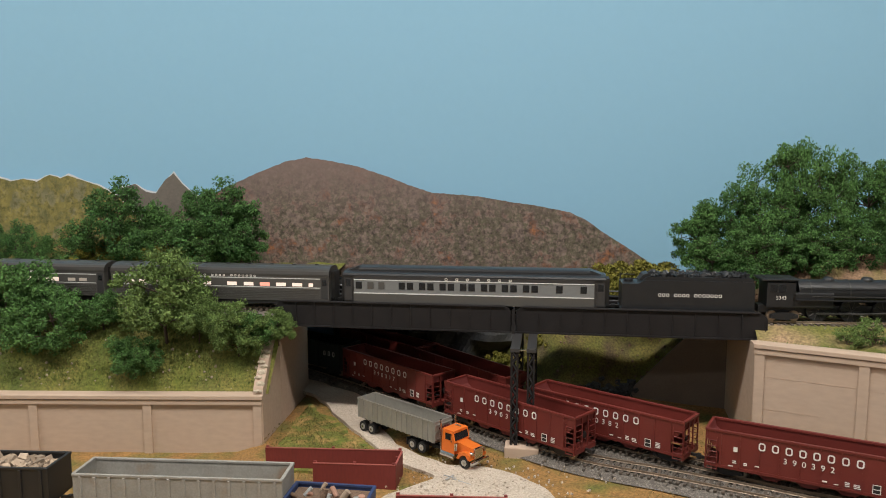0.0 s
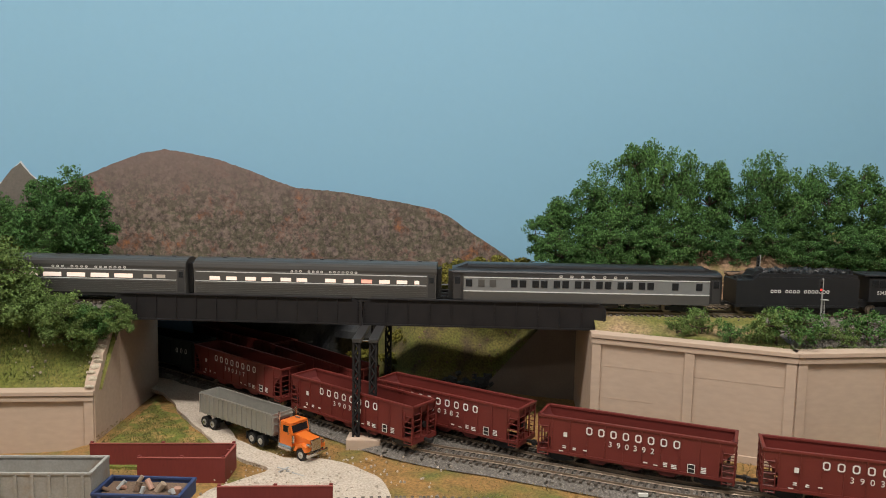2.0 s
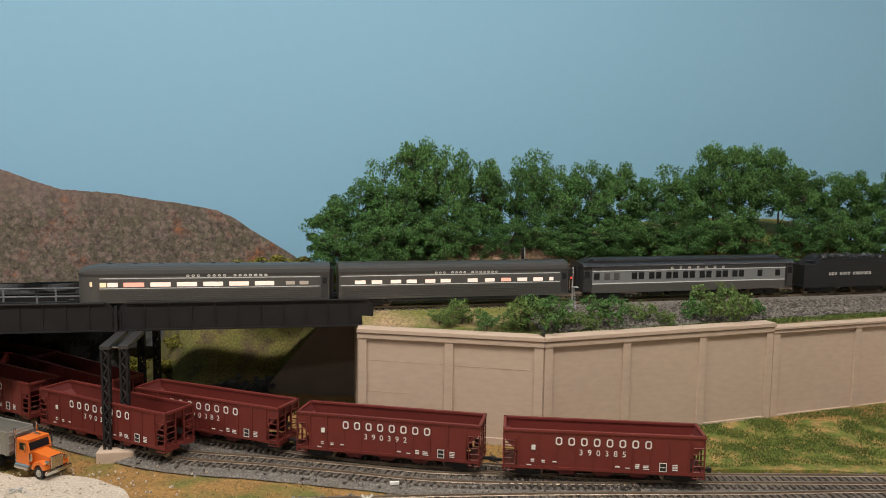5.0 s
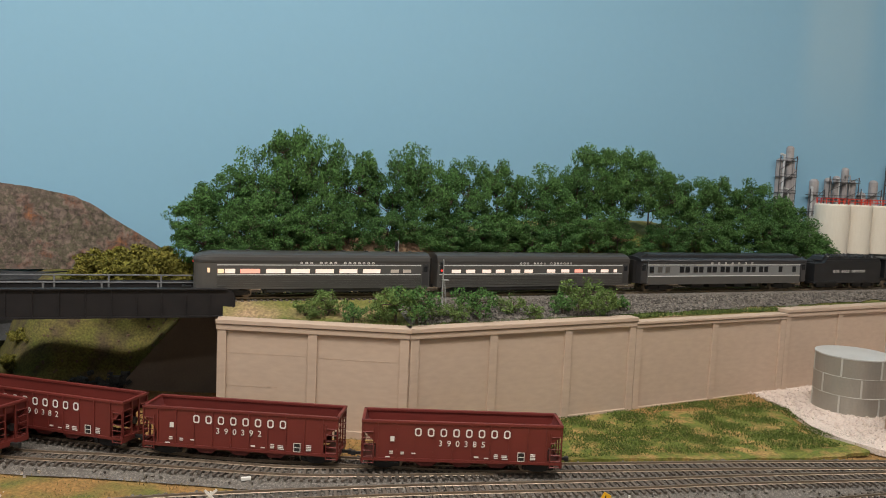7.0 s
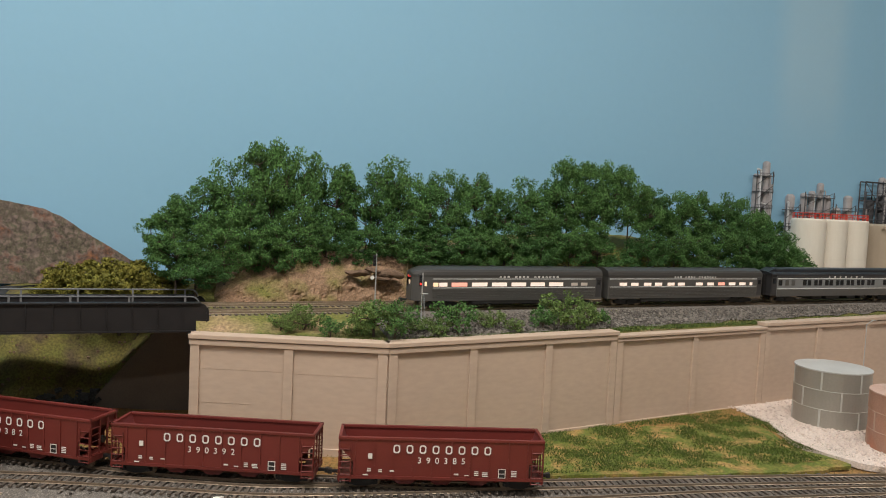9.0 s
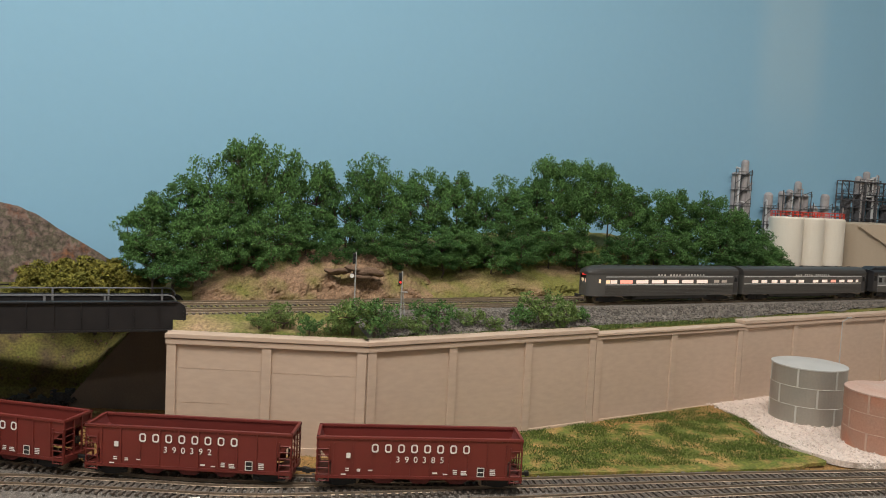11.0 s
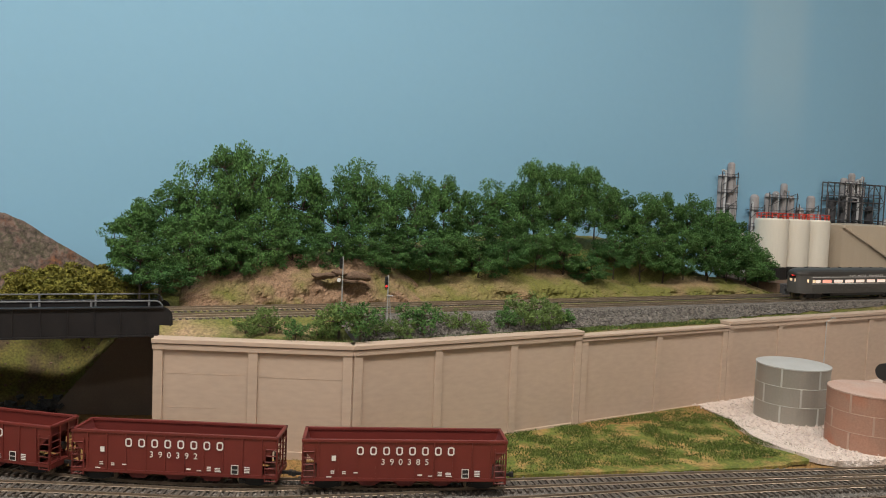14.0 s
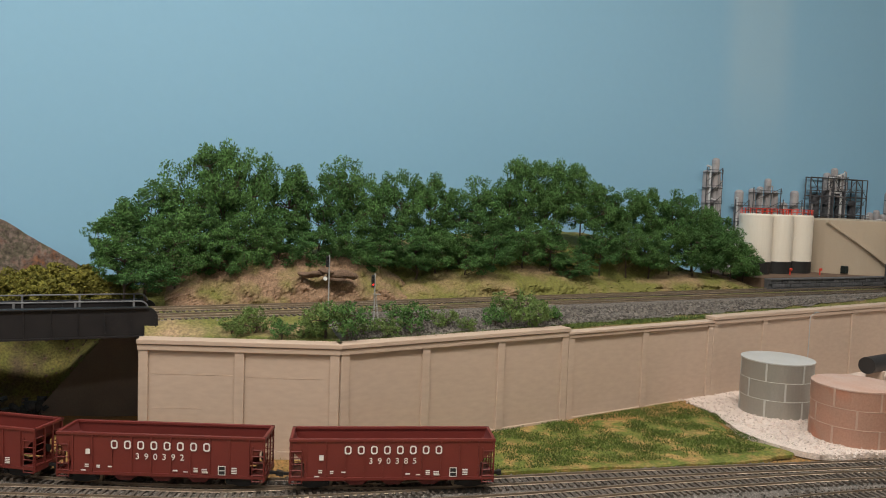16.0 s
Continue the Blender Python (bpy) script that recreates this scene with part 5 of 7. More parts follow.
def tender():
    root = thing("tender", "black steam locomotive tender with a coal load", "tender", None, "cars of the passenger train")
    L = 0.066
    W = 0.0165
    part("tank", PR([(-L, 0.0105), (L, 0.0105), (L, 0.0385), (L - 0.002, 0.0405), (-L + 0.022, 0.0405), (-L + 0.017, 0.0370), (-L, 0.0365)], "y", -W, W), LOCO_BLACK, root)
    part("coal_bunker", PR([(-L + 0.021, 0.0400), (L - 0.001, 0.0400), (L - 0.001, 0.0428), (L - 0.006, 0.0440), (-L + 0.026, 0.0440)], "y", -W + 0.002, W - 0.002), LOCO_BLACK, root)
    rng = np.random.default_rng(3)
    tagged(stones(rng, lambda r: (r.uniform(-L + 0.030, L - 0.006), r.uniform(-0.012, 0.012), 0.0442 + 0.0016 * r.random()), 300, 0.0030, LOCO_BLACK, "coal", root), kind="stuff")
    part("bunker_hood", PR([(-L + 0.018, 0.0400), (-L + 0.030, 0.0400), (-L + 0.027, 0.0470), (-L + 0.022, 0.0455)], "y", -0.010, 0.010), LOCO_BLACK, root)
    part("water_hatch", R((-L + 0.008, 0, 0.0365), (-L + 0.008, 0, 0.0395), 0.0045, 14), LOCO_BLACK, root)
    for s in (-1, 1):
        bm = R((-L + 0.001, s * 0.014, 0.012), (-L + 0.001, s * 0.014, 0.042), 0.0005, 6)
        rod(bm, (-L + 0.001, s * 0.014, 0.042), (-L + 0.016, s * 0.014, 0.042), 0.0005, 6)
        part("handrail", bm, LOCO_GREY, root)
    part("sill", B(-L - 0.001, L + 0.001, -W - 0.0005, W + 0.0005, 0.0085, 0.0108), LOCO_BLACK, root)
    name_bars([3, 4, 7], -0.030, 0.034, 0.0255, 0.0034, -W - 0.0004, 0.0030, "road_name", root, WHITE_PAINT)
    for s in (-1, 1):
        wheel_truck(root, s * 0.036, 0.040, 0.0, 3)
    coupler(root, -L, -1, 0.0100)
    return root


def locomotive():
    """A black 4-6-4 express engine, cab at its rear, x ahead."""
    root = thing("steam_locomotive", "black 4-6-4 steam locomotive with cab and rods", "locomotive", None, "cars of the passenger train")
    part("boiler", R((-0.052, 0, 0.0300), (0.104, 0, 0.0300), 0.0122, 28), LOCO_BLACK, root, smooth=False)
    part("smokebox", R((0.078, 0, 0.0300), (0.1085, 0, 0.0300), 0.0126, 28), LOCO_BLACK, root)
    part("smokebox_door", R((0.1085, 0, 0.0300), (0.1110, 0, 0.0300), 0.0092, 24, 0.0070), LOCO_GREY, root)
    part("firebox", B(-0.060, -0.018, -0.0135, 0.0135, 0.0140, 0.0300, 0.0015), LOCO_BLACK, root)
    cab = part("cab", PR([(-0.0135, 0.0150), (-0.0135, 0.0400), (-0.0080, 0.0445), (0.0080, 0.0445), (0.0135, 0.0400), (0.0135, 0.0150)], "x", -0.084, -0.056), LOCO_BLACK, root)
    part("cab_roof", B(-0.090, -0.053, -0.0150, 0.0150, 0.0418, 0.0440, 0.0008), LOCO_BLACK, root)
    for s in (-1, 1):
        for x in (-0.0775, -0.0690):
            part("cab_window", B(x - 0.0034, x + 0.0034, min(s * 0.0135, s * 0.0138), max(s * 0.0135, s * 0.0138), 0.0305, 0.0380), GLASS_DARK, cab)
        part("running_board", B(-0.055, 0.100, min(s * 0.0118, s * 0.0165), max(s * 0.0118, s * 0.0165), 0.0222, 0.0232), LOCO_BLACK, root)
        part("cylinder", B(0.066, 0.086, min(s * 0.010, s * 0.0175), max(s * 0.010, s * 0.0175), 0.0055, 0.0185, 0.0025), LOCO_BLACK, root)
        part("handrail", R((-0.050, s * 0.0128, 0.0350), (0.100, s * 0.0128, 0.0350), 0.0004, 6), LOCO_GREY, root)
        part("air_pipe", R((-0.040, s * 0.0132, 0.0262), (0.070, s * 0.0132, 0.0262), 0.0008, 6), LOCO_GREY, root)
        for x in (-0.032, 0.000, 0.032):
            wheel = part("driving_wheel", R((x, s * 0.0070, 0.0112), (x, s * 0.0092, 0.0112), 0.0112, 28), LOCO_BLACK, root)
            bm = bmesh.new()
            for k in range(10):
                a = 2 * math.pi * k / 10
                rod(bm, (x, s * 0.0094, 0.0112), (x + 0.0096 * math.cos(a), s * 0.0094, 0.0112 + 0.0096 * math.sin(a)), 0.0005, 4)
            part("spokes", bm, LOCO_GREY, wheel)
        part("side_rod", B(-0.034, 0.034, min(s * 0.0100, s * 0.0112), max(s * 0.0100, s * 0.0112), 0.0072, 0.0094, 0.0003), LOCO_GREY, root, "worn steel side rod")
        part("main_rod", R((0.000, s * 0.0122, 0.0083), (0.066, s * 0.0122, 0.0112), 0.0010, 8), LOCO_GREY, root)
    for x, r, h in ((0.062, 0.0046, 0.0068), (0.018, 0.0058, 0.0062), (-0.020, 0.0055, 0.0058)):
        part("dome", lathe(bmesh.new(), [(r, 0.0), (r, h * 0.6), (r * 0.7, h * 0.95), (0, h)], (x, 0, 0.0390), 20), LOCO_BLACK, root, smooth=True)
    part("chimney", lathe(bmesh.new(), [(0.0040, 0.0), (0.0034, 0.002), (0.0036, 0.0052), (0.0046, 0.0060), (0.0030, 0.0060), (0.0028, 0.002)], (0.092, 0, 0.0418), 20), LOCO_BLACK, root)
    for x in (-0.040, -0.002, 0.040, 0.070):
        part("boiler_band", R((x - 0.0006, 0, 0.0300), (x + 0.0006, 0, 0.0300), 0.0125, 28), LOCO_GREY, root)
    part("headlamp", R((0.1100, 0, 0.0330), (0.1145, 0, 0.0330), 0.0030, 14), LOCO_GREY, root)
    part("frame", B(-0.090, 0.108, -0.006, 0.006, 0.0080, 0.0160), LOCO_BLACK, root)
    part("pilot", PR([(0.106, 0.0085), (0.118, 0.0030), (0.118, 0.0110), (0.106, 0.0135)], "y", -0.0125, 0.0125), LOCO_BLACK, root)
    wheel_truck(root, 0.078, 0.024, 0.0)
    wheel_truck(root, -0.066, 0.022, 0.0)
    letters("5343", 0.0052, 0.0001, WHITE_PAINT, cab, pose(-0.0700, -0.01365, 0.0245, 90, 0, 0), "number")
    return root


def truck_and_trailer():
    """Orange tractor with an aluminium dump trailer; x ahead."""
    root = thing("dump_truck", "orange conventional truck with a ribbed aluminium dump trailer", "truck", pose(0.2300, -0.1085, 0.0022, 0, 0, -35.0) @ Matrix.Scale(0.93, 4))
    # tractor, nose at x = 0
    part("hood", PR([(-0.003, 0.010), (-0.003, 0.0205), (-0.024, 0.0228), (-0.024, 0.010)], "y", -0.0070, 0.0070), ORANGE, root)
    part("grille", B(-0.0032, -0.0008, -0.0062, 0.0062, 0.0095, 0.0208, 0.0004), CHROME, root)
    part("bumper", B(-0.0010, 0.0016, -0.0135, 0.0135, 0.0055, 0.0090, 0.0005), CHROME, root)
    cab = part("cab", PR([(-0.024, 0.0100), (-0.024, 0.0240), (-0.0262, 0.0325), (-0.0400, 0.0335), (-0.0415, 0.0100)], "y", -0.0118, 0.0118), ORANGE, root)
    part("windscreen", PR([(-0.02375, 0.0245), (-0.0255, 0.0315), (-0.0265, 0.0315), (-0.0248, 0.0245)], "y", -0.0100, 0.0100), GLASS_DARK, cab)
    part("cab_roof", B(-0.0412, -0.0255, -0.0112, 0.0112, 0.0328, 0.0345, 0.0007), ORANGE, cab)
    for s in (-1, 1):
        part("door_window", B(-0.0360, -0.0275, min(s * 0.0118, s * 0.0121), max(s * 0.0118, s * 0.0121), 0.0245, 0.0312), GLASS_DARK, cab)
        part("fender", PR([(-0.0020, 0.0100), (-0.0030, 0.0150), (-0.0085, 0.0172), (-0.0165, 0.0150), (-0.0200, 0.0085), (-0.0165, 0.0085), (-0.0135, 0.0130), (-0.0085, 0.0142), (-0.0045, 0.0100)], "y", min(s * 0.0070, s * 0.0130), max(s * 0.0070, s * 0.0130)), ORANGE, root)
        part("headlamp", R((-0.004, s * 0.0092, 0.0165), (-0.0005, s * 0.0092, 0.0165), 0.0017, 10), CHROME, root)
        part("fuel_tank", R((-0.0420, s * 0.0105, 0.0078), (-0.0235, s * 0.0105, 0.0078), 0.0036, 14), CHROME, root)
        part("exhaust_pipe", R((-0.0430, s * 0.0112, 0.0100), (-0.0430, s * 0.0112, 0.0430), 0.0010, 8), CHROME, root)
        part("air_cleaner", R((-0.0225, s * 0.0105, 0.0150), (-0.0225, s * 0.0105, 0.0225), 0.0018, 10), CHROME, root)
        part("mirror", B(-0.0262, -0.0255, min(s * 0.0135, s * 0.0150), max(s * 0.0135, s * 0.0150), 0.0240, 0.0310), CHROME, root)
    part("horn", R((-0.036, 0.004, 0.0355), (-0.029, 0.004, 0.0355), 0.0008, 8), CHROME, root)
    part("chassis", B(-0.0920, -0.0200, -0.0042, 0.0042, 0.0070, 0.0100), BLACK_PLASTIC, root)

    def wheel(x, y, s, dual):
        w = 0.0062 if dual else 0.0036
        bm = R((x, y - s * w / 2, 0.0060), (x, y + s * w / 2, 0.0060), 0.0060, 22)
        tyre = part("tyre", bm, RUBBER, root)
        part("rim", R((x, y + s * (w / 2 - 0.0004), 0.0060), (x, y + s * (w / 2 + 0.0003), 0.0060), 0.0034, 16), ALU, tyre)
        part("hub", R((x, y + s * w / 2, 0.0060), (x, y + s * (w / 2 + 0.0010), 0.0060), 0.0013, 10), CHROME, tyre)
    for s in (-1, 1):
        wheel(-0.0100, s * 0.0108, s, False)
        for x in (-0.0700, -0.0840, -0.1500, -0.1640):
            wheel(x, s * 0.0098, s, True)
    # trailer
    tr = part("trailer_floor", B(-0.1720, -0.0500, -0.0125, 0.0125, 0.0165, 0.0178), TRAILER_IN, root)
    for s in (-1, 1):
        part("trailer_side", PR([(-0.1720, 0.0160), (-0.0500, 0.0160), (-0.0520, 0.0375), (-0.1720, 0.0375)], "y", min(s * 0.0125, s * 0.0132), max(s * 0.0125, s * 0.0132)), ALU, tr)
        part("top_rail", B(-0.1725, -0.0515, s * 0.0130 - 0.0009, s * 0.0130 + 0.0009, 0.0370, 0.0384), ALU, tr)
        for i in range(16):
            x = -0.1705 + i * 0.00785
            part("side_rib", B(x - 0.0008, x + 0.0008, min(s * 0.0130, s * 0.0143), max(s * 0.0130, s * 0.0143), 0.0160, 0.0370), ALU, tr)
    part("front_wall", B(-0.0515, -0.0500, -0.0128, 0.0128, 0.0160, 0.0384), ALU, tr)
    part("tailgate", B(-0.1728, -0.1716, -0.0128, 0.0128, 0.0160, 0.0384), ALU, tr)
    for i in range(3):
        part("front_band", B(-0.0500, -0.0490, -0.0132, 0.0132, 0.0190 + i * 0.0075, 0.0202 + i * 0.0075), ALU, tr)
    part("front_marking", B(-0.0489, -0.0485, -0.0080, 0.0080, 0.0300, 0.0322), FENCE_RED, tr, "small red lettering block")
    part("trailer_frame", B(-0.1700, -0.0560, -0.0050, 0.0050, 0.0110, 0.0165), BLACK_PLASTIC, root)
    part("mud_flap", B(-0.0925, -0.0920, -0.0130, 0.0130, 0.0035, 0.0115), RUBBER, root)


# ---------------------------------------------------------------- plants


def tree_pattern(seed, height, spread, leaves, material, label, name="tree", lean=0.0, low=0.30, leaf=0.0014, puffs=27):
    """A tapered trunk with limbs, and a crown of many small leaves in uneven puffs. Stands at z = 0."""
    rng = np.random.default_rng(seed)
    root = thing(name, label, name.replace("_", " "))
    bm = bmesh.new()
    pts = [Vector((0, 0, -0.006))]
    for i in range(1, 5):
        f = i / 4
        pts.append(Vector((lean * f + rng.normal() * 0.0015, rng.normal() * 0.0015, height * 0.72 * f)))
    for i, (a, b) in enumerate(zip(pts, pts[1:])):
        rod(bm, a, b, 0.0017 * (1 - i * 0.2), 7, 0.0017 * (1 - (i + 1) * 0.2))
    # main limbs end in lobes, each lobe a cluster of small puffs
    blobs = []
    lobes = max(5, puffs // 3)
    mid, half = height * (1 + low) / 2, height * (1 - low) / 2
    for k in range(lobes):
        if k == 0:
            c, lobe = Vector((lean + rng.normal() * spread * 0.15, rng.normal() * spread * 0.15, height - spread * 0.48)), spread * 0.54
        else:
            up = -0.85 + 1.55 * (k - 1 + rng.random()) / (lobes - 1)
            a = k * 2.4 + rng.random() * 0.8
            rad = spread * (0.80 + 0.30 * rng.random()) * math.sqrt(max(0.25, 1 - 0.75 * up * up)) * 0.74
            lobe = spread * (0.36 + 0.16 * rng.random())
            c = Vector((lean * (0.5 + up / 2) + rad * math.cos(a), rad * math.sin(a), mid + up * (half - lobe * 0.6)))
        base = pts[2 if c.z < mid else 3]
        if c.z < base.z:
            base = pts[1]
        rod(bm, base, c, 0.0008, 5, 0.0003)
        for j in range(13):
            d = Vector(rng.normal(size=3))
            d.normalize()
            d.z = d.z * 0.75 + 0.15
            p = c + d * lobe * (0.60 + 0.50 * rng.random())
            blobs.append((*p, lobe * (0.25 + 0.19 * rng.random())))
            if j % 3 == 0:
                rod(bm, c, p, 0.0003, 4, 0.0001)
    part("trunk", bm, BARK, root)
    v, f = leaf_cloud(rng, blobs, leaves, leaf)
    scatter_mesh("crown", v, f, material, root)
    return root


def woods():
    rng = random.Random(8)
    H = 0.100
    dark = [tree_pattern(10 + k, H, 0.034 + 0.003 * (k % 3), 9500, LEAF_DARK if k % 2 else LEAF, "dense dark green broad-leaved model tree on the hillside", low=0.14, puffs=33) for k in range(5)]
    tall = tree_pattern(31, H, 0.038, 11000, LEAF, "tall green model tree rising over the woods", low=0.22, puffs=33)
    olive = tree_pattern(40, 0.045, 0.026, 6500, LEAF_OLIVE, "olive-yellow rounded shrub on the slope", "shrub", low=0.12, puffs=20)
    bush = [tree_pattern(50 + k, 0.034, 0.022, 1500, LEAF if k == 2 else LEAF_LIGHT, "light green straggling leafy bush", "bush", low=0.12, puffs=18, leaf=0.0013) for k in range(3)]
    big = [tree_pattern(60 + k, 0.085, 0.042, 13000, LEAF_LIGHT if k == 0 else LEAF, "large leafy green bush on the grass bank", "bush", low=0.04, leaf=0.0016, puffs=36) for k in range(2)]
    # hill crown: (x, back offset, top height)
    rows = [(0.470, 0.108, 0.238), (0.505, 0.108, 0.258), (0.540, 0.112, 0.277), (0.590, 0.118, 0.312), (0.618, 0.108, 0.298), (0.668, 0.118, 0.291), (0.712, 0.112, 0.287), (0.750, 0.118, 0.294), (0.790, 0.104, 0.262),
            (0.822, 0.118, 0.284), (0.862, 0.112, 0.290), (0.905, 0.104, 0.262), (0.945, 0.118, 0.279), (0.985, 0.108, 0.286), (1.012, 0.118, 0.317), (1.045, 0.104, 0.282), (1.080, 0.118, 0.316), (1.118, 0.112, 0.298), (1.165, 0.118, 0.281),
            (1.205, 0.108, 0.274), (1.250, 0.118, 0.284), (1.300, 0.112, 0.276), (1.345, 0.108, 0.266), (1.385, 0.112, 0.252), (1.412, 0.104, 0.222)]
    first = {}
    def put(pattern, x, y, z, s, t, sx=1.0):
        key = pattern.name
        if key not in first:
            first[key] = True
            pattern.matrix_basis = Matrix.LocRotScale((x, y, z), Euler((0, 0, t)), (s * sx, s * sx, s))
            return pattern
        m = Matrix.LocRotScale((x, y, z), Euler((0, 0, t)), (s * sx, s * sx, s))
        c = copy_thing(pattern, pose(0, 0, 0))
        c.matrix_basis = m
        return c
    for i, (x, back, top) in enumerate(rows):
        y = upper_y(x) + back + 0.03
        z = hill_height(x, y) if x > 0.5 else 0.135
        pattern = tall if top > 0.305 else dark[i % 5]
        s = (top - z) / H
        put(pattern, x, y, z, s, rng.random() * 6.3, 0.98 / s)
    # front rank lower on the slope
    front = [(0.478, 0.074, 0.205, 0), (0.500, 0.064, 0.180, 1), (0.530, 0.082, 0.222, 2), (0.560, 0.094, 0.232, 3), (0.580, 0.088, 0.212, 0), (0.612, 0.092, 0.225, 2), (0.652, 0.098, 0.228, 1), (0.700, 0.104, 0.215, 3), (0.745, 0.104, 0.215, 2), (0.785, 0.100, 0.205, 1),
             (0.830, 0.094, 0.212, 3), (0.862, 0.100, 0.205, 4), (0.905, 0.090, 0.200, 4), (0.950, 0.092, 0.218, 1), (1.000, 0.098, 0.224, 2), (1.045, 0.094, 0.210, 0), (1.085, 0.082, 0.178, 3), (1.135, 0.094, 0.215, 1),
             (1.185, 0.092, 0.222, 2), (1.225, 0.088, 0.216, 0), (1.270, 0.092, 0.220, 4), (1.315, 0.090, 0.222, 3), (1.362, 0.092, 0.222, 1), (1.405, 0.088, 0.205, 2), (1.436, 0.090, 0.190, 0)]
    for x, off, top, k in front:
        y = upper_y(x) + off + 0.018
        z = hill_height(x, y) - 0.001 if x > 0.5 else 0.128
        s = (top - z) / H
        put(dark[k], x, y, z, s, rng.random() * 6.3, 0.90 / s)
    for x, y, z, s in ((0.440, 0.170, 0.072, 1.95), (0.418, 0.180, 0.080, 1.85), (0.396, 0.186, 0.082, 1.7), (0.374, 0.196, 0.090, 1.5), (0.462, 0.150, 0.090, 1.35), (0.350, 0.205, 0.092, 1.2), (0.292, 0.185, 0.022, 0.95), (0.275, 0.175, 0.002, 0.75), (0.305, 0.178, 0.020, 0.62), (0.228, 0.205, 0.0, 0.72)):
        put(olive, x, y, z, s, rng.random() * 6.3)
    # shrubs along the edge of the long wall
    for i in range(15):
        x = (0.578, 0.600, 0.622, 0.648, 0.664, 0.682, 0.704, 0.728, 0.752, 0.800, 0.822, 0.862, 0.888, 0.912, 0.945)[i]
        s = (0.7, 0.8, 0.75, 0.95, 1.1, 1.05, 0.9, 0.85, 0.95, 0.75, 0.8, 0.95, 1.05, 1.1, 0.95)[i]
        y = wall_line_y(x) + 0.030 + 0.008 * math.sin(i * 2.3)
        put(bush[i % 3], x, y, 0.106, s * (0.95 + 0.25 * math.sin(i * 1.7)), rng.random() * 6.3, 0.95)
    # trees behind the left bank, beyond the tracks
    for x, y, top, k in ((-0.278, 0.150, 0.262, 1), (-0.240, 0.165, 0.232, 0), (-0.205, 0.155, 0.212, 2), (-0.168, 0.165, 0.250, 3), (-0.135, 0.150, 0.262, 1), (-0.108, 0.150, 0.232, 3), (-0.420, 0.130, 0.206, 1), (-0.385, 0.125, 0.190, 4), (-0.34, 0.14, 0.2, 2), (-0.25, 0.135, 0.20, 4), (-0.150, 0.130, 0.205, 2), (-0.47, 0.14, 0.21, 0)):
        s = (top - 0.12) / H
        put(dark[k], x, y, 0.12, s, rng.random() * 6.3, 0.95)
    for x, y, s in ((-0.30, 0.17, 1.4), (-0.22, 0.14, 1.2), (-0.33, 0.13, 1.1), (-0.19, 0.17, 1.6)):
        put(olive, x, y, 0.122, s, rng.random() * 6.3)
    # bushes on the left bank
    for x, y, z, h, k in ((-0.120, -0.030, 0.098, 0.098, 0), (-0.242, -0.045, 0.074, 0.086, 1), (-0.038, -0.032, 0.083, 0.062, 0), (-0.142, -0.060, 0.062, 0.050, 1), (-0.305, -0.040, 0.088, 0.095, 1), (-0.020, -0.028, 0.092, 0.042, 1), (-0.085, -0.026, 0.100, 0.050, 0),
                          (-0.310, -0.072, 0.066, 0.026, 1), (-0.350, -0.03, 0.10, 0.09, 0), (-0.195, -0.028, 0.105, 0.045, 1), (0.004, -0.022, 0.098, 0.038, 0)):
        put(big[k], x, y, z - 0.006, h / 0.085, rng.random() * 6.3, 1.02)


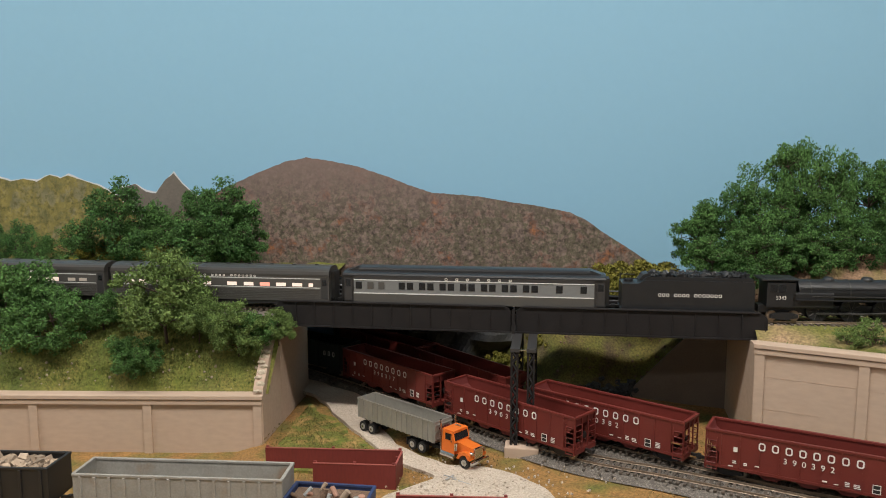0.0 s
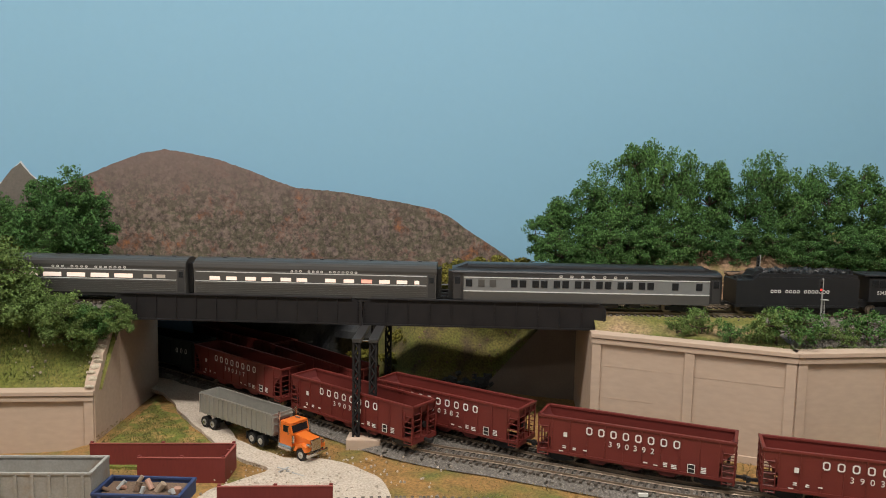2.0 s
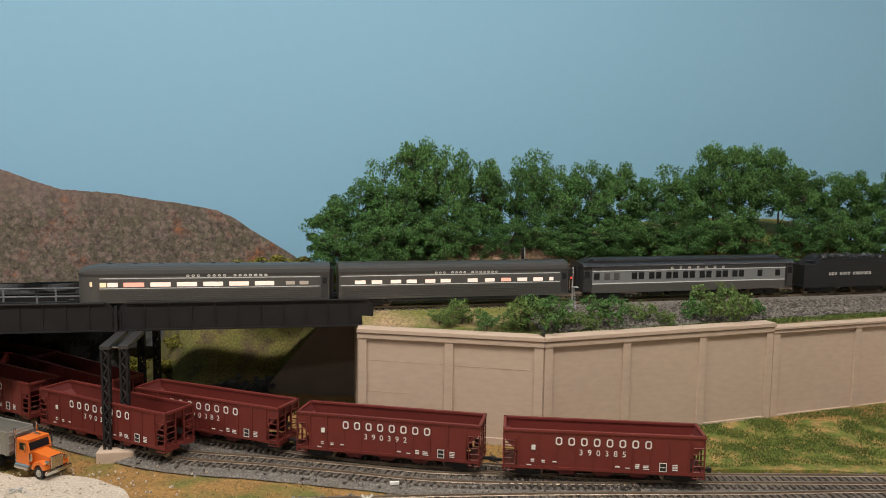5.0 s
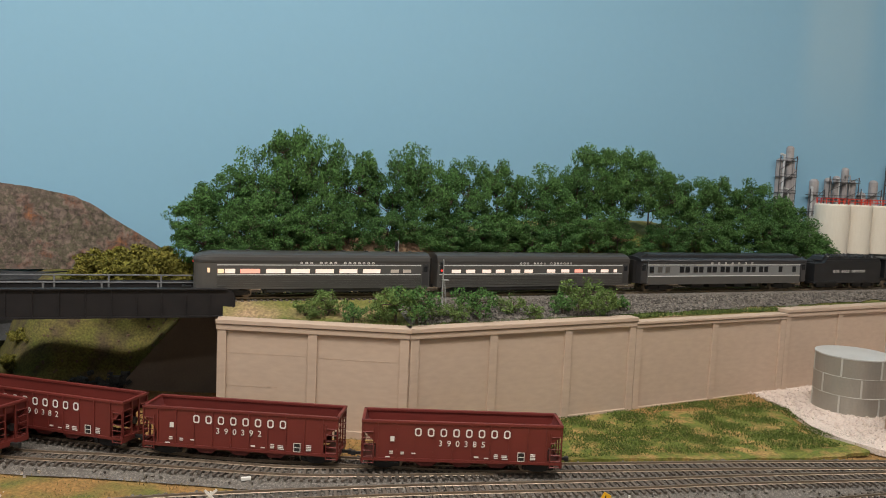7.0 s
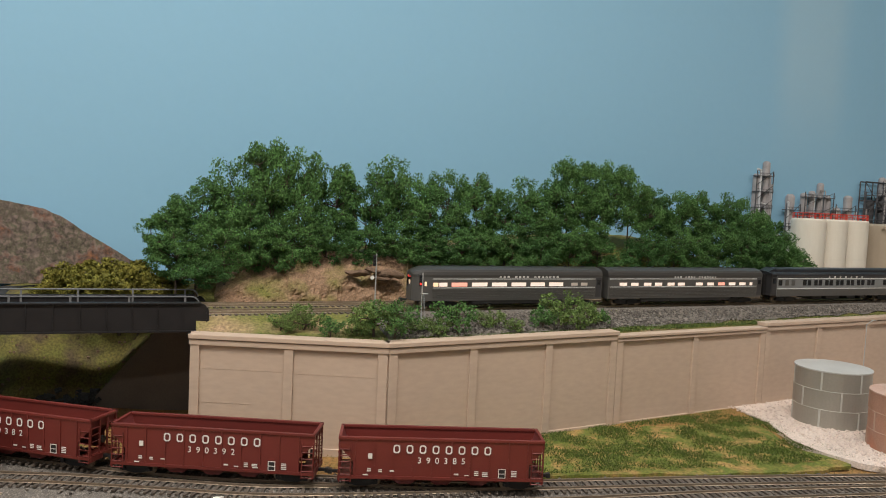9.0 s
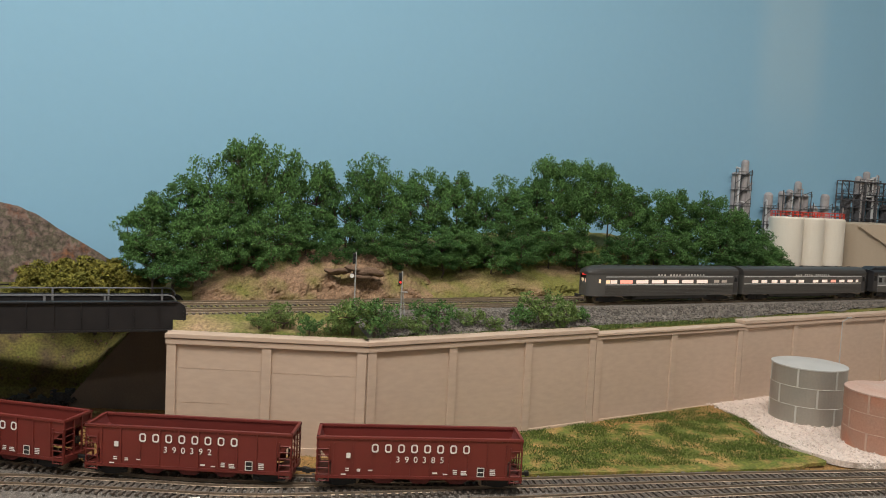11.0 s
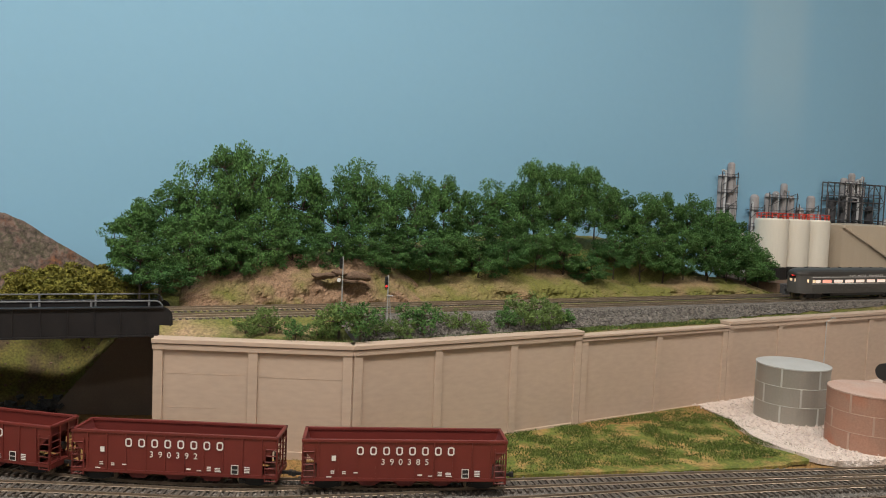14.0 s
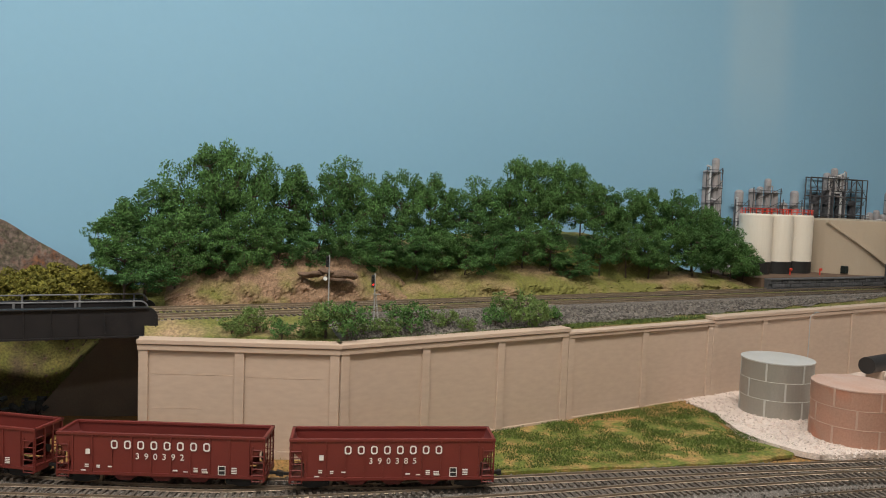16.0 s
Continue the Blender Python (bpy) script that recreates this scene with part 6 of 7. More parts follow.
def tufts():
    """Fine grass fibres on lawns and banks."""
    rng = np.random.default_rng(21)

    def field(name, count, sample, size, material, label):
        verts, faces = [], []
        for k in range(count):
            x, y, z = sample(rng)
            a = rng.random() * 6.28
            s = size * (0.5 + rng.random())
            lx, ly = rng.normal() * s * 0.5, rng.normal() * s * 0.5
            dx, dy = math.cos(a) * 0.0005, math.sin(a) * 0.0005
            verts += [(x - dx, y - dy, z - 0.0004), (x + dx, y + dy, z - 0.0004), (x + lx, y + ly, z + s)]
            faces.append((3 * k, 3 * k + 1, 3 * k + 2))
        return tagged(scatter_mesh(name, verts, faces, material), label, "grass", kind="stuff")

    def lawn(r):
        while True:
            x, y = r.uniform(0.75, 1.14), r.uniform(-0.20, 0.005)
            if y < wall_line_y(x) - 0.004 and y > -0.17 - 0.11 * (x - 0.75) and noise.noise(Vector((x * 34, y * 34, 2))) + 0.22 * r.normal() > 0.0:
                return x, y, 0.0052
    field("grass", 26000, lawn, 0.0013, mat("grass_fibre", (0.082, 0.125, 0.016), 0.9, scale=40, amount=0.8, island=0.5), "short green static grass on the lawn")

    def bank(r):
        x = r.uniform(-0.45, 0.0)
        f = r.random()
        y = -0.0615 + x * 0.1228 + 0.012 + 0.062 * f
        return x, y, 0.0455 + 0.0725 * f ** 0.75
    field("grass", 20000, bank, 0.0024, mat("grass_fibre_bank", (0.12, 0.155, 0.03), 0.9, scale=40, amount=0.8, island=0.5), "tangled green and straw grass on the bank")

    def edge(r):
        x = r.uniform(0.50, 1.9)
        y = wall_line_y(x) + 0.010 + abs(r.normal()) * (0.012 if x > 0.95 else 0.02)
        return x, y, 0.1075
    field("grass", 17000, edge, 0.0036, mat("grass_fibre_edge", (0.10, 0.15, 0.03), 0.9, scale=40, amount=0.8, island=0.5), "low green growth along the wall's top edge")

    def yard(r):
        while True:
            x, y = r.uniform(0.0, 1.2), r.uniform(-0.27, 0.02)
            if noise.noise(Vector((x * 25, y * 25, 6))) + 0.3 * r.normal() > 0.15 and not (0.15 < x < 0.34 and y < -0.13):
                return x, y, 0.0005
    field("grass", 16000, yard, 0.0013, mat("grass_fibre_straw", (0.26, 0.19, 0.07), 0.9, scale=40, amount=0.8, island=0.5), "straw-coloured static grass in the yard")

    def strip_grass(r):
        while True:
            x, y = r.uniform(0.014, 0.16), r.uniform(-0.13, 0.05)
            if abs((x - 0.012) * 0.95 + (y - 0.05) * 0.80 + 0.06) < 0.055 and noise.noise(Vector((x * 30, y * 30, 4))) + 0.3 * r.normal() > -0.1:
                return x, y, 0.0014
    field("grass", 6000, strip_grass, 0.0016, mat("grass_fibre_strip", (0.16, 0.15, 0.04), 0.9, scale=40, amount=0.8, island=0.5), "green and brown static grass beside the abutment")

    def hill(r):
        x = r.uniform(0.52, 1.5)
        y = upper_y(x, 1) + 0.026 + 0.09 * r.random()
        return x, y, hill_height(x, y)
    field("grass", 20000, hill, 0.0022, mat("grass_fibre_moss", (0.115, 0.125, 0.024), 0.9, scale=40, amount=0.8, island=0.5), "moss-green ground cover on the hillside")


# ---------------------------------------------------------------- trackside things


def storage_tank(name, x, y, r, h, wall, roof, seam, label, turn):
    root = thing(name, label, "storage tank", pose(x, y, 0.005, 0, 0, turn))
    part("shell", lathe(bmesh.new(), [(0, -0.002), (r, -0.002), (r, h)], seg=64), wall, root, smooth=False)
    part("roof", lathe(bmesh.new(), [(r + 0.0006, h - 0.0006), (r + 0.0006, h + 0.0008), (r * 0.6, h + 0.0022), (0, h + 0.0030)], seg=64), roof, root)
    for k in (1, 2):
        z = h * k / 3
        part("ring_seam", lathe(bmesh.new(), [(r, z - 0.0004), (r + 0.0003, z - 0.0002), (r + 0.0003, z + 0.0002), (r, z + 0.0004)], seg=64), seam, root)
    for k in range(3):
        for i in range(6):
            a = radians(60 * i + 30 * k + 8)
            bm = bmesh.new()
            m = Matrix.Rotation(a, 4, "Z") @ Matrix.Translation((r, 0, h * (k + 0.5) / 3))
            bmesh.ops.create_cube(bm, size=1.0, matrix=m @ Matrix.Diagonal((0.0012, 0.0020, h / 3 - 0.0012, 1)))
            part("plate_seam", bm, seam, root)
    part("roof_hatch", R((r * 0.4, 0, h), (r * 0.4, 0, h + 0.0022), 0.003, 12), roof, root)
    return root


def tanks():
    storage_tank("storage_tank", 1.217, -0.090, 0.0415, 0.066, SILVER, SILVER_TOP, SILVER_SEAM, "riveted silver storage tank on white gravel", 20)
    storage_tank("storage_tank", 1.219, -0.197, 0.0435, 0.0605, COPPER, COPPER_TOP, COPPER_SEAM, "rusty brown storage tank on white gravel", 5)
    root = thing("pipe_tank", "black horizontal pressure tank on two saddles", "tank", pose(1.455, -0.035, 0.006, 0, 0, 12))
    part("shell", R((-0.02, 0, 0.034), (0.10, 0, 0.034), 0.0118, 28), BLACK_PLASTIC, root)
    for x in (0.005, 0.075):
        part("saddle", B(x - 0.004, x + 0.004, -0.011, 0.011, 0.0, 0.024), CONCRETE, root)
    root = thing("street_lamp", "thin grey street lamp with a curved arm", "lamp", pose(1.372, 0.004, 0.006))
    part("pole", R((0, 0, 0), (0, 0, 0.098), 0.0008, 8, 0.0006), POST_GREY, root)
    part("arm", R((0, 0, 0.098), (0.006, -0.004, 0.104), 0.0006, 8), POST_GREY, root)
    part("lamp_head", B(0.004, 0.010, -0.006, -0.003, 0.1035, 0.105, 0.0003), POST_GREY, root)


def signal(x, y, h, label, red=False):
    root = thing("railway_signal", label, "signal", pose(x, y, 0.119), "signals beside the upper line")
    part("mast", R((0, 0, -0.004), (0, 0, h), 0.0008, 8), POST_GREY, root)
    part("backboard", B(-0.0040, -0.0006, -0.0016, 0.0004, h - 0.0145, h - 0.0015, 0.0006), BLACK_PLASTIC, root)
    for k in range(3):
        part("lens", R((-0.0023, -0.0020, h - 0.0042 - k * 0.0038), (-0.0023, -0.0014, h - 0.0042 - k * 0.0038), 0.0012, 10), RED_LAMP if red and k == 2 else GLASS_DARK, root)
    part("base", B(-0.0025, 0.0025, -0.0025, 0.0025, -0.004, 0.0012), POST_GREY, root)
    if red:
        part("platform", B(-0.001, 0.006, -0.003, 0.002, h * 0.55, h * 0.55 + 0.0006), POST_GREY, root)
        bm = bmesh.new()
        for y2 in (-0.0015, 0.0015):
            rod(bm, (0.0045, y2, 0), (0.0015, y2, h * 0.55), 0.0003, 5)
        for k in range(8):
            rod(bm, (0.0045 - k * 0.00035, -0.0015, 0.003 + k * 0.0032), (0.0045 - k * 0.00035, 0.0015, 0.003 + k * 0.0032), 0.00025, 4)
        part("ladder", bm, POST_GREY, root)
    else:
        part("sign_disc", R((-0.0045, -0.001, h * 0.55), (-0.0045, -0.0016, h * 0.55), 0.0024, 14), WHITE_PAINT, root)
    return root


def fence_run(a, b, height, label):
    ax, ay = a
    bx, by = b
    n = math.hypot(bx - ax, by - ay)
    root = thing("panel_fence", label, "fence", pose(ax, ay, 0, 0, 0, math.degrees(math.atan2(by - ay, bx - ax))), "red panel fences")
    part("panel", B(0, n, 0, 0.0012, -0.002, height, 0.0002), FENCE_RED, root)
    for i in range(3):
        x = 0.0016 + (n - 0.0032) * i / 2
        part("post", B(x - 0.0014, x + 0.0014, 0.0012, 0.0034, -0.002, height + 0.0016, 0.0002), FENCE_RED, root)
    # top edge in a lighter red than the panel
    part("top_edge", B(0.0002, n - 0.0002, -0.0003, 0.0015, height - 0.0002, height + 0.0005), mat("lighter_red_edge", (0.30, 0.075, 0.060), 0.6, scale=90, amount=0.4), root)
    return root


def yard_things():
    fence_run((0.030, -0.134), (0.1585, -0.124), 0.021, "barn-red panel fence standing on the grass")
    fence_run((0.0855, -0.163), (0.1600, -0.158), 0.021, "barn-red panel fence standing on the grass")
    fence_run((0.1600, -0.158), (0.1600, -0.125), 0.021, "short barn-red end panel fence")
    fence_run((0.172, -0.216), (0.262, -0.208), 0.021, "barn-red panel fence at the yard's edge")
    root = thing("crossing_sign", "dull white fallen crossbuck railway crossing sign", "sign", pose(0.2055, -0.136, 0.0035, 0, 0, 20))
    for s in (-1, 1):
        bm = bmesh.new()
        m = Matrix.Rotation(s * 0.75, 4, "Z")
        bmesh.ops.create_cube(bm, size=1.0, matrix=m @ Matrix.Diagonal((0.013, 0.0013, 0.0006, 1)) if s > 0 else Matrix.Translation((0, 0, 0.0007)) @ m @ Matrix.Diagonal((0.013, 0.0013, 0.0006, 1)))
        part("blade", bm, POST_GREY, root)
    part("post", R((0, 0, -0.0006), (0.016, -0.016, -0.0016), 0.0006, 6), POST_GREY, root)
    root = thing("crossing_sign", "white crossbuck sign on a post beside the track", "sign", pose(0.486, -0.235, 0.0, 0, 0, -10))
    part("post", R((0, 0, -0.002), (0.001, 0, 0.024), 0.0006, 6), WHITE_PAINT, root)
    for s in (-1, 1):
        bm = bmesh.new()
        bmesh.ops.create_cube(bm, size=1.0, matrix=Matrix.Translation((0.001, -0.0008 - 0.0006 * s, 0.021)) @ Matrix.Rotation(s * 0.8, 4, "Y") @ Matrix.Diagonal((0.012, 0.0005, 0.0018, 1)))
        part("blade", bm, WHITE_PAINT, root)
    root = thing("warning_sign", "small yellow diamond sign beside the track", "sign", pose(0.785, -0.272, 0.0, 0, 0, -15))
    part("post", R((0, 0, -0.002), (0, 0, 0.008), 0.0005, 6), POST_GREY, root)
    bm = bmesh.new()
    bmesh.ops.create_cube(bm, size=1.0, matrix=Matrix.Translation((0, -0.0008, 0.0085)) @ Matrix.Rotation(0.5, 4, "Y") @ Matrix.Diagonal((0.0065, 0.0006, 0.0085, 1)))
    part("plate", bm, YELLOW, root)
    part("stroke", B(-0.0005, 0.0005, -0.0014, -0.0011, 0.006, 0.011), BLACK_PLASTIC, root)
    root = thing("switch_stand", "small white trackside marker post", "marker", pose(0.515, -0.171, 0.004))
    part("post", B(-0.004, 0.004, -0.0012, 0.0012, 0.0, 0.0030, 0.0004), WHITE_PAINT, root)
    for x, y in ((1.02, -0.345), (0.80, -0.283)):
        root = thing("marker_post", "small pale trackside post", "marker", pose(x, y, 0))
        part("post", R((0, 0, -0.002), (0, 0, 0.014), 0.0008, 6), WHITE_PAINT, root)
    root = thing("crane_boom", "yellow lattice boom of a crane at the yard's edge", "crane", pose(-0.190, -0.275, 0.002, 0, 0, 0))
    part("boom", PR([(0.0, 0.022), (0.008, 0.027), (0.055, -0.004), (0.047, -0.004)], "y", -0.003, 0.003), YELLOW, root)
    part("counterweight", B(-0.012, 0.006, -0.008, 0.008, 0.0, 0.022, 0.001), YELLOW, root)
    for x, y, l, a in ((1.055, -0.012, 0.038, 8), (1.01, -0.026, 0.075, 9)):
        root = thing("concrete_slab", "loose tan concrete strip lying at the wall's foot", "slab", pose(x, y, 0.006, 0, 0, a))
        part("strip", B(0, l, -0.006, 0.0, 0, 0.004, 0.0008), CONCRETE, root)


def refinery():
    """Tanks on the shelf, and the printed plant behind them fixed to the backdrop."""
    base = thing("plinth", "dark brown tank plinth on the upper land", "plinth", kind="structure")
    part("top", PR([(1.425, 0.225), (1.46, 0.185), (2.6, 0.245), (2.6, 0.36), (1.46, 0.33)], "z", 0.10, 0.1385), ROCK_BROWN, base)
    silos = [(1.516, 0.262), (1.570, 0.267), (1.624, 0.272)]
    for i, (x, y) in enumerate(silos):
        root = thing("silo", "cream cylindrical silo with a black base band", "silo", pose(x, y, 0.1385), "silos beside the tracks")
        part("shell", lathe(bmesh.new(), [(0.0282, 0.022), (0.0282, 0.104), (0.0268, 0.1065), (0, 0.107)], seg=40), CREAM, root, smooth=False)
        part("base_band", lathe(bmesh.new(), [(0.0284, 0.0), (0.0284, 0.022)], seg=40), BLACK_PLASTIC, root)
        rail = bmesh.new()
        for k in range(16):
            a = 2 * math.pi * k / 16
            p = (0.026 * math.cos(a), 0.026 * math.sin(a))
            b = (0.026 * math.cos(a + math.pi / 8), 0.026 * math.sin(a + math.pi / 8))
            rod(rail, (*p, 0.105), (*p, 0.116), 0.0006, 5)
            for z in (0.111, 0.116):
                rod(rail, (*p, z), (*b, z), 0.0006, 5)
        part("roof_railing", rail, RED_PAINT, root, "red railing round the roof")
    for x, y in ((1.566, 0.226), (1.633, 0.222)):
        root = thing("valve", "round red valve at the silo's foot", "valve", pose(x, y, 0.1385))
        part("disc", R((0, 0, 0.010), (0, -0.003, 0.010), 0.0026, 14), RED_PAINT, root)
        part("stem", R((0, 0, 0), (0, 0, 0.010), 0.0012, 8), RED_PAINT, root)
    root = thing("storage_tank", "large tan storage tank with a curved outside stair", "storage tank", pose(1.785, 0.318, 0.1345))
    r, h = 0.120, 0.103
    part("shell", lathe(bmesh.new(), [(r, 0.0), (r, h), (r - 0.002, h + 0.001), (0, h + 0.004)], seg=72), TAN_TANK, root)
    stair = bmesh.new()
    for k in range(34):
        a = radians(212 + k * 1.9)
        z = h - 0.003 - k * 0.0029
        m = Matrix.Rotation(a, 4, "Z") @ Matrix.Translation((r + 0.003, 0, z))
        bmesh.ops.create_cube(stair, size=1.0, matrix=m @ Matrix.Diagonal((0.006, 0.005, 0.0035, 1)))
    tagged(part("stair", stair, TAN_TANK, root), kind="stuff")
    part("manhole", B(-0.090, -0.082, -0.097, -0.086, 0.006, 0.020, 0.001), GREEN_CAR, root, "small green marker panel")
    # stone wall below the plinth
    wall = thing("wall_6", "dark grey cut-stone wall below the tank plinth", "wall", kind="structure")
    part("core", B(0, 1.1, 0.002, 0.010, 0.119, 0.138), STONE_GREY, wall)
    wall.matrix_basis = pose(1.442, 0.150, 0, 0, 0, 4.0)
    mesh = None
    for row in range(3):
        for i in range(40):
            if mesh is None:
                mesh = bpy.data.meshes.new("stone")
                bm = B(-0.0066, 0.0066, -0.0015, 0.003, -0.0028, 0.0028, 0.0007)
                bm.to_mesh(mesh)
                bm.free()
                mesh.materials.append(STONE_GREY)
            ob = new("stone", mesh)
            ob.parent = wall
            ob.matrix_basis = pose(0.007 + 0.0139 * i + (0.007 if row % 2 else 0), random.uniform(-0.0006, 0.0006), 0.1225 + 0.0062 * row)
    part("coping", B(0, 1.1, -0.003, 0.012, 0.138, 0.1405, 0.0006), STONE_GREY, wall)
    # the printed plant: towers, frames and pipes in low relief on pale card
    def tower(x0, x1, z0, z1, name, label, dark=False):
        y = backdrop_y((x0 + x1) / 2)
        root = thing(name, label, "refinery tower", pose((x0 + x1) / 2, y - 0.004, 0, 0, 0, 5.14), "towers of the refinery")
        w = (x1 - x0) / 2
        steel = STEEL_PLANT_DARK if dark else STEEL_PLANT
        rng = random.Random(int(x0 * 1000))
        n = max(1, int(w * 2 / 0.022))
        if dark:
            bm = bmesh.new()
            posts = [-w + 2 * w * i / 5 for i in range(6)]
            tops = [z0 + (z1 - z0) * k / 5 for k in range(6)]
            for y2 in (-0.014, -0.002):
                for x in posts:
                    rod(bm, (x, y2, z0), (x, y2, z1), 0.0014, 6)
                for z in tops[1:]:
                    rod(bm, (-w, y2, z), (w, y2, z), 0.0012, 6)
            for i in range(5):
                for k in range(5):
                    a, b = (posts[i], posts[i + 1]) if (i + k) % 2 else (posts[i + 1], posts[i])
                    rod(bm, (a, -0.014, tops[k]), (b, -0.014, tops[k + 1]), 0.0007, 5)
            part("open_frame", bm, STEEL_PLANT_DARK, root, "dark braced steel frame")
            n = 0
            for cx, r, lo, hi in ((-w * 0.62, 0.010, z0, z1 - 0.035), (-w * 0.2, 0.013, z0 + 0.05, z1 - 0.012), (w * 0.25, 0.012, z0 + 0.04, z1 - 0.02), (w * 0.68, 0.009, z0, z1 - 0.045)):
                part("vessel", lathe(bmesh.new(), [(r, lo), (r, hi - r * 0.6), (r * 0.6, hi - r * 0.1), (0, hi)], (cx, 0.002, 0), 18), steel, root)
        for i in range(n):
            cx = -w + (i + 0.5) * 2 * w / n
            r = min(0.009, w / n * 0.62)
            top = z1 - (0.0 if i == n // 2 else rng.uniform(0.004, 0.03))
            part("column", lathe(bmesh.new(), [(r, z0), (r, top - r * 0.6), (r * 0.6, top - r * 0.1), (0, top)], (cx, 0, 0), 16), steel, root)
        levels = max(2, int((z1 - z0) / 0.028))
        for k in range(1, levels):
            z = z0 + (z1 - z0) * k / levels
            part("platform", B(-w * 0.95, w * 0.95, -0.011, 0.0, z, z + 0.0012), STEEL_PLANT_DARK, root)
            bm = bmesh.new()
            rod(bm, (-w * 0.95, -0.011, z + 0.006), (w * 0.95, -0.011, z + 0.006), 0.0004, 4)
            for j in range(6):
                x = -w * 0.95 + 1.9 * w * j / 5
                rod(bm, (x, -0.011, z), (x, -0.011, z + 0.006), 0.0003, 4)
            part("railing", bm, STEEL_PLANT_DARK, root)
        bm = bmesh.new()
        for s in (-1, 1):
            rod(bm, (s * w * 0.9, -0.010, z0), (s * w * 0.9, -0.010, z1 - 0.02), 0.0010, 6)
        for k in range(levels):
            a, b = z0 + (z1 - 0.02 - z0) * k / levels, z0 + (z1 - 0.02 - z0) * (k + 1) / levels
            rod(bm, (-w * 0.9, -0.0105, a), (w * 0.9, -0.0105, b), 0.0006, 5)
        part("frame", bm, STEEL_PLANT_DARK, root)
        for k in range(9):
            x, r = rng.uniform(-w * 0.95, w * 0.95), rng.uniform(0.0009, 0.0022)
            top, side = z0 + (z1 - z0) * rng.uniform(0.4, 0.93), rng.uniform(-0.5, 0.5) * w
            bm = R((x, -0.009, z0), (x, -0.009, top), r, 7)
            rod(bm, (x, -0.009, top - r), (max(-w, min(w, x + side)), -0.009, top - r + 0.002), r, 7)
            part("pipe", bm, PALE_CARD if k % 2 else STEEL_PLANT, root)
    tower(1.515, 1.562, 0.140, 0.352, "refinery_tower", "tall slim grey distillation tower on the backdrop")
    tower(1.545, 1.600, 0.130, 0.215, "refinery_tower", "low grey process tower with pipes")
    tower(1.598, 1.640, 0.130, 0.292, "refinery_tower", "grey process tower with platforms and pipes")
    tower(1.645, 1.735, 0.130, 0.318, "refinery_tower", "wide grey process tower behind the silos")
    tower(1.735, 1.800, 0.130, 0.296, "refinery_tower", "grey process frame behind the silos")
    tower(1.815, 2.005, 0.130, 0.326, "refinery_tower", "dark steel process structure with two vessels", dark=True)
    tower(1.872, 1.945, 0.30, 0.350, "refinery_tower", "twin grey vessels on top of a dark frame")
    tower(2.005, 2.10, 0.130, 0.262, "refinery_tower", "low pale process building")
    tower(2.09, 2.14, 0.130, 0.315, "refinery_tower", "slim grey distillation tower")
    tower(2.2, 2.32, 0.130, 0.29, "refinery_tower", "grey process frame with pipes")


# ---------------------------------------------------------------- put it together
room()
ground()
layers()
walls()
land()
bluff(0.520, 0.82, 0.178, 3, "rock_face", "bare tan rock face in the hillside")
bluff(0.79, 1.18, 0.160, 9, "rock_face", "low mossy tan bank along the tracks", ROCK_MOSSY, 0.017)
bluff(1.13, 1.44, 0.148, 5, "rock_face", "low mossy bank beside the dark plinth", ROCK_MOSSY, 0.017)
backdrop_hills()
bridge()
for x, z, w, h in ((0.683, 0.1565, 0.019, 0.0034), (0.700, 0.1600, 0.013, 0.0026), (0.722, 0.1555, 0.020, 0.0048), (0.712, 0.1510, 0.016, 0.0030)):
    bm = bmesh.new()
    bmesh.ops.create_icosphere(bm, subdivisions=3, radius=1.0, matrix=Matrix.Translation((x, 0.105, z)) @ Matrix.Rotation(0.10 if x > 0.7 else 0.02, 4, "Y") @ Matrix.Diagonal((w * 0.9, 0.0075, h, 1)))
    for v in bm.verts:
        v.co += noise.noise_vector(v.co * 70) * 0.003 + noise.noise_vector(v.co * 260) * 0.0012
    tagged(link("rock_ledge", bm, ROCK_BROWN), "brown jutting rock ledge in the tan face", "rock")
tanks()
signal(0.700, 0.087, 0.062, "three-lamp grey railway signal by the far track")
signal(0.7267, -0.010, 0.050, "grey railway signal showing red, with a ladder", True)
refinery()
for number, line, at, text in (("390385", LINE_B, (0.694, -0.184), "oxide-red open coal hopper, clean, at the end of the string"), ("390392", LINE_B, (0.5165, -0.1255), "oxide-red open coal hopper with white markings"),
                               ("390382", LINE_B, (0.353, -0.041), "oxide-red open coal hopper coupled behind another"), ("390344", LINE_B, (0.197, 0.087), "shaded oxide-red open coal hopper under the bridge"),
                               ("390351", LINE_B, (0.078, 0.196), "shaded oxide-red open coal hopper under the bridge"), ("390331", LINE_A, (0.261, -0.039), "oxide-red open coal hopper behind the bridge bent"),
                               ("390317", LINE_A, (0.112, 0.079), "dark oxide-red open coal hopper under the bridge")):
    p, h = along(line, at)
    hopper_car(number, pose(p.x, p.y, RAIL_LOW, 0, 0, h), text, marks=number not in ("390344", "390351"))
p, h = along(LINE_A, (-0.035, 0.178))
dark_car = gondola("gondola_car", pose(p.x, p.y, RAIL_LOW, 0, 0, h), 0.166, 0.0425, GREEN_CAR, "dark green open car with white markings under the bridge", 9)
name_bars([1, 1, 1], 0.050, 0.070, 0.030, 0.006, -0.0186, 0.0035, "road_name", dark_car, WHITE_PAINT)
p, h = along(LINE_F, (0.002, -0.238))
gondola("gondola_car", pose(p.x, p.y, 0.006, 0, 0, h), 0.170, 0.036, GREY_CAR, "weathered pale grey empty gondola with ribs", 14)
p, h = along(LINE_F, (-0.185, -0.252))
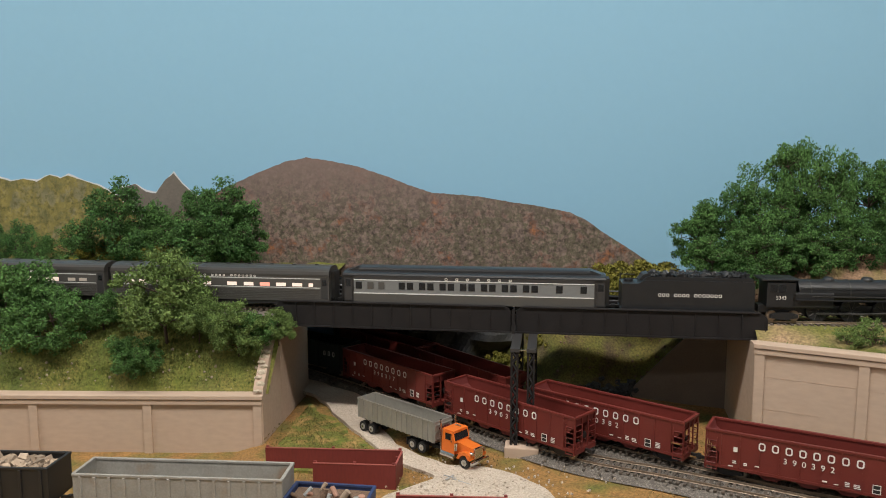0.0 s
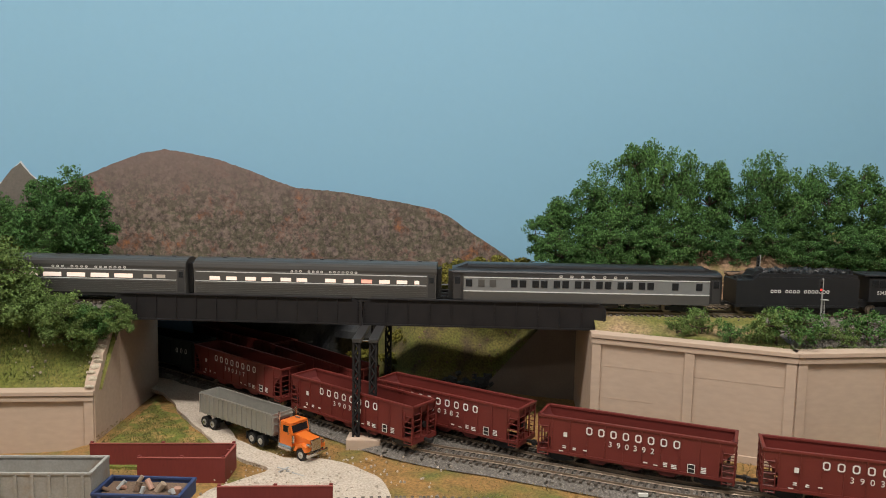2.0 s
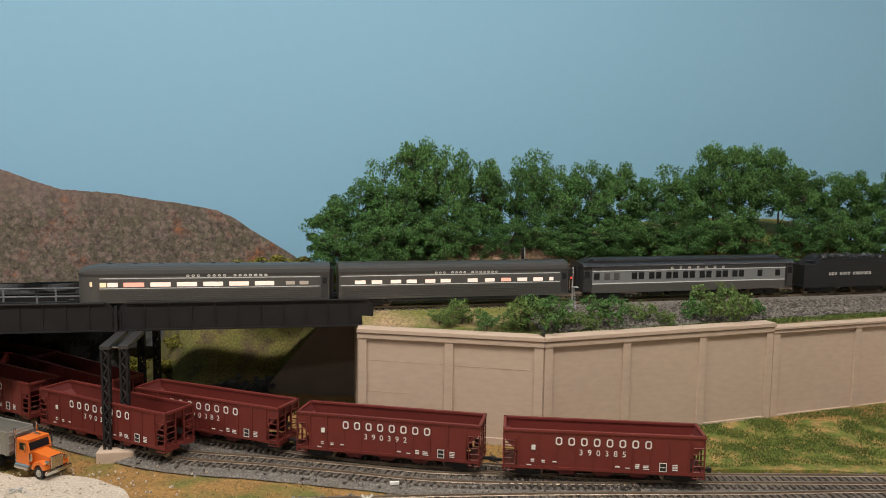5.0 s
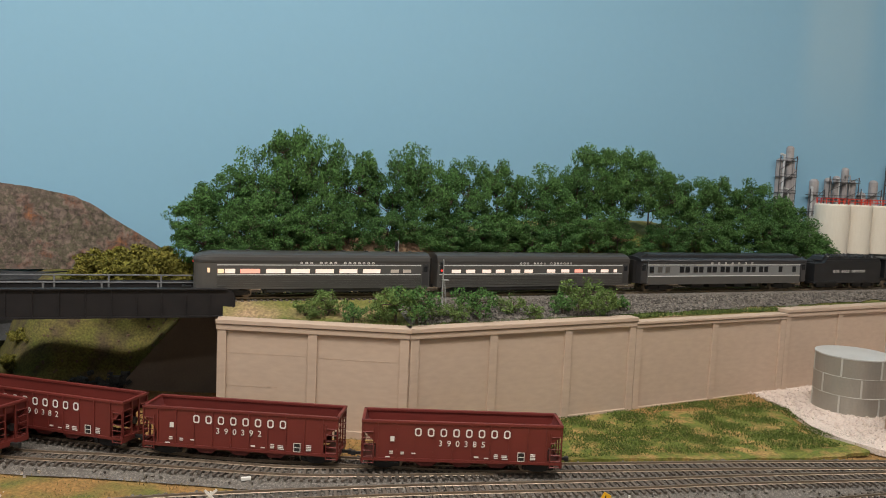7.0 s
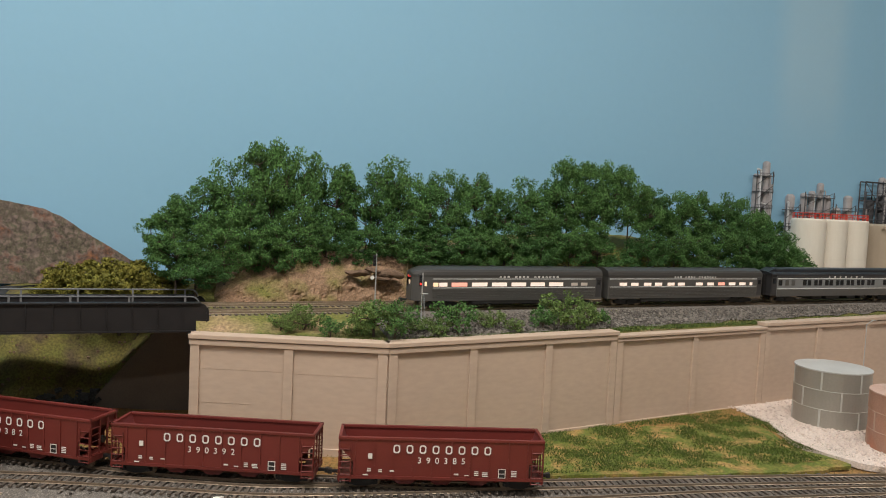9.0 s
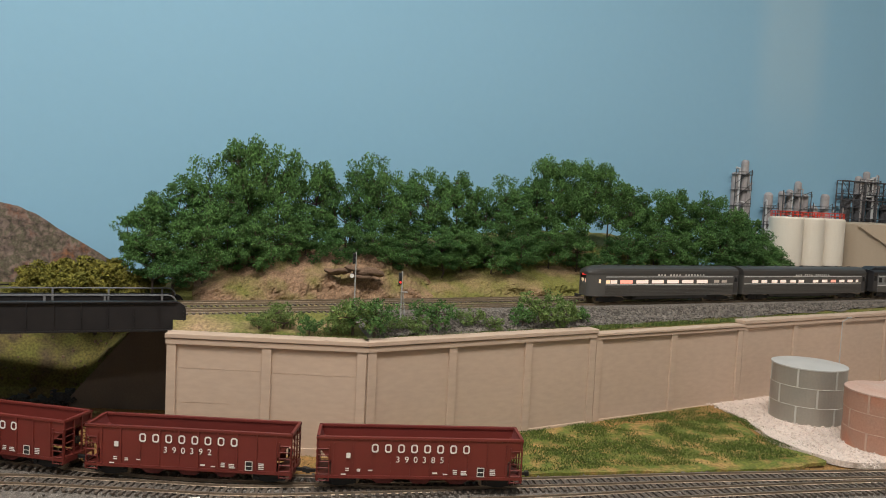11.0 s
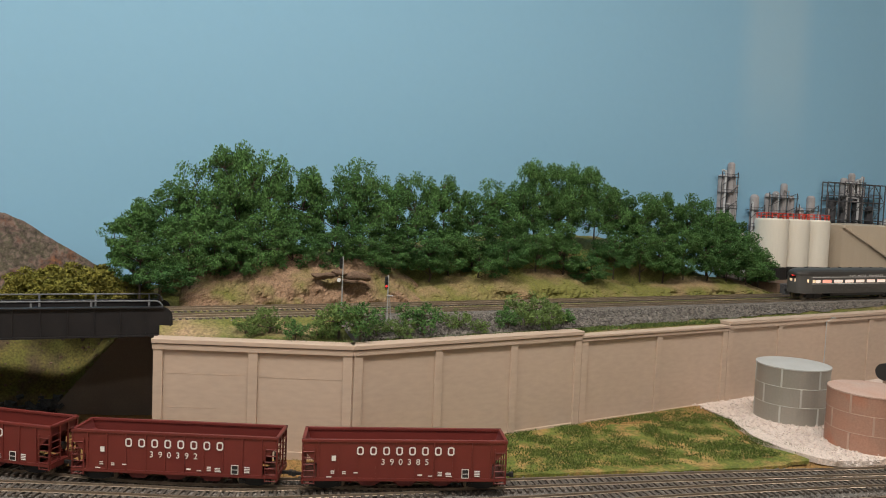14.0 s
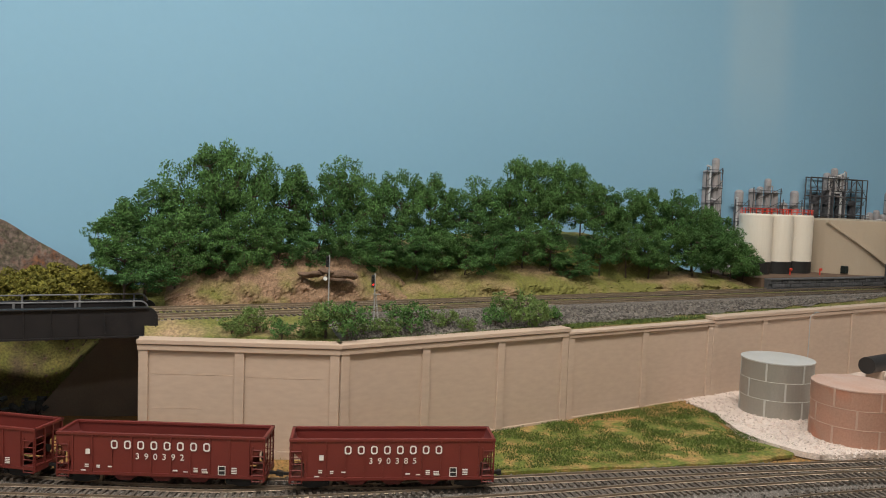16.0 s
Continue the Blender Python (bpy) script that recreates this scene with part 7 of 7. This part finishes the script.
gondola("gondola_car", pose(p.x, p.y, 0.006, 0, 0, h), 0.165, 0.040, BLACK_PLASTIC, "black gondola loaded with broken stone", 10, True)
p, h = along(LINE_F, (0.123, -0.232))
scrap_wagon = gondola("scrap_wagon", pose(p.x, p.y, 0.006, 0, 0, h), 0.066, 0.021, mat("faded_blue_steel", (0.020, 0.040, 0.125), 0.6, second=(0.03, 0.04, 0.08), scale=70, amount=0.6), "short faded blue open wagon loaded with scrap", 4)
rng = random.Random(4)
for i in range(11):
    x, y, z = -0.026 + 0.0052 * i, rng.uniform(-0.008, 0.010), 0.0185
    bm = R((x, y, z), (x + rng.uniform(-0.006, 0.006), y + rng.uniform(-0.004, 0.004), z + rng.uniform(0.002, 0.007)), rng.uniform(0.0014, 0.0028), 9)
    part("scrap_piece", bm, (ROCK_BROWN, POST_GREY, COPPER, GRAIN_LOAD)[i % 4], scrap_wagon)
part("scrap_bed", B(-0.031, 0.031, -0.015, 0.015, 0.0118, 0.0180), ROCK_BROWN, scrap_wagon)
truck_and_trailer()
yard_things()


def bank_stone(r):
    x = r.uniform(-0.42, -0.004)
    f = r.random() ** 1.6
    return (x, -0.0615 + x * 0.1228 + 0.013 + 0.055 * f, 0.0455 + 0.0725 * f ** 0.75 + 0.0006)


tagged(stones(np.random.default_rng(77), bank_stone, 150, 0.0016, mat("dull_stone", (0.34, 0.29, 0.21), 0.9, scale=150, amount=0.5), "stone_chips", None), "small pale stone chips on the grass bank", "stones", kind="stuff")
tagged(stones(np.random.default_rng(79), lambda r: (0.23 + 0.05 * r.normal(), -0.15 + 0.035 * r.normal(), 0.0024), 300, 0.0012, ROAD, "road_stones", None), "loose pale stones on the gravel road", "stones", kind="stuff")
woods()
tufts()
track(LINE_B, RAIL_LOW, "yard track on grey ballast under the hoppers", 0.42, 1.16, loose=5200, seed=1)
track(LINE_A, RAIL_LOW - 0.0002, "yard track joining the main yard line", 0.32, 0.60, loose=3200, seed=2)
track(LINE_C, RAIL_LOW - 0.0004, "yard track in the foreground on grey ballast", 0.40, 1.10, loose=3200, seed=3)
track(LINE_D, RAIL_LOW - 0.001, "yard track at the front edge", 5, 6, loose=800, seed=4)
track(LINE_F, 0.006, "yard track with the standing gondolas", 5, 6, ballast_half=0.018, loose=600, seed=5)
for row, near in ((0, True), (1, False)):
    name = "near" if near else "far"
    stations = (-1.3, -0.9, -0.6, -0.3, -0.1, 0.0)
    track([(x, upper_y(x, row)) for x in stations], RAIL_UP, "upper main track on grey ballast", 5, 6, base_z=0.1185, loose=1500, seed=6 + row)
    track([(x, upper_y(x, row)) for x in (0.0, 0.1, 0.25, 0.4, 0.505)], RAIL_UP, "open-deck track across the bridge", 5, 6, base_z=0.1185, open_deck=True)
    stations = (0.505, 0.55, 0.6, 0.65, 0.7, 0.8, 0.9, 1.0, 1.15, 1.3, 1.5, 1.7, 2.2, 2.8, 3.35)
    track([(x, upper_y(x, row)) for x in stations], RAIL_UP, "upper main track on grey ballast", 0.50, 1.40, base_z=0.1185, loose=5000, seed=8 + row)


def shoulder_stone(r):
    x = 0.69 + 1.2 * r.random() ** 1.3
    lo, hi = wall_line_y(x) + 0.022, upper_y(x) - 0.02
    f = r.random()
    w = 0.010 + wall_line_y(x)
    y = lo + (hi - lo) * f
    g = (y - w) / max(0.01, upper_y(x) - 0.024 - w)
    return (x, y, 0.1055 + 0.0135 * max(0.0, min(1.0, g)) ** 0.8 + 0.0018)


tagged(stones(np.random.default_rng(90), shoulder_stone, 9000, 0.0019, BALLAST_STONE, "loose_ballast", None), "loose grey ballast stones beside the upper track", "ballast", kind="stuff")
tagged(stones(np.random.default_rng(91), lambda r: (r.uniform(1.13, 1.5), r.uniform(-0.25, 0.04), 0.0066), 3500, 0.0016, TANK_GRAVEL, "loose_gravel", None), "loose pinkish-white gravel round the tanks", "gravel", kind="stuff")


def motions():
    """The passenger train runs along the upper near track, at an almost even pace."""
    place = [(0.0, 0.0678), (0.5, 0.1411), (1.0, 0.2127), (1.5, 0.2811), (2.0, 0.3477), (2.5, 0.4145), (3.0, 0.4812), (3.5, 0.5474), (4.0, 0.6150), (4.5, 0.6805), (5.5, 0.8075), (6.3, 0.9085), (7.0, 0.9971), (7.5, 1.0612),
             (8.0, 1.1247), (8.5, 1.1883), (9.0, 1.2515), (9.5, 1.3160), (10.3, 1.4205), (11.2, 1.5400), (12.0, 1.6466), (12.5, 1.7165), (13.0, 1.7850), (13.5, 1.8510), (14.0, 1.9195), (14.5, 1.9905), (15.0, 2.0605), (15.5, 2.1285), (16.0, 2.1960)]
    cars = ((coach("dark grey fluted observation car with a round lit tail", 0.252, True), -0.4035), (coach("dark grey fluted streamlined coach with lit windows", 0.260), -0.1425), (pullman(), 0.1425), (tender(), 0.3650), (locomotive(), 0.5270))
    for car, offset in cars:
        rows = []
        for t, x in place:
            c = x + offset
            a, b = c - 0.08, c + 0.08
            heading = math.degrees(math.atan2(upper_y(b) - upper_y(a), b - a))
            rows.append((t, pose(c, (upper_y(a) + upper_y(b)) / 2, RAIL_UP, 0, 0, heading)))
        walk(car, rows)


motions()
